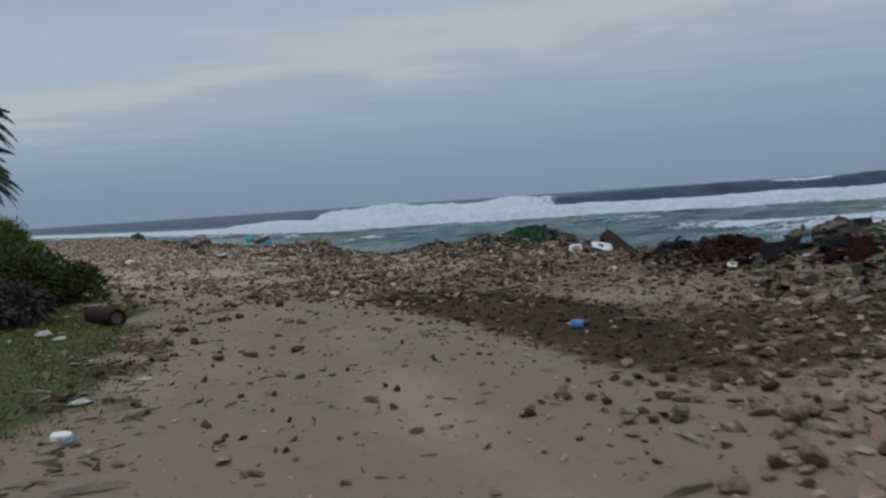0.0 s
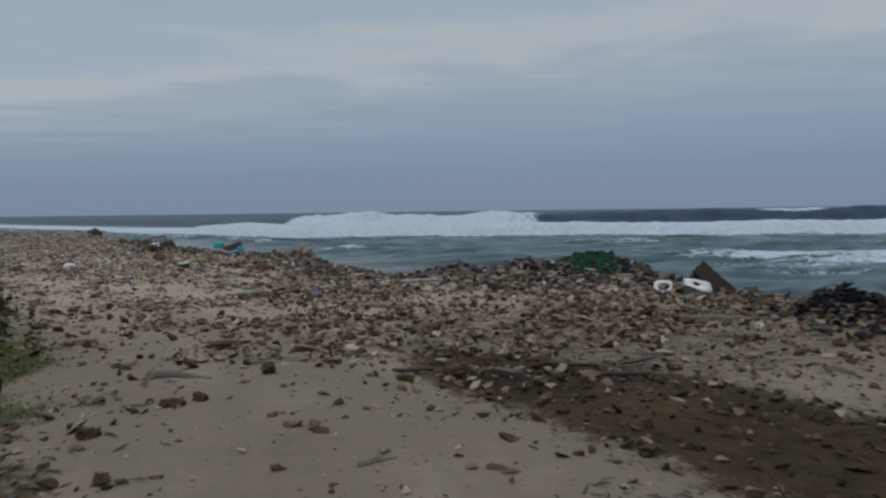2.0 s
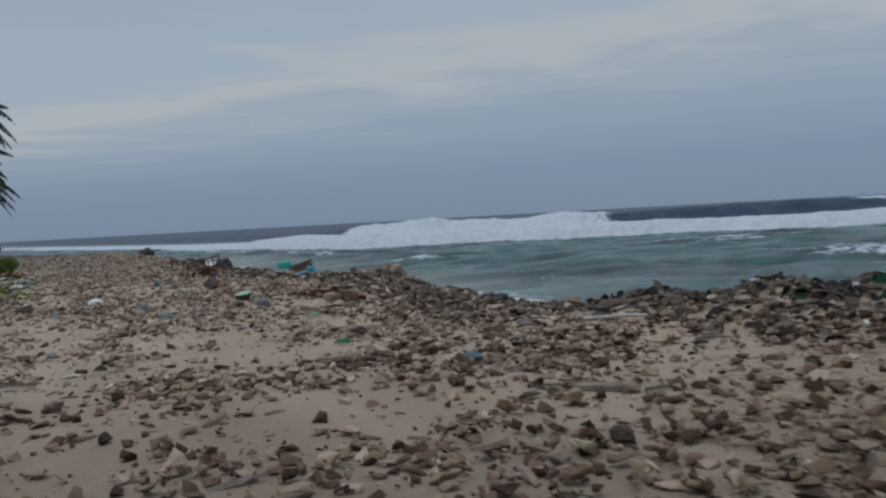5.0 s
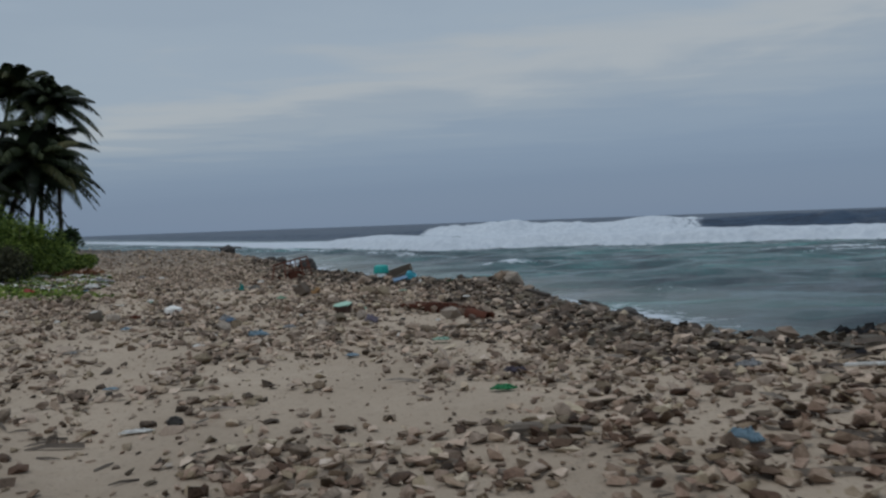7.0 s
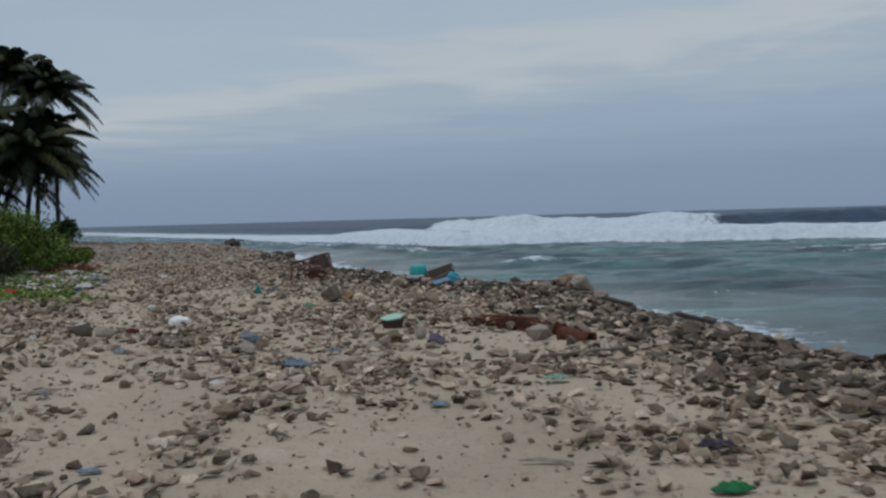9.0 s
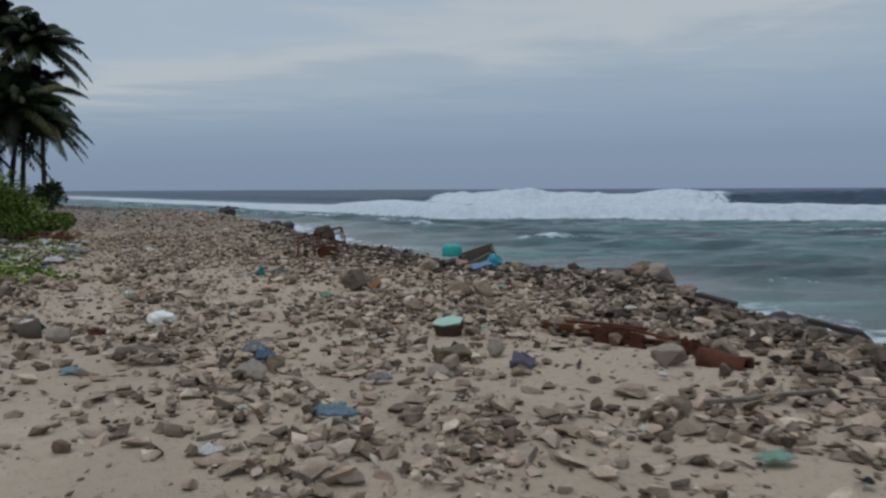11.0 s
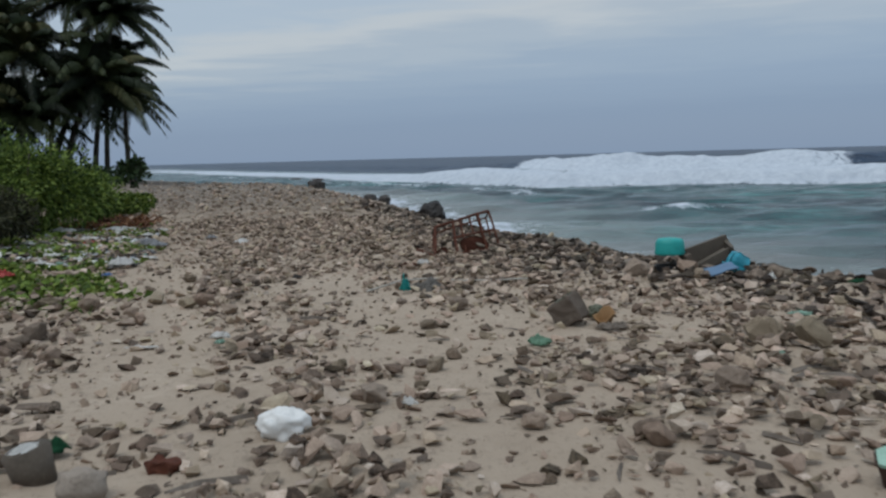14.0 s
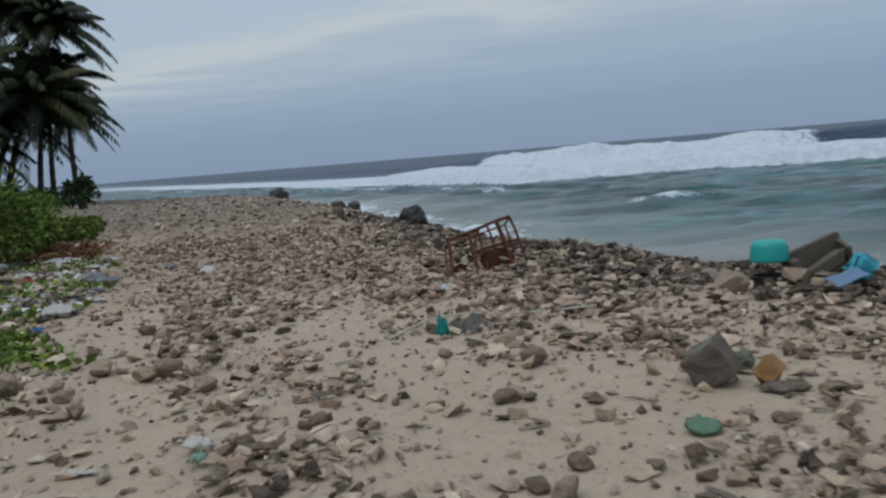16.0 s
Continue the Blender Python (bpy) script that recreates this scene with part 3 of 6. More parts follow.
    foam = np.maximum(foam, 0.8 * smooth(0.62, 0.68, fbm(x * 0.05, y * 0.05, 3, 74)) * smooth(3, 0, abs(cr)) * smooth(18, 30, x))
    foam = np.maximum(foam, 0.56 * smooth(0.08, 0.8, small) * (0.5 + fbm(x * 0.9, y * 1.4, 3, 94)))
    dark_band = smooth(14, 24, d)
    return z, foam, dark_band


def build_sea():
    xs = stretch(-75, 62, 0.64, -4800, 4800, 1.14)
    ys = np.concatenate([stretch(12, 140, 0.53, -60, 140.2), np.arange(140.8, 205, 0.8)])
    far, d = [ys[-1]], 0.8
    while far[-1] < 4850:
        d *= 1.06
        far.append(far[-1] + d)
    ys = np.concatenate([ys, far[1:]])
    ob, x, y, z = sheet("water", xs, ys, lambda a, b: sea_shape(a, b)[0], sea_mat)
    _, foam, deep = sea_shape(x, y)
    # the wash along the shore
    depth = SEA - ground_z(x, y)
    wash = smooth(1.0, 0.15, depth) * smooth(-0.6, 0.0, depth)
    foam = np.maximum(foam, wash * (0.30 + 0.5 * fbm(x * 0.35, y * 0.35, 3, 75)) * np.where(y > 34, 1.0, 0.3))
    s = crest_side(x, y)
    foam = np.maximum(foam, smooth(9.5, 4.0, s + 2.5 * (fbm(x * 0.25, y * 0.25, 3, 97) - 0.5)) * smooth(35, 41, y) * smooth(-5, -9, x) * (0.26 + 0.42 * fbm(x * 0.3, y * 0.3, 4, 91)))
    attribute(ob, "foam", foam)
    attribute(ob, "deep", deep)
    attribute(ob, "silt", smooth(10 + 6 * smooth(34, 44, y), 2.5, s) * (0.02 + 0.5 * smooth(34, 44, y) + 0.55 * fbm(x * 0.15, y * 0.15, 3, 96)))
    return tagged(ob, "turquoise lagoon with white surf and dark swell beyond", "sea", kind="structure")


water = build_sea()

# ---- coral rubble ----
rng = np.random.default_rng(7)


BARE = [(-6.46, 21.9, 1.3, 0.7), (-4.04, 17.7, 1.0, 0.9), (-5.5, 21.6, 1.1, 1.0), (-5.43, 24.4, 0.4, 0.7), (-6.45, 22.6, 0.9, 1.1), (-4.7, 23.9, 0.6, 0.3), (-6.56, 26.7, 0.6, 1.0), (-5.65, 26.8, 0.6, 0.5),
        (-10.7, 27.0, 0.6, 0.6), (-9.07, 29.65, 0.3, 0.6), (-8.55, 27.0, 0.3, 0.5), (-6.5, 26.6, 0.85, 1.0), (-11.3, 29.6, 0.3, 0.7), (-11.2, 31.7, 0.5, 0.7), (-10.2, 30.5, 0.55, 0.5), (-8.77, 31.5, 0.4, 0.35),
        (-7.94, 29.2, 0.3, 0.3), (-9.46, 29.15, 0.3, 0.2), (-12.4, 34.4, 0.7, 1.2), (-9.97, 31.8, 0.6, 0.8), (-9.2, 24.0, 0.45, 0.8), (-8.45, 22.3, 0.4, 0.7), (-7.85, 21.1, 0.25, 0.5), (-11.4, 32.0, 0.4, 0.3)]
HEAPED = [(-4.7, 16.3, 0.4, 0.8), (-3.2, 14.2, 0.6, 0.35), (-5.6, 19.1, 0.8, 0.9), (-2.7, 19.0, 1.0, 0.9), (-2.1, 22.4, 1.6, 1.3), (-7.2, 24.8, 0.8, 0.8), (-3.7, 25.4, 1.6, 1.4), (-4.1, 22.6, 1.1, 0.7), (-10.1, 27.9, 0.4, 1.0),
          (-8.9, 26.7, 0.42, 0.6), (-8.15, 27.3, 0.35, 0.5), (-7.37, 27.0, 0.25, 0.5), (-8.4, 30.1, 1.3, 1.0), (-10.9, 30.3, 0.45, 0.6), (-10.8, 29.1, 0.5, 0.45), (-11.7, 31.1, 0.7, 0.6), (-7.8, 23.0, 0.35, 1.6)]

# thinner drifts of loose stones between the wheel tracks
LOOSE = [(-7.94, 23.4, 0.3, 0.6), (-7.44, 22.2, 0.3, 0.6), (-7.1, 21.2, 0.35, 0.5), (-6.5, 22.05, 0.35, 0.25), (-5.25, 23.55, 0.35, 0.3), (-4.98, 21.8, 0.35, 0.5), (-4.46, 22.5, 0.5, 0.4), (-3.8, 23.3, 0.6, 0.5), (-4.1, 22.0, 0.5, 0.4), (-3.5, 22.5, 0.5, 0.5), (-2.9, 23.2, 0.6, 0.5),
         (-4.2, 21.3, 0.4, 0.3), (-3.5, 21.6, 0.5, 0.4), (-3.4, 21.1, 0.5, 0.4), (-9.4, 23.0, 0.5, 0.9), (-8.3, 21.2, 0.3, 0.6), (-6.2, 21.0, 0.3, 0.3), (-4.35, 24.3, 0.6, 0.4)]
# thicker drifts further on
DRIFTS = [(-10.0, 27.2, 0.4, 0.3), (-10.05, 26.8, 0.3, 0.25), (-9.65, 26.9, 0.4, 0.4), (-9.5, 27.7, 0.3, 0.3), (-9.25, 27.05, 0.3, 0.3), (-11.75, 27.5, 0.25, 0.5), (-11.4, 27.1, 0.2, 0.3), (-10.6, 28.0, 0.5, 0.2), (-13.8, 30.6, 0.5, 0.8), (-12.3, 28.5, 0.35, 0.6), (-11.0, 30.3, 0.5, 0.35), (-9.8, 28.4, 0.35, 0.25),
          (-6.84, 25.46, 0.3, 0.2), (-6.35, 25.62, 0.3, 0.2), (-5.88, 25.56, 0.3, 0.2), (-5.53, 25.50, 0.3, 0.2), (-6.80, 24.92, 0.3, 0.2), (-6.23, 24.98, 0.3, 0.2), (-5.52, 25.06, 0.3, 0.2), (-7.18, 25.87, 0.3, 0.2), (-7.22, 24.87, 0.3, 0.2), (-5.15, 25.54, 0.3, 0.2)]

# open ground round the larger single things
KEPT = [(-7.5, 28.35, 0.35, 0.5), (-9.2, 32.05, 0.4, 0.45), (-6.7, 27.1, 0.25, 0.35), (-10.8, 28.75, 0.3, 0.35), (-11.2, 28.2, 0.2, 0.25), (-11.8, 27.95, 0.25, 0.3), (-5.9, 28.4, 0.6, 0.35), (-5.2, 27.8, 0.5, 0.4),
        (-8.9, 26.7, 0.2, 0.3), (-11.33, 33.9, 0.25, 0.3), (-7.24, 20.3, 0.25, 0.25), (-4.42, 21.6, 0.25, 0.3), (-9.49, 31.3, 0.25, 0.3)]


def within(x, y, spots):
    """1 inside any of the spots, falling off at a ragged edge."""
    wx, wy = x + (fbm(x * 2.1, y * 2.1, 2, 35) - 0.5) * 0.5, y + (fbm(x * 2.1 + 7, y * 2.1, 2, 36) - 0.5) * 0.5
    best = np.zeros(np.shape(x))
    for cx, cy, rx, ry in spots:
        best = np.maximum(best, np.exp(-(((wx - cx) / rx) ** 2 + ((wy - cy) / ry) ** 2) ** 2))
    return best


def rubble_share(x, y):
    """How thickly the rubble lies, 0 to 1."""
    s, q = crest_side(x, y), lane_offset(x, y)
    patch = fbm(x * 0.55, y * 0.55, 3, 21)
    d = 0.35 + 0.66 * smooth(0.42, 0.62, patch)
    for cx, cy, cr, cd in ((-8.4, 30.6, 1.7, 1.15), (-8.4, 28.6, 1.3, 0.75), (-7.4, 24.6, 1.1, 0.6), (-1.0, 15.8, 2.6, 0.75), (-3.6, 15.3, 1.3, 0.5), (-10.9, 31.5, 0.8, 0.35), (-4.2, 23.0, 1.2, 0.5), (-11.6, 31.2, 0.9, 0.85), (-14.0, 31.6, 0.9, 0.75), (-13.2, 33.8, 0.9, 0.7)):
        d = np.maximum(d, cd * np.exp(-(((x - cx) / cr) ** 2 + ((y - cy) / cr) ** 2)) * (0.6 + 0.8 * patch))
    d = np.maximum(d, 0.95 * smooth(-4.6, -2.6, s + (patch - 0.5) * 2.5))
    d = np.maximum(d, smooth(36, 42, y) * 0.85 * smooth(0.35, 0.55, patch))
    clear = np.exp(-((q - 0.35 * smooth(29, 24, y)) / (0.66 + 0.3 * smooth(28, 24, y))) ** 4) * 0.85 + np.exp(-((q - 2.25) / 0.55) ** 2) * 0.75
    d = d * (1 - clear * smooth(15, 20, y) * (0.7 + 0.3 * smooth(26, 24.5, y) + 0.3 * smooth(29, 31, y)))
    d = d * np.where(y < 20, 1 - 0.4 * np.exp(-(((x + 3.2) / 1.3) ** 2 + ((y - 17.7) / 0.55) ** 2)), 1)
    d = d * (1 - 0.9 * np.exp(-(((x + 5.2) / 1.1) ** 2 + ((y - 21.4) / 0.8) ** 2)))
    d = d * (1 - 0.9 * np.exp(-(((x + 5.9) / 1.2) ** 2 + ((y - 27.3) / 0.9) ** 2)))
    d = d * (0.45 + 0.85 * smooth(0.36, 0.6, fbm(x * 2.3, y * 2.3, 2, 27)))
    d = d * (1 - 0.34 * smooth(-1.6, -4.4, x) * smooth(25, 20, y))
    for mx, my, rx, ry, h in MOUNDS[:7]:
        d = d * (1 - (0.6 if my > 18 else 0.85) * np.exp(-(((x - mx) / rx) ** 2 + ((y - my) / ry) ** 2)))
    # the open sand at the start, with loose stones towards the sea
    edge = 13.6 + (fbm(x * 0.8, y * 0, 2, 23) - 0.5) * 1.6 - 0.7 * smooth(-0.6, 2.0, x)
    start = smooth(edge - 0.3, edge + 0.7, y)
    few = 0.02 + 0.20 * smooth(0.2, 3.0, x) * smooth(7.5, 5.0, y) + 0.30 * smooth(2.2, 4.5, x) + 0.05 * smooth(-2.6, -3.4, x) + 0.34 * soil_at(x, y) * smooth(6.0, 11.5, y) + 0.22 * smooth(1.2, 2.4, x) * smooth(9.5, 6.0, y)
    d = d * start + few * (1 - start)
    d = d * (1 - 0.78 * smooth(0.5, 0.9, soil_at(x, y)) * smooth(12.6, 10.6, y) * smooth(3.6, 2.2, x))
    d = np.maximum(d, 0.42 * smooth(2.0, 3.2, x) * smooth(5.0, 6.0, y) * smooth(10.6, 9.0, y) * smooth(0.35, 0.6, patch))
    d = d * (1 - 0.6 * np.exp(-(((x - 3.3) / 1.7) ** 2 + ((y - 14.0) / 1.5) ** 2)))
    d = np.maximum(d, np.exp(-(((x + 7.9) / 1.7) ** 2 + ((y - 29.9) / 1.35) ** 2) ** 2) * (0.5 + 0.9 * patch))
    # ridges of stones on either side of the wheel track
    along = smooth(28.3, 29.6, y) * smooth(35, 33.2, y) * (0.45 + 0.9 * patch)
    d = np.maximum(d, along * np.maximum(0.85 * np.exp(-((q + 0.85) / 0.45) ** 2), 0.8 * np.exp(-((q - 1.25) / 0.5) ** 2)))
    d = np.maximum(d, 0.7 * np.exp(-(((x + 2.9) / 2.5) ** 2 + ((y - 15.9) / 1.25) ** 2) ** 2) * (0.2 + 1.0 * smooth(0.38, 0.6, patch)))
    for cx, cy, rx, ry in ((-5.95, 27.3, 1.0, 1.4), (-6.6, 22.0, 1.1, 0.9), (-10.0, 31.9, 1.0, 0.5), (-9.0, 32.4, 1.1, 0.45)):
        d = d * (1 - 0.85 * np.exp(-(((x - cx) / rx) ** 2 + ((y - cy) / ry) ** 2) ** 2))
    near = np.exp(-(((x + 5.0) / 2.0) ** 2 + ((y - 19.0) / 1.5) ** 2) ** 2) + 0.7 * np.exp(-(((x + 8.3) / 1.0) ** 2 + ((y - 20.8) / 2.0) ** 2) ** 2)
    d = np.maximum(d, 0.48 * near * (0.25 + 1.2 * smooth(0.36, 0.6, fbm(x * 1.7, y * 1.7, 2, 28))))
    d = d * (1 - 0.78 * within(x, y, BARE))
    d = np.maximum(d * (1 - 0.15 * smooth(0.5, -1.0, s + 4.5) * smooth(17, 22, y)), 0.17 * smooth(24, 28, y) * smooth(0.3, 0.5, fbm(x * 1.3, y * 1.3, 2, 38)))
    d = np.maximum(d, within(x, y, HEAPED) * (0.26 + 0.72 * smooth(0.3, 0.55, fbm(x * 2.3, y * 2.3, 2, 29))))
    d = np.maximum(d, smooth(-0.7, -1.2, q) * smooth(-3.8, -2.8, q) * smooth(17, 19, y) * smooth(36, 33, y) * (0.25 + 0.6 * smooth(0.35, 0.6, patch)))
    d = np.maximum(d, smooth(35.5, 39.5, y) * (0.3 + 0.6 * smooth(0.4, 0.6, fbm(x * 1.2, y * 0.7, 3, 87))) * (1 - 0.6 * np.exp(-((q - 0.1) / 0.7) ** 4)))
    d = np.maximum(d, within(x, y, LOOSE) * (0.16 + 0.5 * smooth(0.4, 0.58, fbm(x * 2.9, y * 2.9, 2, 89))))
    d = np.maximum(d, within(x, y, DRIFTS) * (0.4 + 0.6 * smooth(0.36, 0.55, fbm(x * 2.9, y * 2.9, 2, 90))))
    d = d * (1 - 0.9 * within(x, y, KEPT))
    d = d * smooth(5.5, 3.6, s) * smooth(-4.5, -1.6, q + 0.8 * smooth(16, 12, y))
    return np.clip(d, 0, 1)


def hull_stone(seed, flat, points=11):
    r = random.Random(seed)
    bm = bmesh.new()
    for _ in range(points):
        v = Vector((r.gauss(0, 1), r.gauss(0, 1), r.gauss(0, 1))).normalized() * r.uniform(0.38, 0.55)
        bm.verts.new((v.x, v.y * r.uniform(0.75, 1), v.z * flat))
    got = bmesh.ops.convex_hull(bm, input=bm.verts[:])
    bmesh.ops.delete(bm, geom=[v for v in bm.verts if not v.link_faces], context="VERTS")
    bmesh.ops.triangulate(bm, faces=bm.faces[:])
    bm.verts.index_update()
    V = np.array([v.co[:] for v in bm.verts])
    F = np.array([[v.index for v in f.verts] for f in bm.faces])
    bm.free()
    return V, F


def big_stone(seed, flat):
    """A broken coral block: hull faces, cut finer and roughened."""
    r = random.Random(seed * 13 + 1)
    bm = bmesh.new()
    for _ in range(17):
        v = Vector((r.gauss(0, 1), r.gauss(0, 1), r.gauss(0, 1))).normalized() * r.uniform(0.4, 0.55)
        bm.verts.new((v.x, v.y * 0.85, v.z * flat))
    bmesh.ops.convex_hull(bm, input=bm.verts[:])
    bmesh.ops.delete(bm, geom=[v for v in bm.verts if not v.link_faces], context="VERTS")
    bmesh.ops.bevel(bm, geom=bm.edges[:], offset=0.018, segments=1, affect="EDGES")
    bmesh.ops.triangulate(bm, faces=bm.faces[:])
    bmesh.ops.subdivide_edges(bm, edges=[e for e in bm.edges if e.calc_length() > 0.2], cuts=2, use_grid_fill=True)
    bmesh.ops.triangulate(bm, faces=bm.faces[:])
    o = Vector((seed * 3.7, seed, 0))
    for v in bm.verts:
        v.co += v.co.normalized() * (noise.noise(v.co * 4 + o) * 0.045 + noise.noise(v.co * 11 + o) * 0.045)
    low = min(v.co.z for v in bm.verts)
    bmesh.ops.translate(bm, vec=(0, 0, -low - 0.14 * flat), verts=bm.verts)
    return bm


STONES = [hull_stone(k, f) for k, f in enumerate((0.45, 0.55, 0.7, 0.36, 0.6, 0.4, 0.8, 0.5, 0.42, 0.65, 0.36, 0.55, 0.45, 0.6))]
CRUMBS = [hull_stone(k + 40, 0.6, 7) for k in range(8)]


def turns(n, tilt):
    """n random turns about z, then a small tilt."""
    a, b, c = rng.uniform(0, 2 * math.pi, n), rng.normal(0, tilt, n), rng.uniform(0, 2 * math.pi, n)
    ca, sa, cb, sb, cc, sc = np.cos(a), np.sin(a), np.cos(b), np.sin(b), np.cos(c), np.sin(c)
    o, e = np.zeros(n), np.ones(n)
    rz = np.stack([ca, -sa, o, sa, ca, o, o, o, e], 1).reshape(n, 3, 3)
    rx = np.stack([e, o, o, o, cb, -sb, o, sb, cb], 1).reshape(n, 3, 3)
    rc = np.stack([cc, -sc, o, sc, cc, o, o, o, e], 1).reshape(n, 3, 3)
    return rc @ rx @ rz


def strew(name, shapes, xyz, size, tilt, material, label, category, stretch_x=None):
    verts, faces, base = [], [], 0
    pick = rng.integers(0, len(shapes), len(xyz))
    for k, (V, F) in enumerate(shapes):
        sel = np.flatnonzero(pick == k)
        if not len(sel):
            continue
        L = np.repeat(V[None], len(sel), 0) * size[sel][:, None, None]
        if stretch_x is not None:
            L[:, :, 0] *= stretch_x[sel][:, None]
        W = np.einsum("nij,nvj->nvi", turns(len(sel), tilt), L) + xyz[sel][:, None, :]
        verts.append(W.reshape(-1, 3))
        faces.append((F[None] + (base + np.arange(len(sel)) * len(V))[:, None, None]).reshape(-1, F.shape[1]))
        base += len(sel) * len(V)
    ob = new(name, fast_mesh(name, np.concatenate(verts), np.concatenate(faces), material))
    return tagged(ob, label, category, kind="stuff")


def scatter(n, x0, x1, y0, y1, share):
    x, y = rng.uniform(x0, x1, n), rng.uniform(y0, y1, n)
    keep = rng.random(n) < share(x, y)
    return x[keep], y[keep]


def stones(name, n, area, lo, hi, power, label, share=rubble_share, pile=0.07, material=coral, shapes=STONES):
    x, y = scatter(n, *area, share)
    size = lo + (hi - lo) * rng.random(len(x)) ** power
    d = share(x, y)
    z = ground_z(x, y) + size * 0.12 + rng.random(len(x)) * d * pile
    return strew(name, shapes, np.stack([x, y, z], 1), size * 1.1, 0.38, material, label, "rubble", rng.uniform(0.85, 1.6, len(x)))


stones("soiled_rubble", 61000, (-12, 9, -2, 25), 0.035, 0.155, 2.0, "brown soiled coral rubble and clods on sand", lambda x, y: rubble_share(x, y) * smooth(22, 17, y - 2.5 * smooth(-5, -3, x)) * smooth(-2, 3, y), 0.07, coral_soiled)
stones("coral_rubble", 118000, (-21, 7, 16, 47), 0.036, 0.16, 2.0, "broken grey and tan coral rubble on sand", lambda x, y: rubble_share(x, y) * smooth(16.5, 21, y - 2.5 * smooth(-5, -3, x)) * (1 - 0.7 * smooth(-2.6, -1.2, crest_side(x, y))))
stones("crest_rubble", 34000, (-14, 7, 16, 44), 0.05, 0.19, 1.8, "dark damp coral rubble along the crest", lambda x, y: rubble_share(x, y) * smooth(-2.6, -1.2, crest_side(x, y)), 0.07, coral_damp)
stones("pebbles", 70000, (-16, 7, 0, 38), 0.016, 0.07, 1.6, "small coral pebbles scattered on sand", lambda x, y: np.clip(rubble_share(x, y) * 0.5 + 0.06 + 0.22 * smooth(19, 23, y) + 0.10 * smooth(15, 12, y), 0, 1) * smooth(0, 3, y) * smooth(-3.0, -1.8, lane_offset(x, y) + 20 * smooth(20, 17, y)) * (1 - 0.85 * smooth(0.3, 0.8, soil_at(x, y))), 0.02, pebble_mat, CRUMBS)
stones("lane_gravel", 15000, (-34, -11, 35, 66), 0.03, 0.12, 1.4, "small grey coral gravel along the far track", lambda x, y: smooth(35, 39, y) * smooth(-5, -3, lane_offset(x, y)) * smooth(0.5, -1.0, crest_side(x, y)) * 0.8, 0.02, pebble_mat, CRUMBS)
stones("large_rubble", 6000, (-21, 9, 13, 47), 0.11, 0.21, 2.0, "larger slabs of grey coral among the rubble", lambda x, y: rubble_share(x, y) * smooth(13, 18, y))
stones("earth_clods", 11000, (-4, 8, -1, 16), 0.02, 0.11, 2.0, "dark crumbs of earth on the earth patch", lambda x, y: np.clip(soil_at(x, y) * 1.1 + 0.12, 0, 1) * smooth(-1, 3, y), 0.01, earth_clod, CRUMBS)
stones("shore_rubble", 22000, (-18, 9, 8, 62), 0.10, 0.32, 2.0, "grey coral stones on the seaward slope", lambda x, y: np.clip(smooth(-1.6, 0.2, crest_side(x, y)) * smooth(5.5, 3.2, crest_side(x, y)), 0, 1), 0.04, coral_damp)
stones("far_rubble", 26000, (-60, -8, 44, 130), 0.09, 0.3, 2.2, "distant coral rubble along the beach", lambda x, y: np.clip(rubble_share(x, y) + 0.1, 0, 1) * np.where(y < 46, 0, 1) * smooth(160, 60, y) * 0.7, 0.05, coral)

# twigs and drift bits
STICK = [(np.array([(-0.5, -0.05, -0.04), (-0.5, 0.05, -0.04), (-0.5, 0, 0.05), (0.1, -0.05, 0.02), (0.1, 0.05, 0.02), (0.1, 0.0, 0.09), (0.5, 0.03, 0.0), (0.5, 0.06, 0.0), (0.5, 0.045, 0.03)]),
          np.array([(0, 1, 4), (0, 4, 3), (1, 2, 5), (1, 5, 4), (2, 0, 3), (2, 3, 5), (3, 4, 7), (3, 7, 6), (4, 5, 8), (4, 8, 7), (5, 3, 6), (5, 6, 8), (0, 2, 1), (6, 7, 8)]))]


def twigs(name, n, area, share, lo, hi, label, material=wood):
    x, y = scatter(n, *area, share)
    size = lo + (hi - lo) * rng.random(len(x)) ** 2
    return strew(name, STICK, np.stack([x, y, ground_z(x, y) + size * 0.045], 1), size, 0.06, material, label, "twigs")


twigs("drift_twigs", 7500, (-12, 7, 0, 34), lambda x, y: np.clip(0.05 + 0.35 * rubble_share(x, y) + 0.95 * np.exp(-((x + 2.85 + 0.2 * (y - 7)) / 0.45) ** 2) * smooth(13, 11, y), 0, 1) * smooth(0, 3, y), 0.06, 0.42,
      "dry brown driftwood twigs and sticks on sand")
twigs("edge_litter", 1500, (-6, -1.5, 2.5, 13), lambda x, y: np.exp(-((x + 2.75 + 0.2 * (y - 6.5)) / 0.5) ** 2) * smooth(13, 10, y), 0.03, 0.16, "dark twigs and leaf litter along the grass edge", dark_wood)
twigs("strewn_litter", 260, (-0.5, 0.4, 8.7, 9.7), lambda x, y: np.exp(-(((x + 0.05) / 0.28) ** 2 + ((y - 9.2) / 0.3) ** 2)), 0.03, 0.14, "small patch of dark twigs and litter on sand", dark_wood)
twigs("soil_litter", 2600, (-2, 7, 3, 15), lambda x, y: np.clip(soil_at(x, y) * 0.9 + 0.12, 0, 1), 0.03, 0.13, "dark plant litter on the earth patch", dark_wood)
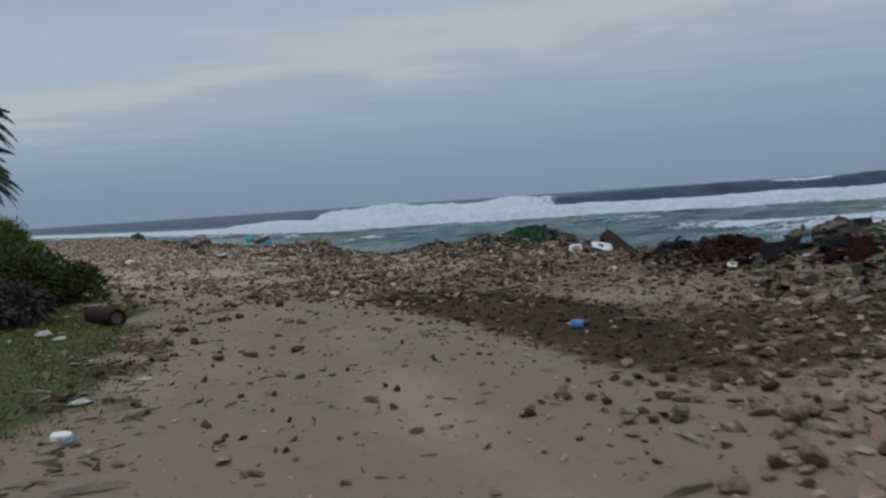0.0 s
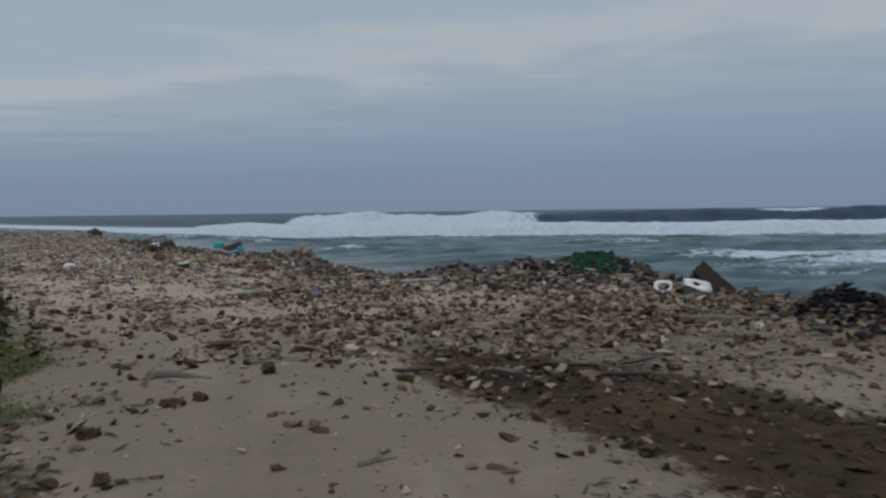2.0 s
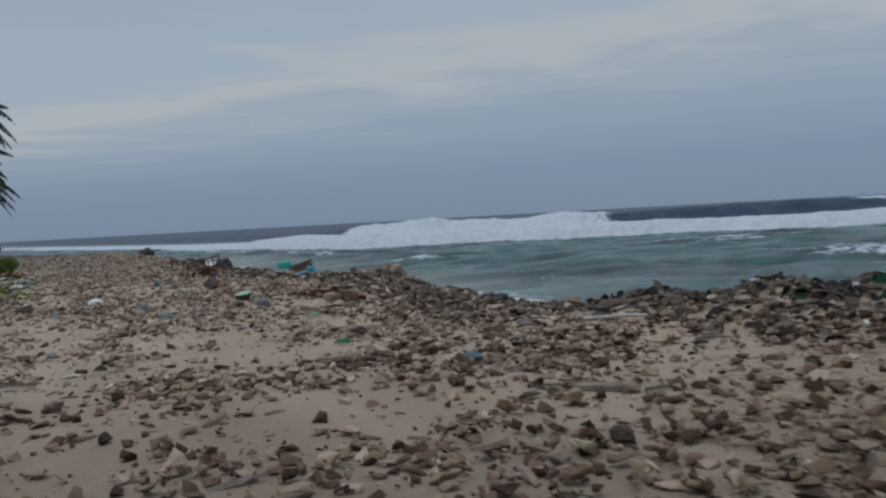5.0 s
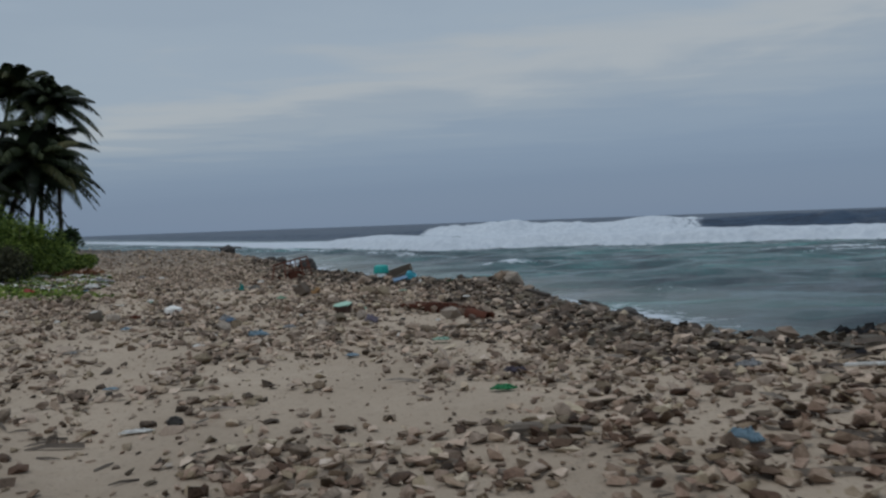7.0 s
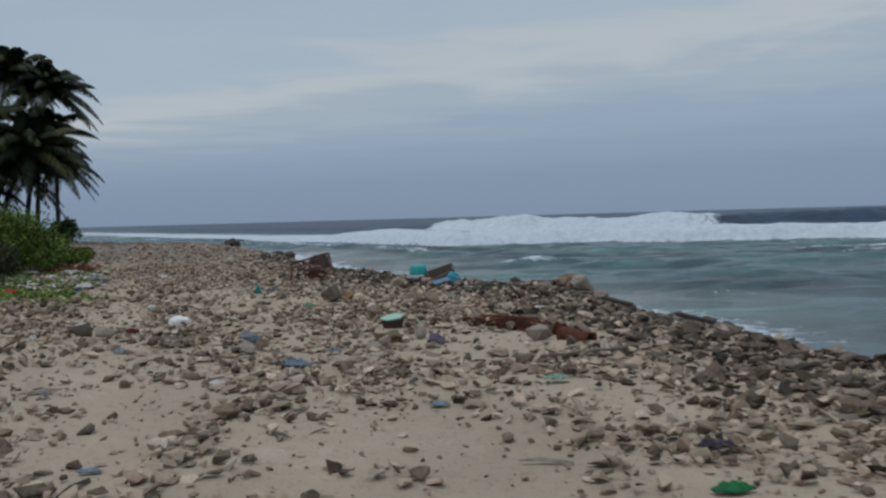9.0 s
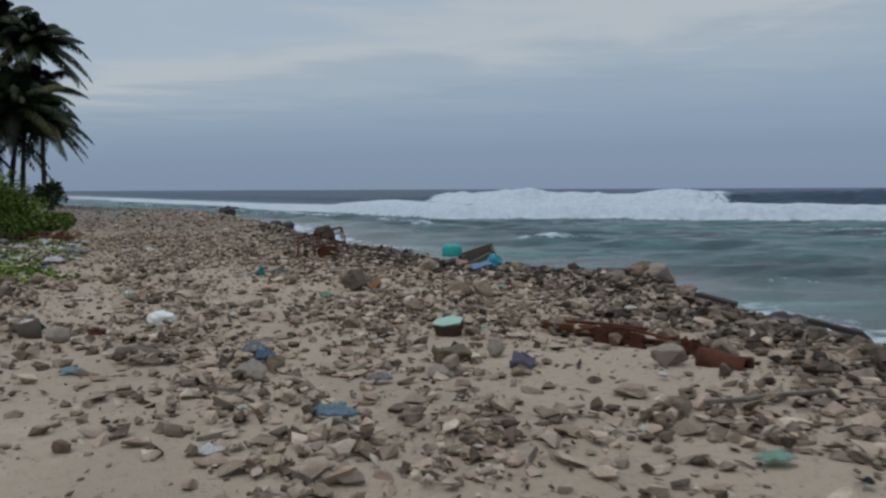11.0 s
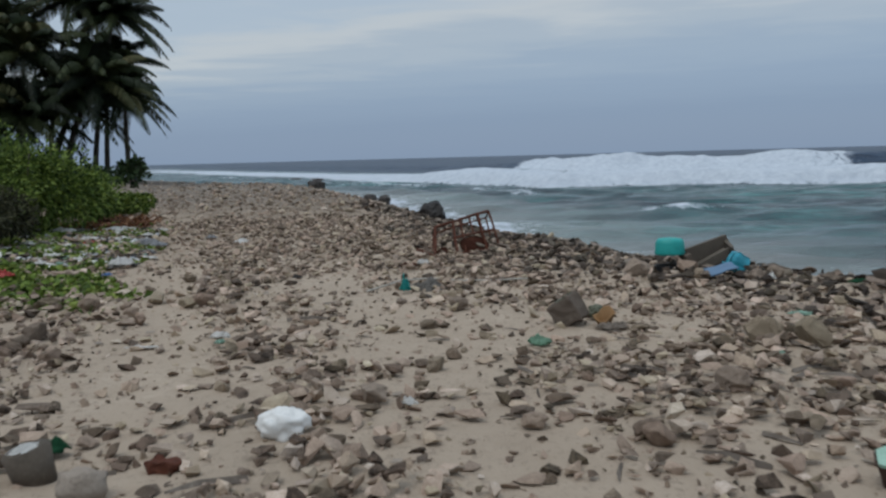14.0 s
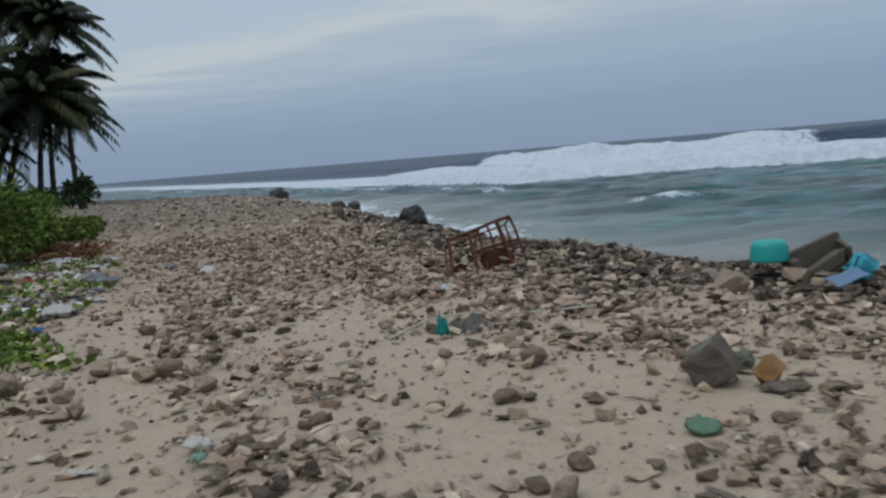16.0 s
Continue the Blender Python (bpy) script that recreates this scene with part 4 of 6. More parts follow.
FLAKE = [(np.array([(-0.5, -0.3, 0), (0.45, -0.35, 0.03), (0.5, 0.3, 0), (-0.4, 0.32, 0.02), (-0.5, -0.3, 0.05), (0.45, -0.35, 0.08), (0.5, 0.3, 0.05), (-0.4, 0.32, 0.07)]),
          np.array([(0, 3, 2, 1), (4, 5, 6, 7), (0, 1, 5, 4), (1, 2, 6, 5), (2, 3, 7, 6), (3, 0, 4, 7)]))]


def scraps(name, n, area, share, lo, hi, material, label):
    x, y = scatter(n, *area, share)
    size = lo + (hi - lo) * rng.random(len(x)) ** 1.6
    return strew(name, FLAKE, np.stack([x, y, ground_z(x, y) + size * 0.10 + 0.02 * rubble_share(x, y)], 1), size, 0.35, material, label, "litter")


scraps("pale_shell_scraps", 900, (-14, 7, 3, 40), lambda x, y: 0.12 + 0.7 * rubble_share(x, y), 0.03, 0.11, pale_rock, "bleached shell and foam scraps in the rubble")

# ---- single coral rocks ----
ROCKS = []
for k in range(9):
    me = from_bm("coral_rock", big_stone(k + 1, 0.45 + 0.06 * k), coral_big)
    ROCKS.append(me)


def rock(x, y, size, k=0, rz=0.0, label="weathered grey-brown coral rock lying on sand", material=None, tilt=0.0, squash=1.0):
    me = ROCKS[k % 9]
    if material is not None:
        me = me.copy()
        me.materials[0] = material
    ob = new("coral_rock", me)
    ob.matrix_world = pose(x, y, float(ground_z(x, y)) + 0.01, tilt, tilt * 0.5, rz) @ Matrix.Diagonal((size, size, size * squash, 1))
    return tagged(ob, label, "rock", "loose coral rocks")


NEAR = [(1.29, 3.89, .26), (1.5, 4.0, .13), (.77, 5.86, .20), (.95, 5.75, .13), (1.06, 5.09, .16), (1.2, 5.05, .12), (1.84, 4.64, .20), (1.77, 4.14, .24), (2.57, 5.76, .15), (1.52, 5.56, .22), (1.62, 5.5, .16),
        (2.0, 5.0, .2), (2.3, 4.6, .17), (1.12, 5.3, .2), (1.96, 4.83, .26), (1.64, 6.25, .17), (1.45, 6.85, .16), (.81, 6.05, .16), (2.51, 7.22, .2), (2.69, 5.97, .22), (1.89, 5.2, .14), (3.74, 8.2, .2), (3.04, 7.3, .18), (3.06, 8.1, .16), (2.59, 7.95, .17), (1.4, 5.12, .18), (1.3, 6.2, .13), (-2.35, 14.1, .26), (-1.68, 13.84, .2), (-2.7, 14.14, .22),
        (-3.94, 22.8, .24), (-10.12, 27.3, .26), (-10.42, 29.63, .38), (-8.67, 29.23, .3), (-8.62, 29.1, .34), (-8.07, 30.26, .42), (-10.5, 29.74, .36), (-10.33, 30.75, .28), (-10.56, 32.16, .34), (-7.6, 31.95, .36),
        (-6.08, 28.18, .2), (-6.75, 26.9, .22), (-5.3, 30.2, .3), (-5.68, 22.76, .16), (-4.04, 20.0, .3), (-9.0, 25.7, .22), (-5.9, 26.2, .44), (-5.5, 26.2, .3), (-6.5, 27.3, .18), (-6.72, 26.98, .24), (-7.3, 26.8, .3), (-5.6, 25.85, .22)]
for i, (x, y, s) in enumerate(NEAR):
    rock(x, y, s * (0.78 if y < 15 else 0.68), i, i * 67.0, squash=0.8)
more = random.Random(5)
placed = 0
while placed < 205:
    x, y = more.uniform(-17, 7), more.uniform(5, 44)
    if y < 14.5 and more.random() > 0.15 or more.random() > float(rubble_share(np.array(x), np.array(y))) * 0.9:
        continue
    rock(x, y, more.uniform(0.13, 0.27) * (0.85 if y < 20 else 1.0), placed, more.uniform(0, 360), tilt=more.uniform(-14, 14), squash=more.uniform(0.6, 1.0))
    placed += 1

for k in range(26):
    rock(more.uniform(-15.3, -13.3), more.uniform(30.2, 33.6), more.uniform(0.16, 0.34), k, more.uniform(0, 360), "weathered grey coral rock beside the vine", None, more.uniform(-12, 12), more.uniform(0.7, 1.0))

# dark boulders in the wash and along the far shore


def boulder(x, y, z, w, h, seed, lab, group="dark shore rocks"):
    ob = new("boulder", from_bm("boulder", lump(w, w * 0.9, h, seed, 4, 0.3, 1.5, 0.1, 0.0), dark_rock, False))
    ob.matrix_world = pose(x, y, z, 0, 0, seed * 40)
    return tagged(ob, lab, "rock", group)


for k, (x, y, z, w, h, lab) in enumerate([(-27.9, 77.4, -0.42, 1.2, 0.85, "dark boulder on the far beach"), (-15.3, 54.6, -0.78, 1.0, 0.85, "rounded dark boulder in the wash"), (-20.9, 68.4, -0.9, 0.8, 0.6, "small dark wet rock in the wash"),
                                          (-22.4, 71.0, -0.9, 0.8, 0.6, "small dark wet rock in the wash"), (-1.9, 35.4, -1.25, 0.8, 0.6, "black wet rock at the water's edge"), (-2.9, 33.2, -0.75, 0.7, 0.4, "black wet rock at the water's edge"), (0.98, 26.05, -0.55, 0.6, 0.5, "black wet rock at the water's edge"),
                                          (-2.3, 32.0, -0.75, 0.6, 0.4, "black wet rock at the water's edge"), (-0.5, 29.3, -1.1, 0.6, 0.45, "black wet rock at the water's edge"), (-12.3, 45.6, -0.9, 0.5, 0.4, "small dark wet rock in the wash")]):
    boulder(x, y, z, w, h, k + 2, lab)
for k, (x, y) in enumerate([(-60, 150), (-55, 144), (-50, 139)]):
    boulder(x, y, SEA - 0.25, 2.4, 0.6, k + 20, "low dark reef rock in the surf", "reef rocks")

# ---- plants ----
leaf_drab = leafy("dry_brush", [(0.1, (0.02, 0.018, 0.014)), (0.5, (0.05, 0.044, 0.035)), (0.9, (0.11, 0.10, 0.08))])
# leaf colours darkened for the shade at the tall shrubs' foot
leaf_shade = leafy("shaded_leaf", [(0.1, (0.012, 0.013, 0.006)), (0.5, (0.035, 0.036, 0.016)), (0.9, (0.08, 0.075, 0.035))])
leaf_drab_green = leafy("olive_leaf", [(0.1, (0.014, 0.019, 0.006)), (0.5, (0.042, 0.053, 0.014)), (0.9, (0.105, 0.112, 0.034))])
rnd = random.Random(11)


def leaf_fan(points, normals, length, width, droop, seed):
    """Leaves as folded blades: base, two shoulders, tip, with a crease."""
    r = np.random.default_rng(seed)
    n = len(points)
    side = np.cross(normals, r.normal(size=(n, 3)))
    side /= np.linalg.norm(side, axis=1)[:, None] + 1e-9
    L, W = (length * r.uniform(0.6, 1.3, n))[:, None], (width * r.uniform(0.7, 1.2, n))[:, None]
    tip = points + normals * L + np.array([0, 0, -1.0]) * droop * L
    mid = points + normals * L * 0.5
    up = np.cross(side, normals)
    V = np.stack([points, mid + side * W + up * W * 0.3, tip, mid - side * W + up * W * 0.3, mid - up * W * 0.1], 1).reshape(-1, 3)
    b = (np.arange(n) * 5)[:, None]
    F = np.concatenate([b + np.array([[0, 1, 4]]), b + np.array([[1, 2, 4]]), b + np.array([[2, 3, 4]]), b + np.array([[3, 0, 4]])], 0)
    return V, F


def shrub(name, x, y, rx, ry, h, count, length, material, label, seed, sink=0.0, dark=True):
    """A shrub: stems and a crown of many leaves on a lumpy form."""
    r = np.random.default_rng(seed)
    z0 = float(ground_z(x, y)) - sink
    ob = thing(name, label, "shrub", pose(x, y, z0))
    stems = bmesh.new()
    for k in range(9):
        a = k * 0.7 + seed
        stems = join(stems, tube((0.12 * math.cos(a), 0.12 * math.sin(a), 0), (rx * 0.55 * math.cos(a), ry * 0.55 * math.sin(a), h * 0.7), 0.03, 5, 0.1, k, 3, 0.4))
    part("stems", stems, wood, ob)
    centres = []
    for k in range(int(14 + count / 500)):
        a, f = r.uniform(0, 2 * math.pi), math.sqrt(r.random())
        cz = h * (0.25 + 0.6 * r.random() * (1 - 0.6 * f))
        centres.append((rx * 0.85 * f * math.cos(a), ry * 0.85 * f * math.sin(a), cz, r.uniform(0.28, 0.5) * min(rx, h) * 0.8))
    C = np.array(centres)
    who = r.integers(0, len(C), count)
    n = r.normal(size=(count, 3))
    n /= np.linalg.norm(n, axis=1)[:, None]
    p = C[who, :3] + n * C[who, 3:4] * r.uniform(0.55, 1.05, (count, 1))
    keep = p[:, 2] > 0.02
    p, n = p[keep], n[keep]
    n = n + np.array([0, 0, 0.35])
    n /= np.linalg.norm(n, axis=1)[:, None]
    V, F = leaf_fan(p, n, length, length * 0.24, 0.25, seed)
    crown = new("crown", fast_mesh("crown", V, F, material))
    crown.parent = ob
    return ob


def palm(x, y, height, lean, crown_len, fronds, label, seed, trunk_r=0.16):
    """A coconut palm: ringed, leaning trunk and a crown of arching fronds with hanging leaflets."""
    r = np.random.default_rng(seed)
    ob = thing("palm_tree", label, "palm", pose(x, y, float(ground_z(x, y)) - 0.1))
    bm = bmesh.new()
    rows, sides, n = [], 10, 26
    for i in range(n + 1):
        f = i / n
        c = Vector((lean[0] * f ** 1.5, lean[1] * f ** 1.5, height * f))
        rad = trunk_r * (1.35 - 0.5 * f + 0.5 * max(0, 0.1 - f) * 6) * (1.06 if i % 2 else 0.96)
        rows.append([bm.verts.new(c + Vector((math.cos(a) * rad, math.sin(a) * rad, 0))) for a in (2 * math.pi * k / sides for k in range(sides))])
    for i in range(n):
        for k in range(sides):
            bm.faces.new((rows[i][k], rows[i][(k + 1) % sides], rows[i + 1][(k + 1) % sides], rows[i + 1][k]))
    bm.faces.new(rows[-1])
    part("trunk", bm, bark, ob, "", True)
    top = np.array([lean[0], lean[1], height])
    heart = lump(0.4, 0.4, 0.7, seed, 3, 0.25, 3.0, 0.1, 0.0)
    bmesh.ops.translate(heart, vec=(lean[0], lean[1], height - 0.25), verts=heart.verts)
    crown = part("crown", heart, bark, ob, "fibrous palm heart")
    for k in range(fronds):
        verts, faces, base = [], [], 0
        a = k * 2.39996 + r.uniform(-0.2, 0.2)
        up = math.radians(82 - 106 * (k / fronds) ** 0.9 + r.uniform(-9, 9))
        L = crown_len * r.uniform(0.85, 1.1)
        sag = L * r.uniform(0.34, 0.66)
        out = np.array([math.cos(a), math.sin(a), 0])
        sidew = np.array([-math.sin(a), math.cos(a), 0])
        m = 46
        f = np.linspace(0, 1, m)
        path = top + np.outer(f * L * math.cos(up), out) + np.outer(f * L * math.sin(up) - sag * f ** 2.6, (0, 0, 1))
        wide = 0.035 * (1 - 0.8 * f)[:, None]
        ribs = np.concatenate([path + sidew * wide, path - sidew * wide, path - np.array([0, 0, 1]) * wide * 1.2])
        j = np.arange(m - 1)
        quad = np.concatenate([np.stack([j + o1, j + 1 + o1, j + 1 + o2, j + o2], 1) for o1, o2 in ((0, m), (m, 2 * m), (2 * m, 0))])
        tri = np.concatenate([quad[:, [0, 1, 2]], quad[:, [0, 2, 3]]])
        verts.append(ribs), faces.append(tri + base)
        base += len(ribs)
        ahead = np.gradient(path, axis=0)
        ahead /= np.linalg.norm(ahead, axis=1)[:, None]
        for s in (1, -1):
            g = np.repeat(np.arange(3, m), 2)
            pts = path[g] + ahead[g] * r.uniform(-0.03, 0.03, (len(g), 1)) * L
            length = L * 0.21 * np.sin(np.clip(0.18 + f[g] * 0.82, 0, 1) * math.pi * 0.93 + 0.1)[:, None] + 0.12
            hang = 0.22 + 0.55 * f[g][:, None] + r.uniform(-0.12, 0.12, (len(g), 1))
            d = sidew * s * 0.8 + ahead[g] * 0.55 - np.array([0, 0, 1]) * hang
            d /= np.linalg.norm(d, axis=1)[:, None]
            w = ahead[g] * 0.046
            mid = pts + d * length * 0.55
            tip = pts + d * length * 0.9 - np.array([0, 0, 1]) * length * 0.22
            V = np.stack([pts - w * 0.6, pts + w * 0.6, mid + w, mid - w, tip], 1).reshape(-1, 3)
            b = (np.arange(len(g)) * 5)[:, None]
            F = np.concatenate([b + np.array([[0, 1, 2]]), b + np.array([[0, 2, 3]]), b + np.array([[3, 2, 4]])])
            verts.append(V), faces.append(F + base)
            base += len(V)
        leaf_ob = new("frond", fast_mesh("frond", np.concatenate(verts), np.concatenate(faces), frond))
        leaf_ob.parent = crown
    nuts = bmesh.new()
    for k in range(7):
        a = k * 0.9
        nut = lump(0.2, 0.2, 0.25, k + 2, 2, 0.1)
        bmesh.ops.translate(nut, vec=(lean[0] + 0.25 * math.cos(a), lean[1] + 0.25 * math.sin(a), height - 0.32), verts=nut.verts)
        nuts = join(nuts, nut)
    part("coconuts", nuts, leaf_dark, ob, "", True)
    return ob


# the front of the grove: a leaning palm before a slim one and a tall one, with more behind
palm(-48.2, 80.0, 7.6, (3.2, -0.4), 5.0, 32, "leaning coconut palm with long drooping fronds", 3, 0.2)
palm(-43.9, 81.5, 6.4, (0.0, 0.0), 3.9, 28, "slim upright coconut palm behind the shrubs", 4, 0.15)
palm(-48.0, 83.5, 12.8, (2.4, 0.2), 4.3, 38, "tall coconut palm with ragged drooping fronds", 5)
palm(-48.9, 79.4, 6.0, (2.2, 0.3), 4.8, 30, "broad coconut palm leaning over shrubs", 7, 0.22)
palm(-51.2, 82.5, 14.0, (2.6, 0.4), 4.6, 34, "tall dark coconut palm in the grove", 6)
palm(-50.0, 78.0, 9.4, (0.6, 0.2), 5.2, 36, "dark coconut palm in the grove", 8)
palm(-52.6, 77.0, 6.4, (0.6, -0.3), 5.2, 30, "dark coconut palm in the grove", 9)
palm(-53.0, 80.0, 11.4, (0.5, 0.2), 5.2, 36, "tall dark coconut palm in the grove", 13)
palm(-47.6, 84.5, 9.3, (0.4, 0.5), 4.6, 36, "dark coconut palm in the grove", 14)
palm(-49.6, 76.5, 5.0, (0.8, 0.2), 4.6, 34, "low broad coconut palm behind the shrubs", 18, 0.2)
palm(-53.2, 75.0, 4.4, (0.6, 0.2), 4.8, 34, "low broad coconut palm behind the shrubs", 19, 0.2)
palm(-54.4, 74.8, 7.6, (0.6, 0.4), 5.2, 28, "dark coconut palm in the grove", 15)
palm(-56.5, 78.0, 9.6, (0.5, 0.2), 5.2, 28, "tall dark coconut palm in the grove", 10)
palm(-56.0, 71.5, 6.8, (0.3, 0.2), 5.2, 28, "dark coconut palm in the grove", 12)

shrub("sapling", -37.6, 71.6, 1.05, 1.0, 2.1, 620, 0.42, leaf_dark, "dark broad-leaved sapling at the beach edge", 21)
shrub("beach_shrub", -22.3, 41.2, 1.9, 2.0, 2.45, 17000, 0.13, leaf, "tall green beach shrub with broad leaves", 22)
shrub("beach_shrub", -23.9, 44.6, 1.9, 2.2, 1.45, 12000, 0.13, leaf, "green beach shrub behind the track", 23)
shrub("beach_shrub", -24.5, 48.2, 1.9, 2.0, 0.8, 7500, 0.15, leaf, "low bright green shrub spreading onto sand", 24)
shrub("beach_shrub", -28.6, 51.5, 2.4, 2.8, 1.1, 5500, 0.2, leaf, "green beach shrub behind the track", 25)
shrub("beach_shrub", -26.2, 42.6, 2.6, 2.8, 2.9, 4500, 0.29, leaf_dark, "dark dense shrub behind the beach", 26)
shrub("beach_shrub", -44.5, 74.5, 4.0, 3.0, 1.7, 4600, 0.31, leaf_dark, "dark shrub below the palms", 27)
shrub("beach_shrub", -38.5, 64.5, 3.6, 3.6, 1.5, 5200, 0.28, leaf, "green beach shrub behind the track", 35)
shrub("beach_shrub", -48.5, 72.0, 5.0, 3.6, 3.2, 5200, 0.34, leaf_dark, "dark shrub below the palms", 36)
# fills the dark hollow under the shrubs; its shade is in the leaf colour
shrub("beach_shrub", -20.9, 37.6, 1.5, 1.8, 1.15, 9000, 0.1, leaf_shade, "low shrub beside the rubbish, leaves coloured dark as shade", 28)
shrub("beach_shrub", -22.6, 37.4, 2.0, 2.0, 2.55, 15000, 0.13, leaf, "tall green beach shrub with broad leaves", 33)
shrub("beach_shrub", -7.9, 14.4, 1.2, 1.9, 1.3, 6500, 0.13, leaf_drab_green, "dark olive-green bush beside the sandy track", 29)
shrub("beach_shrub", -7.35, 15.6, 1.05, 1.2, 0.85, 5200, 0.12, leaf_drab_green, "low olive-green bush spilling onto sand", 34)
shrub("dry_bush", -6.7, 12.5, 0.8, 1.0, 0.65, 2600, 0.13, leaf_drab, "dry grey-brown brush beside the grass", 30)
shrub("beach_shrub", -8.0, 11.6, 1.5, 1.5, 1.3, 6500, 0.13, leaf_drab_green, "green bush beside the sandy track", 31)
shrub("beach_shrub", -9.6, 17.6, 1.6, 1.8, 1.1, 4500, 0.13, leaf_dark, "dark green bush beside the sandy track", 32)


def blades(name, n, area, share, lo, hi, material, label, category, lean=0.5, width=0.09):
    x, y = scatter(n, *area, share)
    d = rng.normal(size=(len(x), 3)) * lean
    d[:, 2] = 1
    d /= np.linalg.norm(d, axis=1)[:, None]
    p = np.stack([x, y, ground_z(x, y) - 0.005], 1)
    V, F = leaf_fan(p, d, (lo + hi) / 2, (lo + hi) / 2 * width, 0.3, len(x))
    return tagged(new(name, fast_mesh(name, V, F, material)), label, category, kind="stuff")


def grass_share(x, y):
    return grass_zone(x, y) * smooth(-9.5, -7.5, x) * (0.5 + 0.5 * smooth(0.35, 0.6, fbm(x * 1.1, y * 1.1, 3, 52)))


blades("grass", 60000, (-9.5, -2.5, 0.5, 14.5), grass_share, 0.03, 0.12, grass_blade, "low green grass and weeds beside the track", "grass")


def vine_share(x, y):
    q = lane_offset(x, y)
    return smooth(-0.35, -0.8, q + (fbm(x, y, 3, 53) - 0.5) * 1.2) * smooth(-6, -4, q) * smooth(32.2, 33.6, y) * smooth(46, 41, y) * smooth(0.36, 0.52, fbm(x * 0.9, y * 0.9, 3, 54))


blades("creeping_vine", 30000, (-23, -13, 32, 46), vine_share, 0.10, 0.24, vine_leaf, "bright green creeping beach vine among litter", "vine", 1.1, 0.3)
blades("dead_leaves", 2600, (-25.5, -20.2, 42, 47.2), lambda x, y: smooth(-0.6, -1.0, lane_offset(x, y)) * smooth(-3.0, -2.0, lane_offset(x, y)), 0.15, 0.3, leaf_dead, "reddish-brown dead leaves under the shrub's edge", "leaves", 0.9, 0.2)

# ---- single things on the beach ----


def on(x, y, rz=0.0, lift=0.0, rx=0.0, ry=0.0):
    return pose(x, y, float(ground_z(x, y)) + lift, rx, ry, rz)


def rim_tube(r0, r1, length, wall, sides=18, dent=0.0, seed=0):
    """An open shell along x, with wall thickness, closed at the far end."""
    bm = bmesh.new()
    rings = []
    for x, r in ((0, r0), (0.33, r0 * 1.02), (0.66, r1 * 1.02), (1, r1), (1.0, r1 * 0.5)):
        ring = []
        for k in range(sides):
            a = 2 * math.pi * k / sides
            rr = r * (1 + dent * noise.noise((math.cos(a) + seed, math.sin(a), x * 2)))
            ring.append(bm.verts.new((-x * length, rr * math.cos(a), rr * math.sin(a))))
        rings.append(ring)
    inner = [[bm.verts.new((-x * length, r * math.cos(2 * math.pi * k / sides), r * math.sin(2 * math.pi * k / sides))) for k in range(sides)] for x, r in ((0, r0 - wall), (0.8, r1 - wall))]
    for a, b in zip(rings, rings[1:]):
        for k in range(sides):
            bm.faces.new((a[k], a[(k + 1) % sides], b[(k + 1) % sides], b[k]))
    bm.faces.new(rings[-1])
    for k in range(sides):
        n = (k + 1) % sides
        bm.faces.new((rings[0][n], rings[0][k], inner[0][k], inner[0][n]))
        bm.faces.new((inner[0][n], inner[0][k], inner[1][k], inner[1][n]))
    bm.faces.new(inner[1])
    bmesh.ops.recalc_face_normals(bm, faces=bm.faces[:])
    return bm


def crumple(sx, sy, h, seed, n=13, ragged=0.35):
    """A creased piece of film or cloth lying on the ground, with thickness."""
    bm = bmesh.new()
    g = []
    for j in range(n + 1):
        row = []
        for i in range(n + 1):
            u, v = i / n * 2 - 1, j / n * 2 - 1
            a = math.atan2(v, u)
            m = max(abs(u), abs(v))
            e = 1 - ragged * (0.5 + noise.noise((math.cos(a) * 1.6 + seed, math.sin(a) * 1.6, 0)))
            k = m / math.hypot(u, v) * e if m else 1
            p = Vector((u * k, v * k, 0))
            z = h * (0.2 + 0.15 * (1 - m ** 4) + 0.75 * abs(noise.noise((p.x * 2.6 + seed, p.y * 2.6, 3))) + 0.35 * abs(noise.noise((p.x * 6 + seed, p.y * 6, 1))))
            row.append(bm.verts.new((p.x * sx / 2, p.y * sy / 2, max(0.004, z * (1 - 0.75 * m ** 3)))))
        g.append(row)
    for j in range(n):
        for i in range(n):
            bm.faces.new((g[j][i], g[j][i + 1], g[j + 1][i + 1], g[j + 1][i]))
    bmesh.ops.solidify(bm, geom=bm.faces[:], thickness=0.004)
    return bm


def film(x, y, sx, sy, h, material, label, seed, rz=0.0, name="plastic_bag", category="plastic bag", lift=0.02):
    return single(name, crumple(sx, sy, h, seed), material, label, category, on(x, y, rz, lift), "beach litter", True)


def rope(points, r, name, material, label):
    bm = bmesh.new()
    for a, b in zip(points, points[1:]):
        bm = join(bm, tube(a, b, r, 6, 0.0, 0, 2))
    return single(name, bm, material, label, "rope", Matrix.Identity(4), "beach litter", True)


block_grey = mat("grey_concrete", [(0.2, (0.06, 0.046, 0.035)), (0.5, (0.115, 0.089, 0.069)), (0.85, (0.19, 0.152, 0.12))], 5, 45, 0.9, 0.6, 0.008)
leaf_green_plastic = plastic("dull_green_plastic", (0.19, 0.33, 0.22), 0.75, 0.75)
rope_grey = mat("pale_netting", [(0.25, (0.12, 0.105, 0.09)), (0.5, (0.22, 0.2, 0.175)), (0.85, (0.36, 0.33, 0.3))], 9, 90, 0.9, 0.8, 0.01)
pale_rope = plastic("bleached_rope", (0.42, 0.39, 0.34), 0.85, 0.6)
faded_blue = plastic("faded_blue_plastic", (0.075, 0.18, 0.38), 0.5, 0.6)
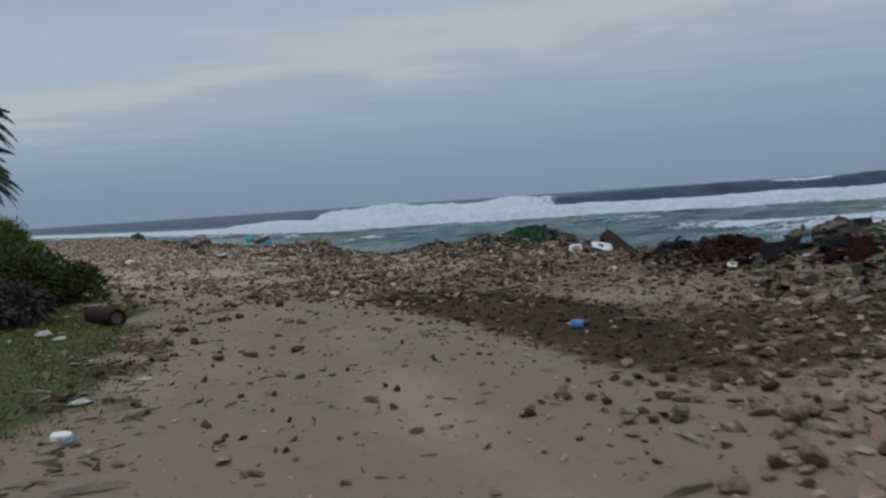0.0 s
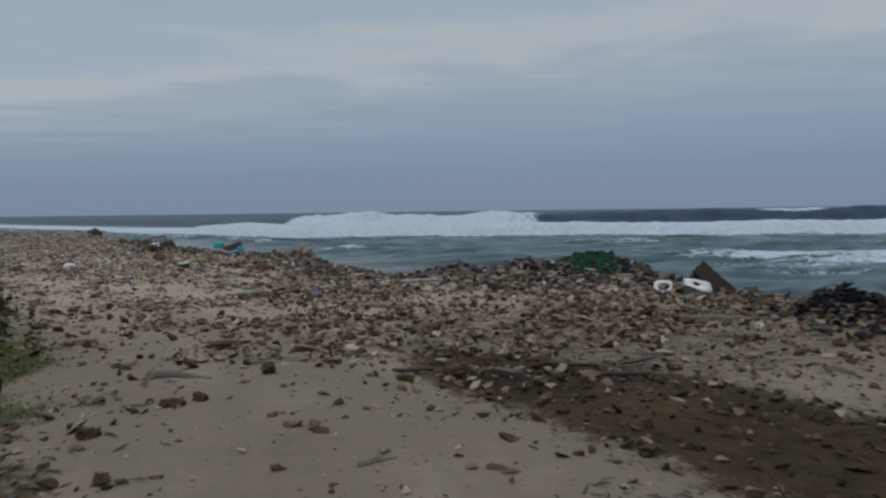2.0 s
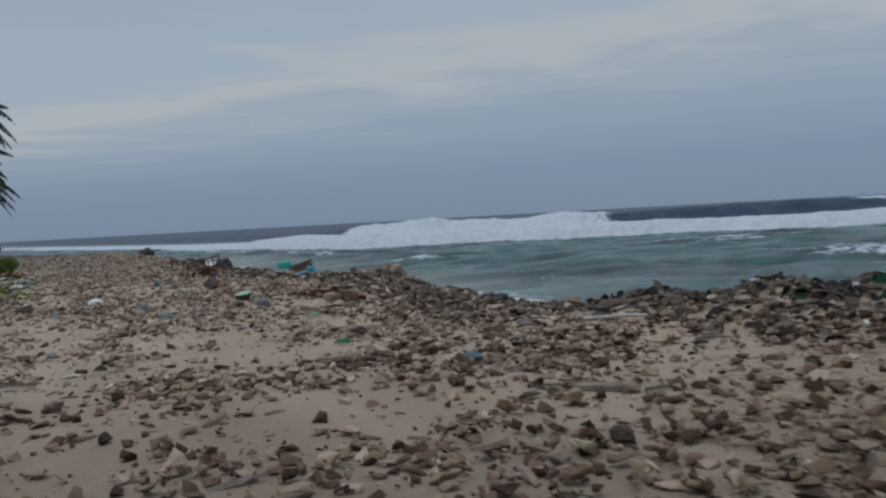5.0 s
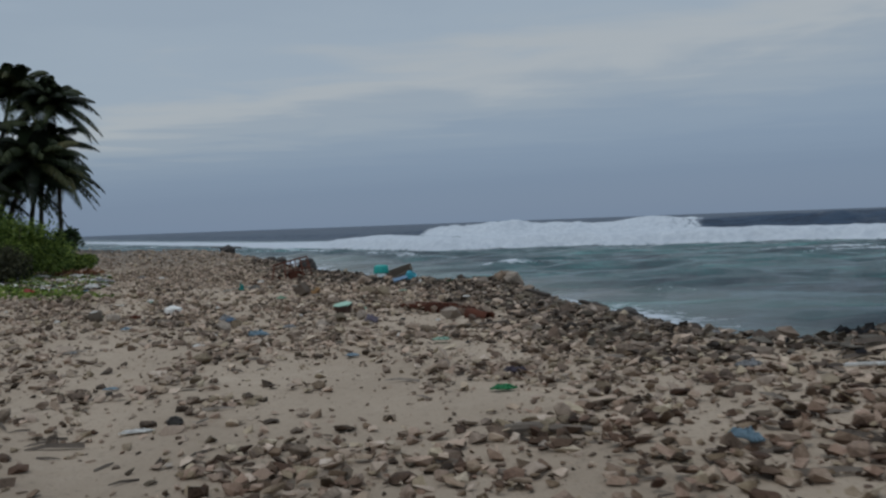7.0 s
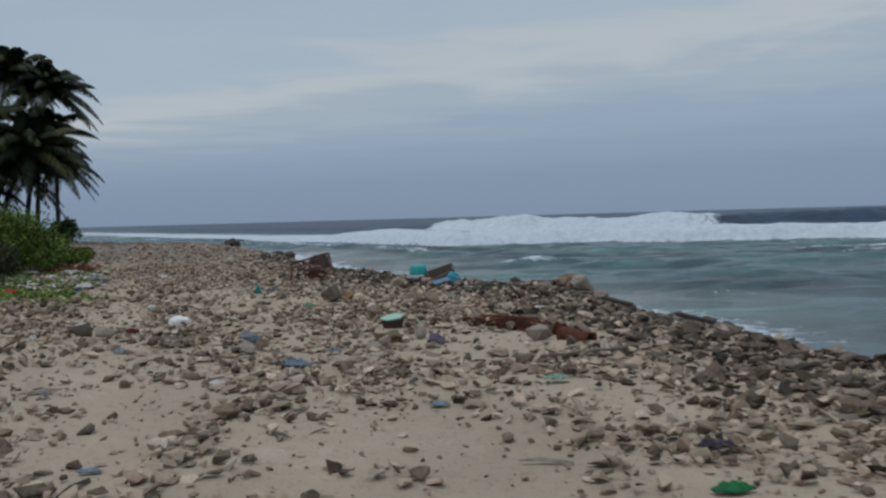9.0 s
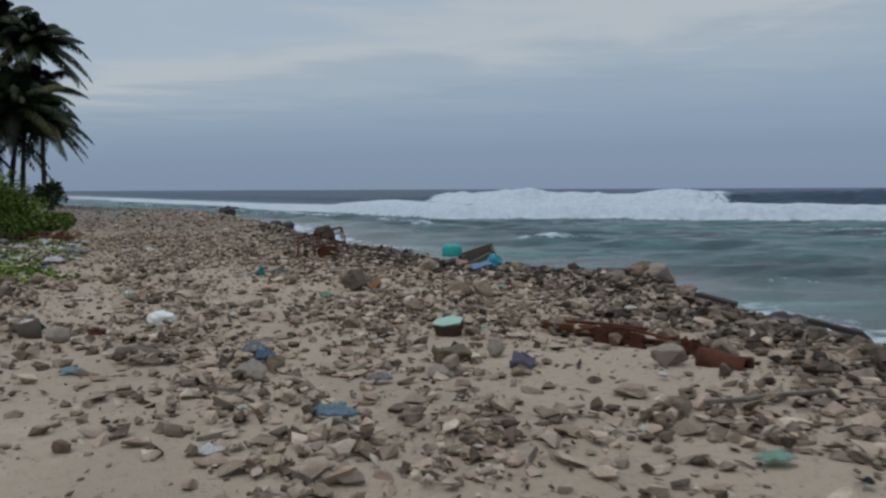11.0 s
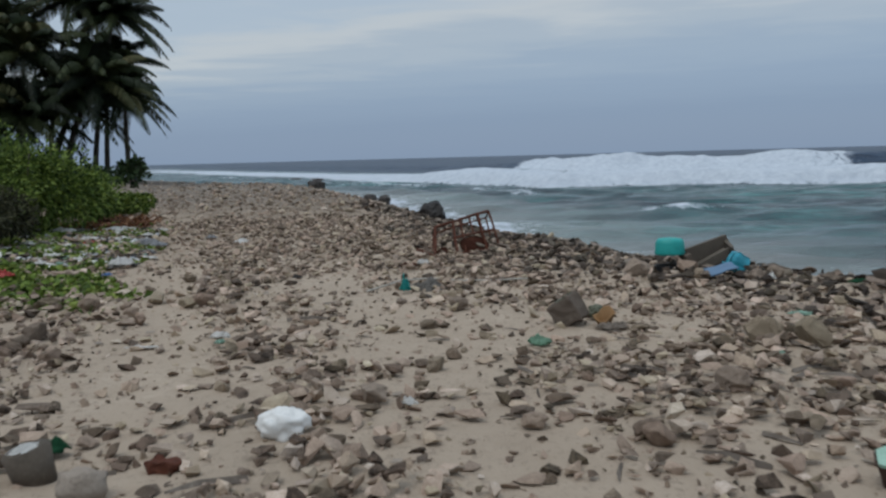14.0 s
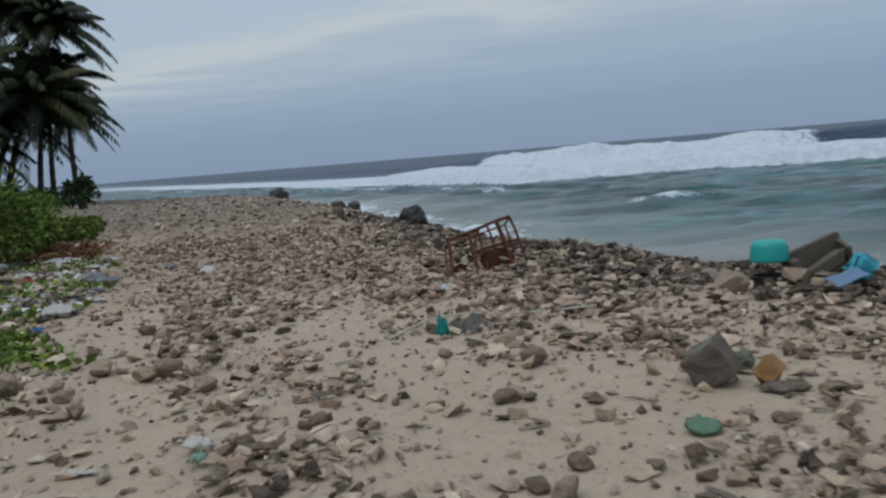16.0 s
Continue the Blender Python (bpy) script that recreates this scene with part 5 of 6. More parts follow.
tar = mat("tarred_rubbish", [(0.2, (0.008, 0.008, 0.009)), (0.5, (0.018, 0.017, 0.018)), (0.85, (0.045, 0.042, 0.04))], 9, 80, 0.95, 0.8, 0.012)
dull_blue = plastic("dull_blue_film", (0.095, 0.165, 0.25), 0.55, 0.65)
sky_blue = plastic("sky_blue_film", (0.19, 0.285, 0.345), 0.55, 0.75)
brown_tub = mat("brown_stained_tub", [(0.2, (0.026, 0.017, 0.013)), (0.5, (0.07, 0.044, 0.034)), (0.85, (0.13, 0.088, 0.068))], 8, 60, 0.8, 0.5, 0.005)
brown_box = plastic("yellow_brown_plastic", (0.11, 0.082, 0.047), 0.7, 0.55)
moss = mat("mossy_net", [(0.3, (0.07, 0.07, 0.052)), (0.5, (0.135, 0.14, 0.1)), (0.8, (0.23, 0.23, 0.17))], 12, 90, 0.9, 0.6, 0.006)

# the rusted cylinder beside the track
drum = thing("rusty_cylinder", "rusty brown steel cylinder lying beside the grass", "drum", on(-4.66, 11.9, -47, 0.11))
part("shell", rim_tube(0.125, 0.13, 0.95, 0.02, 22, 0.06, 1), rust_brown, drum, "", True)
for k, x in enumerate((-0.02, -0.3, -0.58)):
    hoop = rim_tube(0.136, 0.136, 0.03, 0.008, 22)
    bmesh.ops.translate(hoop, vec=(x, 0, 0), verts=hoop.verts)
    part("hoop", hoop, rust_brown, drum, "", True)

cap = bmesh.new()
bmesh.ops.create_cone(cap, cap_ends=True, segments=18, radius1=0.085, radius2=0.08, depth=0.02)
bmesh.ops.transform(cap, matrix=pose(-0.05, 0, 0, 0, 90, 0), verts=cap.verts)
part("end_plate", cap, wood, drum, "grey-brown weathered end plate")

# the blue jug on the earth patch
jug = thing("blue_jug", "blue plastic jug lying on dark earth", "jug", on(1.47, 9.02, -28, 0.05))
part("body", rim_tube(0.052, 0.056, 0.14, 0.004, 20, 0.05, 4), faded_blue, jug, "faded blue plastic", True)
neck = rim_tube(0.03, 0.034, 0.05, 0.004, 14)
bmesh.ops.translate(neck, vec=(0.05, 0, 0.01), verts=neck.verts)
# all black, standing in for the shade inside the open mouth
part("neck", neck, black, jug, "jug neck coloured black for its dark opening", True)
part("handle", join(tube((-0.03, 0.06, 0.02), (-0.04, 0.1, 0.03), 0.008, 6), tube((-0.04, 0.1, 0.03), (-0.12, 0.1, 0.03), 0.008, 6), tube((-0.12, 0.1, 0.03), (-0.13, 0.06, 0.02), 0.008, 6)), blue, jug)

# the leaning plank and the broken hull pieces by the net heap


def beam(a, b, w, t, seed, jag=0.04, turn=0.0):
    """A worn plank from a to b, split at its ends."""
    a, b = Vector(a), Vector(b)
    L = (b - a).length
    bm = box(L, w, t, (0, 0, 0), 0.012, 0.0, seed, None, 5)
    for v in bm.verts:
        f = v.co.x / L
        if abs(f) > 0.42:
            v.co.x += jag * noise.noise((v.co.y * 14 + seed, v.co.z * 9, f * 3)) * 2
        v.co += noise.noise_vector(Vector((v.co.x * 3, v.co.y * 8, seed))) * 0.012
    rot = (b - a).to_track_quat("X", "Z").to_matrix().to_4x4()
    bmesh.ops.transform(bm, matrix=Matrix.Translation((a + b) / 2) @ rot @ Matrix.Rotation(turn, 4, "X"), verts=bm.verts)
    return bm


board = beam((-0.47, 0, 0), (0.47, 0, 0), 0.32, 0.12, 3, 0.05)
for v in board.verts:
    v.co.y = v.co.y * (0.86 + 0.2 * (v.co.x / 0.94 + 0.5)) - 0.04 * (v.co.x / 0.94 + 0.5)
bmesh.ops.transform(board, matrix=Matrix.Translation((4.02, 19.2, 0.22)) @ Vector((0.74, 0.05, -0.62)).to_track_quat("X", "Z").to_matrix().to_4x4() @ Matrix.Rotation(1.35, 4, "X"), verts=board.verts)
single("leaning_plank", board, dark_wood, "thick dark driftwood plank leaning out of debris", "plank", Matrix.Identity(4))
single("hull_fragment", lump(0.34, 0.26, 0.36, 23, 3, 0.5, 2.2, 0.1, 0.5), black, "black broken hull fragment behind the plank", "debris", on(3.78, 19.45, 20, 0.0))
# broken boards and sodden clods where the earth patch meets the rubble
for k, (x, y, n, w, rz, ma) in enumerate(((0.3, 12.75, 0.46, 0.06, -28, dark_wood), (-0.38, 12.35, 0.4, 0.07, -62, concrete), (0.55, 12.2, 0.5, 0.05, -14, dark_wood), (-1.25, 12.75, 0.3, 0.05, 12, dark_wood), (0.9, 12.9, 0.36, 0.05, 25, concrete))):
    single("broken_board", beam((-n / 2, 0, 0.035), (n / 2, 0, 0.05), w, 0.03, 60 + k, 0.05, 0.2), ma, "split dark brown board lying on dark earth", "board", on(x, y, rz, 0.012), "broken boards")
for k, (x, y, w, h) in enumerate(((0.0, 12.95, 0.34, 0.14), (-0.78, 12.5, 0.26, 0.13), (-0.82, 12.95, 0.3, 0.1), (-1.28, 12.5, 0.22, 0.08), (0.35, 12.45, 0.2, 0.09), (-0.5, 13.2, 0.25, 0.1), (0.22, 10.05, 0.2, 0.09),
                                  (-2.53, 12.75, 0.22, 0.13), (-2.89, 11.7, 0.16, 0.1), (-3.07, 11.54, 0.2, 0.08), (-3.36, 10.6, 0.15, 0.09), (-1.61, 8.85, 0.2, 0.07), (-2.08, 8.73, 0.24, 0.05), (-3.33, 14.45, 0.4, 0.1), (-2.38, 14.0, 0.22, 0.08), (-1.76, 13.95, 0.2, 0.09))):
    single("earth_lump", lump(w, w * 0.6, h, 160 + k, 3, 0.5, 2.0, 0.2, 0.3), earth_clod, "dark brown lump of earth and roots on sand", "earth", on(x, y, k * 40, -0.01), "earth lumps")
for k, (x, y, w) in enumerate(((0.33, 12.4, 0.14), (-0.7, 12.27, 0.13), (-0.93, 13.3, 0.15), (0.1, 13.4, 0.12), (1.37, 13.5, 0.26), (0.32, 8.37, 0.1), (-1.85, 8.72, 0.09))):
    single("shell_chip", lump(w, w * 0.6, 0.03, 170 + k, 2, 0.4, 2.0, 0.1, 0.4), pale_rock, "pale flat coral chip lying on the ground", "coral", on(x, y, k * 70, 0.02), "pale chips")
# a dark strake of a wrecked boat, curving up out of the tarpaulin heap
strake = bmesh.new()
cut = []
for i in range(15):
    f = i / 14
    x, y = 4.62 + 1.5 * f, 12.2 - 0.25 * f * f
    top = 0.56 + 0.08 * f + 0.3 * f * f - 1.2 * max(0, f - 0.75) ** 2
    low = max(float(ground_z(x, y)) - 0.04, top - 0.24)
    cut.append([strake.verts.new((x, y + d, z + 0.012 * math.sin(i * 1.7))) for d, z in ((-0.03, low), (0.03, low), (0.1, top), (0.04, top))])
for p0, p1 in zip(cut, cut[1:]):
    for k in range(4):
        strake.faces.new((p0[k], p0[(k + 1) % 4], p1[(k + 1) % 4], p1[k]))
strake.faces.new(cut[0]), strake.faces.new(cut[-1][::-1])
bmesh.ops.recalc_face_normals(strake, faces=strake.faces[:])
single("boat_strake", strake, tar, "dark curved strake of a wrecked boat in the heap", "boat wreck", Matrix.Identity(4))


def holed_panel(sx, sy, t, hx, hy, hr, seed):
    bm = bmesh.new()
    n = 20
    outer, inner = [], []
    for k in range(n):
        a = 2 * math.pi * k / n
        c, s = math.cos(a), math.sin(a)
        m = max(abs(c), abs(s)) ** 0.8
        w = 1 + 0.12 * noise.noise((c * 2 + seed, s * 2, 0))
        outer.append((c / m * sx / 2 * w, s / m * sy / 2 * w))
        inner.append((hx + c * hr, hy + s * hr * 0.7))
    for z in (0, t):
        rows = [[bm.verts.new((x, y, z + 0.05 * math.sin(x * 3))) for x, y in ring] for ring in (outer, inner)]
        for k in range(n):
            f = (rows[0][k], rows[0][(k + 1) % n], rows[1][(k + 1) % n], rows[1][k])
            bm.faces.new(f if z else f[::-1])
    bm.verts.ensure_lookup_table()
    for o in (0, n):
        for k in range(n):
            a, b = o + k, o + (k + 1) % n
            bm.faces.new((bm.verts[a], bm.verts[b], bm.verts[b + 2 * n], bm.verts[a + 2 * n]))
    bmesh.ops.recalc_face_normals(bm, faces=bm.faces[:])
    return bm


hull = thing("broken_hull_piece", "broken white and black plastic hull piece in debris", "debris", on(3.55, 18.85, 8, 0.15, 48, 16))
part("panel", holed_panel(0.46, 0.24, 0.025, -0.02, 0.02, 0.06, 2), white, hull, "scuffed white panel", True)
b = box(0.6, 0.2, 0.12, (0.02, -0.19, -0.02), 0.03, 0.03, 4, None, 3)
part("rim", b, black, hull, "black rubber rim", True)
hull2 = thing("broken_hull_piece", "white plastic frame fragment in debris", "debris", on(2.95, 18.8, -20, 0.10, 60, 0))
part("panel", holed_panel(0.3, 0.24, 0.03, 0.02, 0.0, 0.095, 5), white, hull2, "", True)

# ---- the heaps of netting and rubbish along the crest ----


def drape(name, cx, cy, rx, ry, lift, material, label, seed, category="net", ragged=0.5):
    """Netting that lies over a heap: follows the ground, in folds, with a ragged outline."""
    bm = bmesh.new()
    n = 28
    g = []
    for j in range(n + 1):
        row = []
        for i in range(n + 1):
            u, v = i / n * 2 - 1, j / n * 2 - 1
            a = math.atan2(v, u)
            m = max(abs(u), abs(v))
            e = 1 - ragged * (0.45 + noise.noise((math.cos(a) * 2.2 + seed, math.sin(a) * 2.2, 0)))
            k = (m / math.hypot(u, v) if m else 1) * e
            x, y = cx + u * k * rx, cy + v * k * ry
            fold = abs(noise.noise((x * 3.5 + seed, y * 3.5, 0))) * 1.7 + abs(noise.noise((x * 9, y * 9, seed))) * 1.2 + noise.noise((x * 21, y * 21, seed)) * 0.5
            row.append((x, y, lift * (0.4 + fold) * (1 - m ** 4) - 0.02 * m ** 4))
        g.append(row)
    flat = np.array(g).reshape(-1, 3)
    zz = ground_z(flat[:, 0], flat[:, 1]) + flat[:, 2]
    vs = [bm.verts.new((x - cx, y - cy, z)) for (x, y, _), z in zip(flat, zz)]
    for j in range(n):
        for i in range(n):
            o = j * (n + 1) + i
            bm.faces.new((vs[o], vs[o + 1], vs[o + n + 2], vs[o + n + 1]))
    bmesh.ops.solidify(bm, geom=bm.faces[:], thickness=0.012)
    return single(name, bm, material, label, category, pose(cx, cy, 0), "heaped netting", True)


drape("fishing_net", 2.15, 20.3, 0.85, 0.6, 0.1, net_green, "green fishing net draped over a rubbish heap", 3)
drape("fishing_net", 1.05, 21.3, 0.3, 0.25, 0.06, net_green, "small scrap of green fishing net", 6)
drape("fishing_net", 2.9, 20.3, 0.5, 0.5, 0.08, net_grey, "grey-brown netting on a rubbish heap", 8)
drape("fishing_net", 1.55, 20.9, 0.6, 0.5, 0.08, net_grey, "grey-brown netting on a rubbish heap", 9)
drape("fishing_net", 5.3, 14.1, 0.6, 0.5, 0.13, net_red, "heap of tangled red-brown fishing net", 19)
drape("fishing_net", 4.75, 14.75, 0.6, 0.5, 0.08, tar, "dark netting heaped on the crest", 20)
drape("fishing_net", 4.95, 14.45, 0.72, 0.6, 0.12, net_red, "heap of tangled red-brown fishing net", 12)
drape("fishing_net", 4.3, 15.6, 0.7, 0.6, 0.08, tar, "dark netting heaped on the crest", 13)
drape("tarpaulin", 6.0, 12.2, 0.9, 0.8, 0.12, net_grey, "grey-brown tarpaulin heaped on the crest", 15, "tarpaulin")
drape("tarpaulin", 7.2, 10.0, 1.4, 1.3, 0.12, net_grey, "grey-brown tarpaulin heaped on the crest", 18, "tarpaulin")
drape("fishing_net", 6.4, 12.9, 0.7, 0.6, 0.08, tar, "dark netting heaped on the crest", 41)
drape("fishing_net", 5.6, 11.6, 0.5, 0.45, 0.14, net_red, "red-brown fishing net beside the tarpaulin", 42)
drape("fishing_net", 6.6, 11.2, 0.6, 0.6, 0.08, tar, "dark netting heaped on the crest", 43)
drape("cloth_heap", 5.35, 12.7, 0.4, 0.35, 0.16, moss, "mossy grey cloth on the rubbish heap", 44, "cloth")
drape("fishing_net", 5.6, 13.3, 0.7, 0.55, 0.08, tar, "dark netting heaped on the crest", 14)
for k, (x, y, w, h, ma) in enumerate(((5.35, 12.5, 0.55, 0.3, net_grey), (5.75, 12.3, 0.7, 0.3, net_grey), (6.2, 12.0, 0.75, 0.3, moss), (5.5, 11.75, 0.5, 0.3, tar), (6.75, 11.5, 0.8, 0.36, net_grey), (6.2, 11.3, 0.5, 0.3, net_red))):
    single("net_lump", lump(w, w * 0.85, h, 70 + k, 4, 0.42, 2.4, 0.12, 0.1), ma, "grey-brown matted lump of old netting on the crest", "net", on(x, y, k * 50, -0.12), "heaped netting", False)
film(5.2, 12.05, 0.22, 0.2, 0.18, pale_blue, "pale blue plastic bag beside the heap", 3, 20, lift=0.1)
r = random.Random(3)
for cx, cy, rad, n, ma, lab in ((4.95, 14.45, 0.7, 30, net_red, "loop of red-brown net rope"), (2.2, 20.4, 0.9, 8, black, "loop of dark old rope"), (6.0, 12.3, 0.9, 8, black, "loop of dark old rope")):
    for k in range(n):
        a, x, y = r.uniform(0, 6.28), cx + r.uniform(-rad, rad) * 0.8, cy + r.uniform(-rad, rad) * 0.7
        pts, turn = [], r.uniform(-0.9, 0.9)
        for i in range(9):
            pts.append((x, y, float(ground_z(x, y)) + 0.05 + 0.06 * abs(math.sin(i * 0.8 + k))))
            a += turn + r.uniform(-0.4, 0.4)
            x, y = x + 0.09 * math.cos(a), y + 0.09 * math.sin(a)
        rope(pts, r.uniform(0.008, 0.018), "rope", ma, lab)


def heap_share(x, y):
    d = np.zeros_like(x)
    for mx, my, rx, ry, h in MOUNDS[:7]:
        d = np.maximum(d, np.exp(-(((x - mx) / (rx * 1.1)) ** 2 + ((y - my) / (ry * 1.1)) ** 2)))
    return np.clip(d, 0, 1)


def heap_bits(name, n, lo, hi, material, label, category):
    x, y = scatter(n, -2, 8.5, 8, 25, heap_share)
    size = lo + (hi - lo) * rng.random(len(x)) ** 1.8
    return strew(name, FLAKE, np.stack([x, y, ground_z(x, y) + 0.03 + rng.random(len(x)) * 0.06], 1), size, 0.6, material, label, category)


def red_share(x, y):
    return np.exp(-(((x - 4.95) / 0.58) ** 2 + ((y - 14.4) / 0.6) ** 2))


def dark_share(x, y):
    d = np.zeros_like(x)
    for cx, cy, r in ((4.3, 15.6, 0.5), (4.75, 14.85, 0.45), (5.6, 13.3, 0.5), (6.4, 12.8, 0.5), (6.6, 11.2, 0.5)):
        d = np.maximum(d, np.exp(-((x - cx) ** 2 + (y - cy) ** 2) / r ** 2))
    return d


x, y = scatter(9000, 3.2, 7.6, 10, 16.8, dark_share)
size = 0.04 + 0.14 * rng.random(len(x)) ** 1.8
strew("dark_tangle", FLAKE, np.stack([x, y, ground_z(x, y) + 0.03 + rng.random(len(x)) * 0.2 * dark_share(x, y)], 1), size, 0.8, tar, "torn strands of black netting and rubber", "net")
x, y = scatter(9000, 3.2, 6.8, 12.5, 16.5, red_share)
size = 0.04 + 0.12 * rng.random(len(x)) ** 1.8
strew("net_tangle", FLAKE, np.stack([x, y, ground_z(x, y) + 0.04 + rng.random(len(x)) * 0.16 * red_share(x, y)], 1), size, 0.8, net_red, "torn strands of red-brown fishing net", "net")
twigs("heap_branches", 5200, (-2, 8.5, 8, 25), heap_share, 0.12, 0.6, "dry branches and sticks in the rubbish heaps")
heap_bits("heap_scraps", 9000, 0.05, 0.24, net_grey, "brown scraps of board and cloth in the heaps", "litter")
heap_bits("heap_dark_scraps", 7500, 0.05, 0.22, tar, "black scraps in the rubbish heaps", "litter")
heap_bits("heap_pale_scraps", 420, 0.04, 0.16, white, "white plastic scraps in the rubbish heaps", "litter")
heap_bits("heap_green_scraps", 240, 0.05, 0.16, net_green, "green plastic scraps in the rubbish heaps", "litter")

# ---- the rusty cage on the crest ----
cage = thing("rusty_cage", "bent rusty iron cage frame standing in rubble", "metal frame", Matrix.Identity(4))
BL, BR, TR, TL = Vector((-11.66, 37.66, 0.04)), Vector((-10.72, 38.5, 0.08)), Vector((-10.95, 38.86, 0.69)), Vector((-11.74, 38.1, 0.48))
MID_L, MID_R = BL.lerp(TL, 0.48), BR.lerp(TR, 0.5)
back = Vector((-0.1, 0.34, -0.14))


def bar(a, b, r, k=0):
    part("bar", tube(a, b, r, 6, 0.012, k, 4), rust, cage)


def post(f, k):
    """A broad flat upright of the front face."""
    part("post", beam(BL.lerp(BR, f + 0.02), TL.lerp(TR, f), 0.035, 0.075, k, 0.01), rust, cage, "broad flat rusty upright")


for k, (a, b, rr) in enumerate([(TL, TR, 0.024), (BR, TR, 0.02), (MID_L.lerp(MID_R, 0.3), MID_R, 0.02), (BL.lerp(BR, 0.3), BR, 0.02), (BL, TL, 0.024)]):
    bar(a, b, rr, k)
post(0.32, 3)
post(0.78, 4)
bar(BL.lerp(BR, 0.47), TL.lerp(TR, 0.45), 0.016, 8)
bar(MID_L.lerp(MID_R, 0.64), TL.lerp(TR, 0.62), 0.016, 9)
for k, (a, b) in enumerate([(TL + back, TR + back), (TR, TR + back), (TL, TL + back), (TR + back, BR + back), (TL + back, BL + back), (TL.lerp(TR, 0.5), TL.lerp(TR, 0.5) + back)]):
    bar(a, b, 0.015, k + 20)
bar(BL + Vector((-0.3, 0.02, 0.12)), BL + Vector((0.1, -0.22, 0.0)), 0.022, 31)
p = crumple(0.62, 0.34, 0.05, 9, 12, 0.12)
bmesh.ops.transform(p, matrix=Matrix.Translation(BL.lerp(BR, 0.62).lerp(TL.lerp(TR, 0.62), 0.2) + back * 0.06) @ Matrix.Rotation(radians(44), 4, "Z") @ Matrix.Rotation(radians(62), 4, "X"), verts=p.verts)
part("sheet", p, rust, cage, "torn rusty sheet", True)
p = crumple(0.5, 0.3, 0.08, 52)
bmesh.ops.transform(p, matrix=Matrix.Translation(BL.lerp(BR, 0.2).lerp(TL.lerp(TR, 0.2), 0.15) + back * 0.6) @ Matrix.Rotation(radians(50), 4, "Z") @ Matrix.Rotation(radians(55), 4, "X"), verts=p.verts)
part("sheet", p, rust, cage, "torn rusty sheet", True)
single("rusty_scrap", crumple(0.34, 0.22, 0.08, 12), rust, "rusty scrap of sheet metal in rubble", "scrap metal", on(-11.75, 36.2, 30, 0.03), "", True)

# ---- tubs, trough and bucket on the crest ----


def tub(r0, r1, h, sides, squash=0.8):
    """A tapered many-sided tub, open at the top with a rim."""
    bm = bmesh.new()
    rings = []
    for z, r in ((0, r0), (h * 0.5, (r0 + r1) / 2), (h * 0.93, r1), (h * 0.94, r1 * 1.06), (h, r1 * 1.06), (h, r1 * 0.96), (h * 0.15, r0 * 0.9)):
        rings.append([bm.verts.new((r * math.cos(2 * math.pi * (k + 0.5) / sides), squash * r * math.sin(2 * math.pi * (k + 0.5) / sides), z)) for k in range(sides)])
    for a, b in zip(rings, rings[1:]):
        for k in range(sides):
            bm.faces.new((a[k], a[(k + 1) % sides], b[(k + 1) % sides], b[k]))
    bm.faces.new(rings[0][::-1])
    bm.faces.new(rings[-1])
    bmesh.ops.recalc_face_normals(bm, faces=bm.faces[:])
    return bm


def placed(bm, m):
    bmesh.ops.transform(bm, matrix=m, verts=bm.verts)
    return bm


teal_tub = thing("teal_tub", "upturned teal plastic tub with a dark base", "tub", on(-8.12, 35.75, 12, -0.06))
dome = bmesh.new()
loops = [[dome.verts.new((r * math.cos(k * math.pi / 8), 0.85 * r * math.sin(k * math.pi / 8), z)) for k in range(16)] for z, r in ((0.17, 0.2), (0.175, 0.218), (0.2, 0.218), (0.33, 0.208), (0.375, 0.19), (0.395, 0.16), (0.405, 0.08))]
for p0, p1 in zip(loops, loops[1:]):
    for k in range(16):
        dome.faces.new((p0[k], p0[(k + 1) % 16], p1[(k + 1) % 16], p1[k]))
dome.faces.new(loops[0][::-1]), dome.faces.new(loops[-1])
bmesh.ops.scale(dome, vec=(0.9, 0.9, 0.94), verts=dome.verts)
part("lid", dome, teal, teal_tub, "bright teal plastic shell", True)
part("band", tub(0.205, 0.212, 0.06, 10), concrete, teal_tub, "grey worn band")
teal_tub.children[-1].location.z = 0.11
part("base", tub(0.18, 0.2, 0.13, 10), black, teal_tub, "black base below the grey band")

crate = thing("broken_crate", "broken brown wooden crate boards tilted on rubble", "crate", on(-7.62, 35.85, 20, 0.16, 0, -17))
part("board", beam((-0.33, 0.08, 0.02), (0.33, 0.08, 0.02), 0.07, 0.33, 4, 0.03), concrete, crate)
part("beam", beam((-0.40, -0.10, -0.10), (0.22, -0.06, -0.02), 0.11, 0.13, 5, 0.04), concrete, crate)
part("board", beam((-0.32, -0.02, -0.12), (0.30, 0.0, -0.12), 0.2, 0.04, 6, 0.03), concrete, crate)
part("bracket", box(0.09, 0.1, 0.12, (-0.30, -0.06, 0.08), 0.01, 0.012, 7), block_grey, crate, "grey metal bracket")
part("board", beam((0.27, -0.16, -0.05), (0.31, 0.1, 0.02), 0.05, 0.22, 8, 0.02), concrete, crate)
bucket = thing("blue_bucket", "crushed cyan plastic bucket on rubble", "bucket", on(-7.36, 35.5, 30, 0.06, 14, 24))
part("shell", box(0.26, 0.16, 0.24, (0, 0, 0.1), 0.06, 0.03, 6, None, 3), cyan, bucket, "", True)
part("rim", box(0.28, 0.18, 0.03, (0, 0, 0.02), 0.012, 0.01, 7, None, 2), cyan, bucket, "", True)
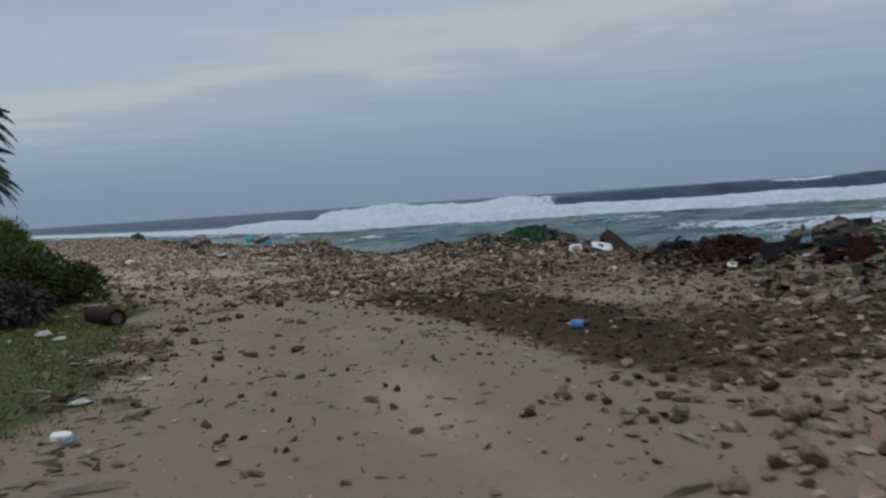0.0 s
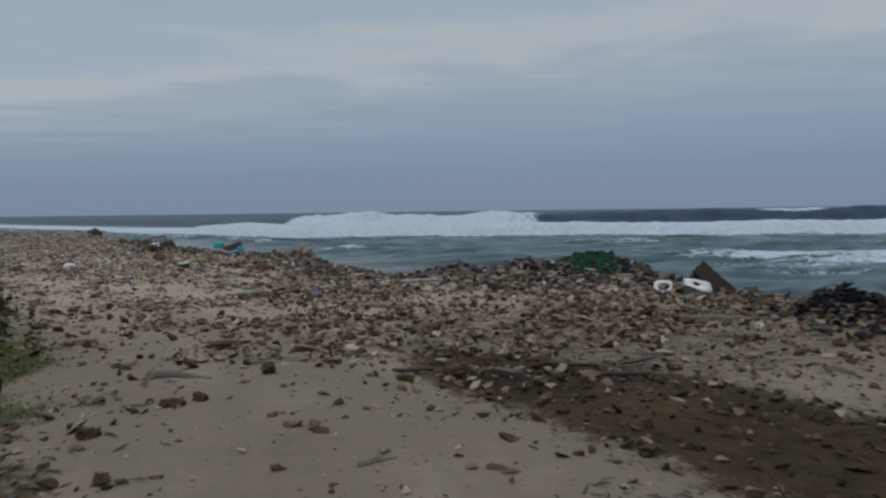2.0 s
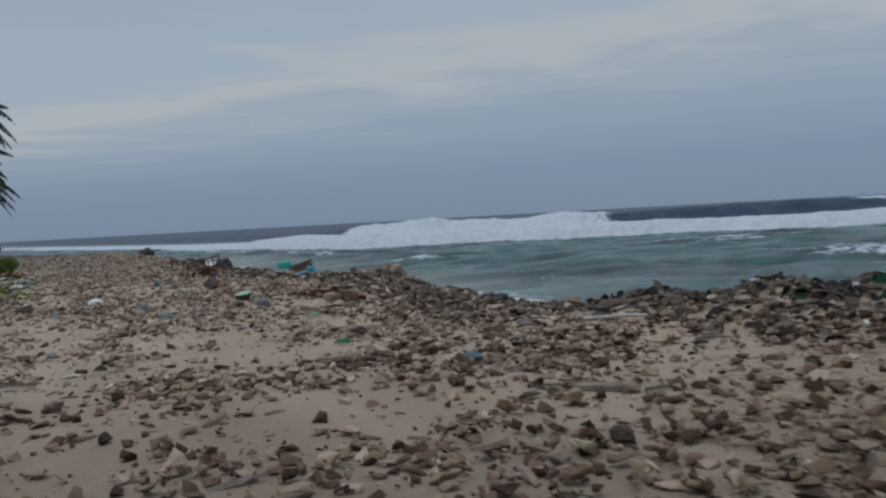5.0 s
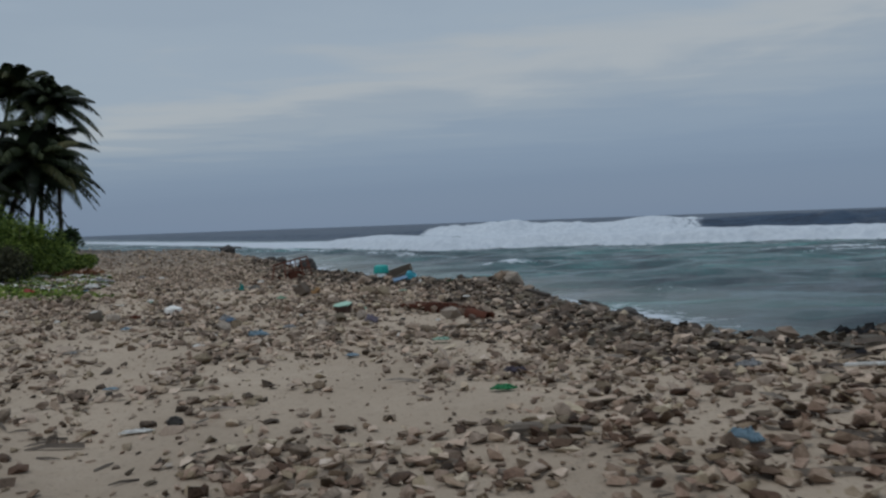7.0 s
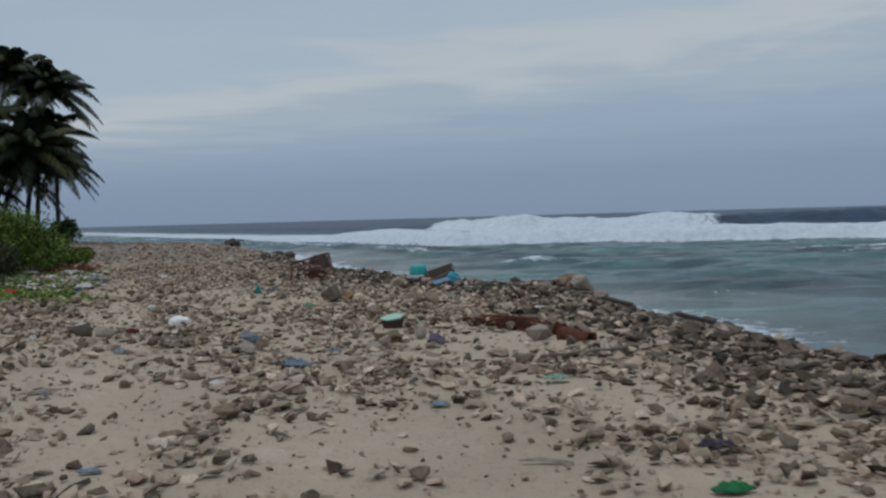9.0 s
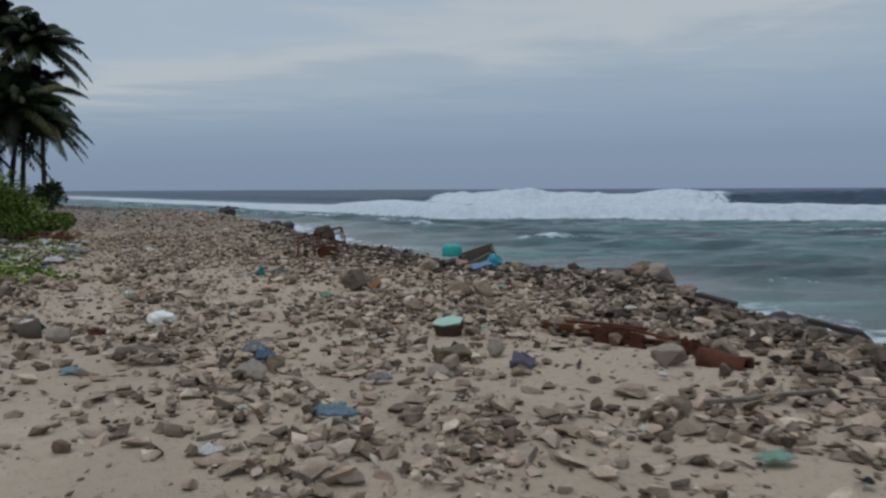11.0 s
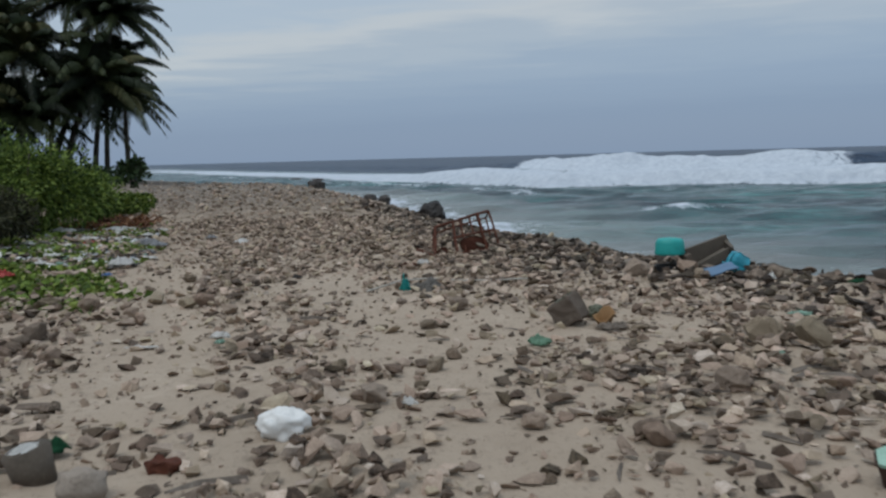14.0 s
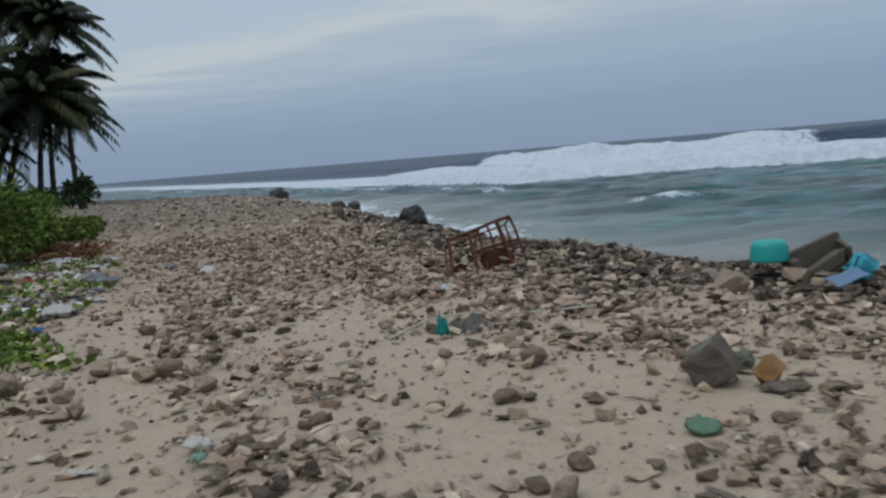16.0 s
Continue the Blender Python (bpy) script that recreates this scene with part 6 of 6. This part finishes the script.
single("plastic_sheet", placed(box(0.38, 0.18, 0.022, (0, 0, 0), 0.008, 0.016, 3, None, 4), pose(0, 0, 0, 18, -12, 0)), dull_blue, "faded blue plastic sheet on rubble", "plastic sheet", on(-7.54, 35.2, 24, 0.13), "beach litter", True)
rock(-8.55, 35.5, 0.5, 4, 40, "squat brown coral block on the crest", None, 0, 0.9)
for k, (x, y, s) in enumerate([(-7.75, 35.3, 0.3), (-7.15, 35.05, 0.3), (-7.9, 35.6, 0.34), (-6.9, 35.2, 0.28)]):
    rock(x, y, s, k + 2, k * 50)
film(-7.0, 35.0, 0.2, 0.14, 0.12, white, "white rag on rubble", 6, 40)
film(-6.1, 34.5, 0.5, 0.2, 0.07, net_green, "dark green net scrap on the crest", 8, 20, "net_scrap", "net")
film(-7.05, 32.9, 0.4, 0.14, 0.06, mint, "pale green foam strip on rubble", 14, -12, "foam_piece", "foam")

# ---- the mint-topped float ----
flt = thing("foam_float", "mint foam slab on a dark brown tub", "float", on(-7.49, 28.62, 18, 0, 7, -3))
part("tub", placed(tub(0.125, 0.17, 0.15, 7, 0.85), pose(0, 0, -0.02)), brown_tub, flt, "dark rusty brown tub")
slab = bmesh.new()
rim = [(0.178 * math.cos(g) * w, 0.14 * math.sin(g) * w) for g, w in ((0.3, 1.0), (1.2, 1.04), (2.3, 0.98), (3.3, 1.05), (4.2, 0.96), (5.3, 1.03))]
low = [slab.verts.new((x * 0.96, y * 0.96, 0.0)) for x, y in rim]
high = [slab.verts.new((x, y, 0.022 + 0.006 * math.sin(x * 20))) for x, y in rim]
slab.faces.new(low[::-1]), slab.faces.new(high)
for k in range(6):
    slab.faces.new((low[k], low[(k + 1) % 6], high[(k + 1) % 6], high[k]))
bmesh.ops.bevel(slab, geom=slab.edges[:], offset=0.004, segments=1, affect="EDGES")
part("slab", placed(slab, pose(0, 0, 0.135, 3, -3)), mint, flt, "mint green foam slab")
film(-7.2, 28.95, 0.22, 0.12, 0.05, mint, "pale mint foam scrap beside the float", 17, 0, "foam_piece", "foam")

# ---- other single pieces ----
single("white_lump", lump(0.30, 0.25, 0.19, 35, 4, 0.26, 2.2, 0.15), white, "white crumpled foam lump on rubble", "foam", on(-10.76, 28.95, 20), "beach litter", True)
blk = thing("concrete_block", "tilted grey concrete block with green growth", "block", on(-9.2, 32.28, -24, 0.03, 8, -34))
part("body", box(0.27, 0.24, 0.25, (0, 0, 0.12), 0.025, 0.022, 6, None, 4), block_grey, blk)
part("growth", box(0.22, 0.19, 0.014, (0.005, 0, 0.243), 0.006, 0.014, 4, None, 4), moss, blk, "mossy green growth on the top", True)
single("mossy_stone", lump(0.14, 0.14, 0.16, 47, 3, 0.4, 2.2, 0.1), moss, "mossy green-grey stone behind the block", "rock", on(-9.02, 32.55, 0), "", False)
pot = tub(0.065, 0.095, 0.15, 11, 0.9)
for v in pot.verts:
    v.co += noise.noise_vector(v.co * 7) * 0.03
    if v.co.z > 0.09:
        v.co.z -= 0.06 * (0.5 + 0.5 * math.sin(3 * math.atan2(v.co.y, v.co.x) + 1))
single("ochre_pot", pot, ochre, "broken ochre plastic float shell beside the block", "float", on(-8.93, 32.26, 10, 0.03, 30, -10), "beach litter", True)
film(-8.86, 32.1, 0.36, 0.2, 0.09, pale_rock, "pale beige cloth scrap on sand", 24, 15, "cloth_scrap", "cloth")
film(-11.25, 33.98, 0.15, 0.14, 0.24, teal, "torn teal plastic piece in the rubble", 44, 20, "plastic_piece", "plastic piece", 0.02)
drape("fishing_net", -11.05, 34.25, 0.3, 0.2, 0.07, rope_grey, "grey net tangle on rubble", 33)
rope([(-11.75, 34.05, 0.06), (-11.6, 34.3, 0.09), (-11.45, 34.55, 0.12), (-11.1, 34.75, 0.12), (-10.7, 34.72, 0.1), (-10.3, 34.75, 0.1), (-9.9, 34.9, 0.1)], 0.011, "white_rope", pale_rope, "white rope lying over the rubble")
single("purple_box", box(0.18, 0.14, 0.13, (0, 0, 0.03), 0.012, 0.05, 5, None, 3), purple, "crushed faded purple plastic box in sand", "box", on(-6.72, 27.22, 0, 0.0, 24, 12), "beach litter", True)
single("brown_carton", box(0.30, 0.22, 0.14, (0, 0, 0.05), 0.02, 0.05, 12, None, 4), brown_box, "crushed yellow-brown plastic box in rubble", "box", on(-7.35, 27.45, 35), "beach litter")
film(-8.93, 26.98, 0.2, 0.36, 0.07, dull_blue, "blue plastic sheet caught on stones", 27, 20, lift=0.1)
film(-9.12, 27.28, 0.3, 0.26, 0.12, grey_bag, "pale grey crumpled bag above the blue sheet", 28, 10, lift=0.08)
film(-7.9, 25.2, 0.36, 0.26, 0.1, sky_blue, "sky blue plastic bag on rubble", 29, -12, lift=0.06)
film(-8.26, 21.9, 0.2, 0.08, 0.04, pale_blue, "pale blue plastic strip on sand", 46, 10)
film(-10.34, 26.35, 0.26, 0.16, 0.06, pale_blue, "pale blue plastic bag on sand", 47, 20)
film(-4.34, 22.48, 0.28, 0.16, 0.08, purple, "dull violet rag among stones", 48, -10, "cloth_scrap", "cloth", 0.04)
film(-11.95, 28.5, 0.24, 0.16, 0.1, net_green, "green net scrap beside the pipe stump", 49, 10, "net_scrap", "net", 0.03)
film(-17.35, 34.85, 0.4, 0.3, 0.14, red, "faded red plastic bag beside the vine", 50, 10, lift=0.04)
film(-11.56, 36.36, 0.22, 0.14, 0.1, white, "white plastic scrap in rubble", 51, 30, lift=0.05)
film(-12.9, 31.02, 0.34, 0.07, 0.04, white, "thin white plastic strip on sand", 53, 8)
film(-7.83, 26.5, 0.26, 0.18, 0.08, grey_bag, "grey plastic bag among stones", 54, 8, lift=0.04)
film(-6.28, 23.8, 0.22, 0.12, 0.05, pale_blue, "pale blue plastic bag on sand", 31, 0)
film(-4.42, 21.66, 0.26, 0.16, 0.07, green, "bright green plastic bag on sand", 32, 10)
film(-2.82, 19.5, 0.15, 0.3, 0.1, sky_blue, "sky blue plastic bag among stones", 33, 35, lift=0.05)
film(-2.1, 22.4, 0.34, 0.2, 0.08, grey_bag, "blue-grey plastic bag among stones", 34, 10, lift=0.05)
single("white_sandal", placed(crumple(0.34, 0.12, 0.035, 36), pose(0, 0, 0)), white, "white flat foam sole on sand", "foam", on(-7.24, 20.35, 24, 0.01), "beach litter", True)
rock(-7.02, 20.55, 0.16, 3, 20, "small dark stone beside the foam sole", dark_rock)
film(-5.3, 24.64, 0.28, 0.16, 0.06, mint, "mint green foam scrap on rubble", 38, 15, "foam_piece", "foam", 0.04)
single("plastic_tray", crumple(0.22, 0.2, 0.07, 39, 10, 0.12), leaf_green_plastic, "dull green curled plastic tray on sand", "plastic tray", on(-9.46, 31.37, 18, 0.03, 10, 0), "beach litter", True)
film(-12.3, 31.3, 0.24, 0.18, 0.08, white, "white broken cup shell on rubble", 40, 10, "foam_piece", "foam", 0.05)
film(-12.2, 31.1, 0.14, 0.12, 0.05, mint, "mint green foam chip on rubble", 41, 10, "foam_piece", "foam", 0.04)
single("red_brick", box(0.17, 0.1, 0.07, (0, 0, 0.02), 0.018, 0.035, 3, None, 3), rust, "red brick fragment lying on sand", "brick", on(-11.18, 28.32, -8))
single("round_stone", lump(0.24, 0.2, 0.19, 52, 3, 0.26, 2.5, 0.1), pale_rock, "pale tan rounded stone on sand", "rock", on(-11.4, 27.95, 30), "", True)
gb = thing("pipe_stump", "grey-brown stump of pipe with pale top", "pipe stump", on(-11.8, 28.15, 12, -0.02, 8, -10))
stump = bmesh.new()
bmesh.ops.create_cone(stump, cap_ends=True, segments=16, radius1=0.10, radius2=0.118, depth=0.22)
bmesh.ops.bevel(stump, geom=[e for e in stump.edges if e.calc_face_angle(0) > 0.8], offset=0.015, segments=2, affect="EDGES")
for v in stump.verts:
    v.co += noise.noise_vector(v.co * 9) * 0.012
part("body", placed(stump, pose(0, 0, 0.09)), concrete, gb, "", True)
part("cap", placed(crumple(0.2, 0.18, 0.03, 44, 12, 0.05), pose(0, 0, 0.192)), white, gb, "white crusted top", True)
rock(-8.93, 26.5, 0.36, 4, 25, "large pale flat coral slab beside a blue sheet", pale_rock, 6, 0.75)
rock(-7.36, 26.72, 0.27, 2, 15, "pale grey angular coral slab on sand", pale_rock, 14, 0.8)
rock(-7.28, 27.0, 0.24, 8, 60, "tilted grey coral slab on sand", None, -16, 0.9)
rock(-6.95, 27.62, 0.2, 7, 10, "squared tan coral block in rubble", pale_rock, 5, 1.1)
rock(-6.72, 26.93, 0.2, 1, 30, "pale rounded stone on bare sand", pale_rock, 0, 0.8)
rock(-5.45, 27.25, 0.36, 5, 30, "pale rounded coral boulder on sand", pale_rock, 0, 0.85)
rock(-4.62, 33.45, 0.58, 2, 10, "tan coral boulder on the crest", pale_rock, 0, 1.4)
rock(-4.9, 33.6, 0.5, 6, 70)
rock(-4.3, 33.0, 0.5, 1, 120)
film(-5.45, 30.2, 0.2, 0.13, 0.05, white, "white plastic scrap on the rubble slope", 45, 0, lift=0.08)

rock(-7.66, 31.6, 0.42, 3, 15, "squared grey-brown coral block on sand", None, 8, 1.1)
rock(-7.3, 31.5, 0.38, 7, 80, "tan rounded coral boulder on sand", None, 0, 0.9)
film(-20.35, 42.6, 1.2, 0.8, 0.1, white, "large white plastic sheet in a rubbish heap", 91, 20, "plastic_sheet", "plastic sheet", 0.06)
film(-21.1, 41.6, 0.6, 0.5, 0.12, white, "white plastic bag in a rubbish heap", 92, 60, lift=0.06)
film(-16.35, 36.2, 0.5, 0.36, 0.16, white, "white plastic bag beside the vine", 93, 10, lift=0.05)
film(-15.88, 39.5, 0.42, 0.3, 0.08, white, "white plastic scrap on the track", 94, 70, lift=0.03)

# the rusty beams half buried in sand
iron = thing("rusty_beams", "long rusty iron beams half buried in sand", "scrap metal", Matrix.Identity(4))
part("beam", beam((-6.5, 28.95, 0.10), (-5.6, 28.48, 0.1), 0.05, 0.07, 2, 0.05), rust, iron)
part("beam", beam((-6.3, 29.05, 0.14), (-5.5, 28.5, 0.15), 0.07, 0.03, 5, 0.06), rust, iron)
part("plate", placed(crumple(0.85, 0.34, 0.2, 33, 18, 0.3), pose(-5.78, 28.3, 0.03, 14, 0, -38)), rust, iron, "rusty crushed plate", True)
part("plate", placed(crumple(0.7, 0.3, 0.18, 36, 18, 0.3), pose(-5.2, 27.85, 0.03, 12, 0, -44)), rust, iron, "rusty crushed plate", True)
part("rod", tube((-6.2, 28.7, 0.08), (-5.1, 27.8, 0.13), 0.016, 6, 0.09, 5, 8), rust, iron)
part("beam", beam((-5.5, 28.3, 0.06), (-4.8, 27.6, 0.08), 0.05, 0.05, 9, 0.05), rust, iron)
crushed = thing("crushed_drum", "crushed reddish rusty drum at the sand's edge", "drum", on(-4.85, 27.1, -40, -0.01))
part("shell", rim_tube(0.11, 0.13, 0.4, 0.015, 20, 0.65, 5), rust, crushed, "", True)

for k, (x, y, s) in enumerate([(-6.1, 28.75, 0.26), (-5.75, 28.62, 0.3), (-5.3, 28.4, 0.28), (-5.0, 28.0, 0.26), (-5.85, 28.15, 0.2), (-5.35, 27.85, 0.22), (-4.95, 27.5, 0.3), (-6.35, 28.95, 0.24)]):
    rock(x, y, s, k + 1, k * 77.0)

# driftwood
for a, b, w, t, lab in [((-3.62, 12.75, 0.06), (-3.0, 12.5, 0.06), 0.11, 0.09, "weathered grey driftwood log on sand"), ((-4.35, 20.0, 0.08), (-3.75, 19.9, 0.09), 0.1, 0.09, "grey driftwood log lying on rubble"), ((-5.45, 25.85, 0.08), (-4.55, 26.08, 0.12), 0.035, 0.03, "thin dry stick lying on rubble"),
                        ((-4.3, 32.1, 0.06), (-3.85, 31.75, -0.04), 0.14, 0.06, "dark plank jutting over the shore slope"), ((-3.3, 30.5, -0.05), (-2.8, 30.2, -0.15), 0.13, 0.06, "dark plank on the shore slope"),
                        ((-1.35, 22.0, 0.14), (-0.7, 21.75, 0.2), 0.03, 0.03, "pale bleached driftwood stick"), ((-1.1, 21.9, 0.16), (-0.55, 21.95, 0.16), 0.04, 0.03, "pale bleached driftwood stick"),
                        ((-10.4, 27.25, 0.08), (-9.75, 27.05, 0.08), 0.12, 0.1, "thick grey driftwood log on rubble"), ((2.3, 15.9, 0.1), (3.4, 15.6, 0.1), 0.06, 0.05, "grey driftwood branch on sand"),
                        ((-3.6, 10.9, 0.07), (-3.35, 10.62, 0.09), 0.05, 0.04, "dark driftwood stick beside the track"), ((-2.0, 18.0, 0.1), (-1.6, 17.9, 0.1), 0.14, 0.05, "flat grey driftwood board on rubble")]:
    single("driftwood", tube(a, b, w * 0.42, 8, 0.25 * w, len(lab), 9, 0.7) if "log" in lab else beam(a, b, w, t, len(lab) + a[1], 0.03), dark_wood if "dark" in lab else (white if "pale" in lab else wood), lab, "driftwood", Matrix.Identity(4), "driftwood")

# rubbish beside the vine, and by the grass at the start
for k, (x, y, s, ma, lab) in enumerate([(-19.3, 39.8, 0.5, red, "red plastic bag in a rubbish heap"), (-16.7, 36.75, 0.42, white, "white plastic bag beside the vine"), (-17.7, 37.1, 0.4, white, "white plastic bag in a rubbish heap"), (-18.3, 38.6, 0.5, white, "white plastic bag in a rubbish heap"),
                                        (-18.9, 39.4, 0.45, black, "black plastic bag in a rubbish heap"), (-18.2, 40.0, 0.8, grey_bag, "grey plastic sheet in a rubbish heap"), (-17.6, 39.4, 0.7, grey_bag, "grey plastic sheet in a rubbish heap"), (-17.9, 38.1, 0.5, black, "black plastic bag in a rubbish heap"),
                                        (-17.1, 38.3, 0.4, grey_bag, "grey plastic bag in a rubbish heap"), (-16.9, 37.6, 0.36, black, "black plastic bag in a rubbish heap"), (-18.4, 37.4, 0.45, white, "white plastic bag in a rubbish heap"), (-16.4, 36.1, 0.3, grey_bag, "grey plastic bag beside the vine"),
                                        (-16.0, 35.3, 0.24, blue, "small blue plastic scrap beside the vine"), (-18.9, 38.5, 0.4, grey_bag, "grey plastic bag in a rubbish heap"), (-16.5, 37.4, 0.25, white, "white plastic scrap in the rubbish"),
                                        (-19.8, 40.6, 0.5, white, "white plastic bag in a rubbish heap"), (-16.04, 39.97, 0.3, white, "white plastic scrap on the track"), (-17.0, 40.6, 0.4, grey_bag, "grey plastic bag at the track's edge")]):
    film(x, y, s, s * 0.7, s * 0.2, ma, lab, 60 + k, k * 37, lift=0.03)
single("white_box", box(0.13, 0.09, 0.05, (0, 0, 0.03), 0.012, 0.012, 5, None, 3), white, "small white plastic box beside the track", "box", on(-2.62, 5.55, 15), "beach litter")
film(-2.5, 5.42, 0.16, 0.12, 0.05, pale_blue, "small pale blue plastic scrap beside the track", 81, 20)
film(-2.94, 6.58, 0.2, 0.14, 0.05, white, "white plastic scrap beside the grass", 82, 30)
film(-2.75, 7.5, 0.22, 0.07, 0.03, white, "thin white plastic strip on sand", 83, 10)
film(-5.3, 11.0, 0.3, 0.22, 0.12, white, "white plastic bag in the grass", 84, 0)
film(-4.9, 10.6, 0.2, 0.14, 0.08, white, "white plastic bag in the grass", 85, 40)
film(-8.46, 24.5, 0.2, 0.2, 0.05, white, "white plastic scrap on rubble", 86, 40)

# small rubbish strewn along the vine's edge
r = random.Random(17)
for k in range(36):
    y = r.uniform(36.3, 42.5)
    q = r.uniform(-3.0, -0.35)
    x = q / 0.89 - 8.8 - (y - 22.7) * 0.5
    ma, lab = r.choice(((white, "white plastic scrap among vine leaves"), (white, "white plastic scrap among vine leaves"), (grey_bag, "grey plastic scrap among vine leaves"), (black, "black plastic scrap among vine leaves"), (mint, "pale green plastic scrap among vine leaves")))
    s = r.uniform(0.14, 0.36)
    film(x, y, s, s * 0.6, s * 0.22, ma, lab, 200 + k, r.uniform(0, 360), "plastic_scrap", "litter", 0.04)

for nm, cnt, ma, lab in (("dump_scraps", 600, grey_bag, "grey torn plastic scraps in the vine"), ("dump_dark_scraps", 1300, black, "black torn scraps in the vine"), ("dump_pale_scraps", 900, white, "white torn plastic scraps in the vine")):
    scraps(nm, cnt, (-22, -14.5, 36.2, 43), lambda x, y: smooth(-0.3, -0.7, lane_offset(x, y)) * smooth(-4.2, -2.6, lane_offset(x, y)), 0.05, 0.24, ma, lab)

# small bright litter everywhere in the rubble
LIT = [(white, "small white plastic scrap in rubble"), (mint, "small mint foam chip in rubble"), (pale_blue, "small pale blue plastic scrap in rubble"), (grey_bag, "small grey plastic scrap in rubble"), (ochre, "small ochre plastic scrap in rubble"), (black, "small black plastic scrap in rubble")]
lit = random.Random(9)
n = 0
while n < 46:
    x, y = lit.uniform(-15, 5), lit.uniform(9, 42)
    if lit.random() > float(rubble_share(np.array(x), np.array(y))):
        continue
    ma, lab = LIT[lit.choice((0, 0, 0, 0, 1, 3, 3, 4, 5, 5))]
    s = lit.uniform(0.08, 0.18)
    film(x, y, s, s * 0.7, s * 0.35, ma, lab, 100 + n, lit.uniform(0, 360), "plastic_scrap", "litter", 0.04)
    n += 1
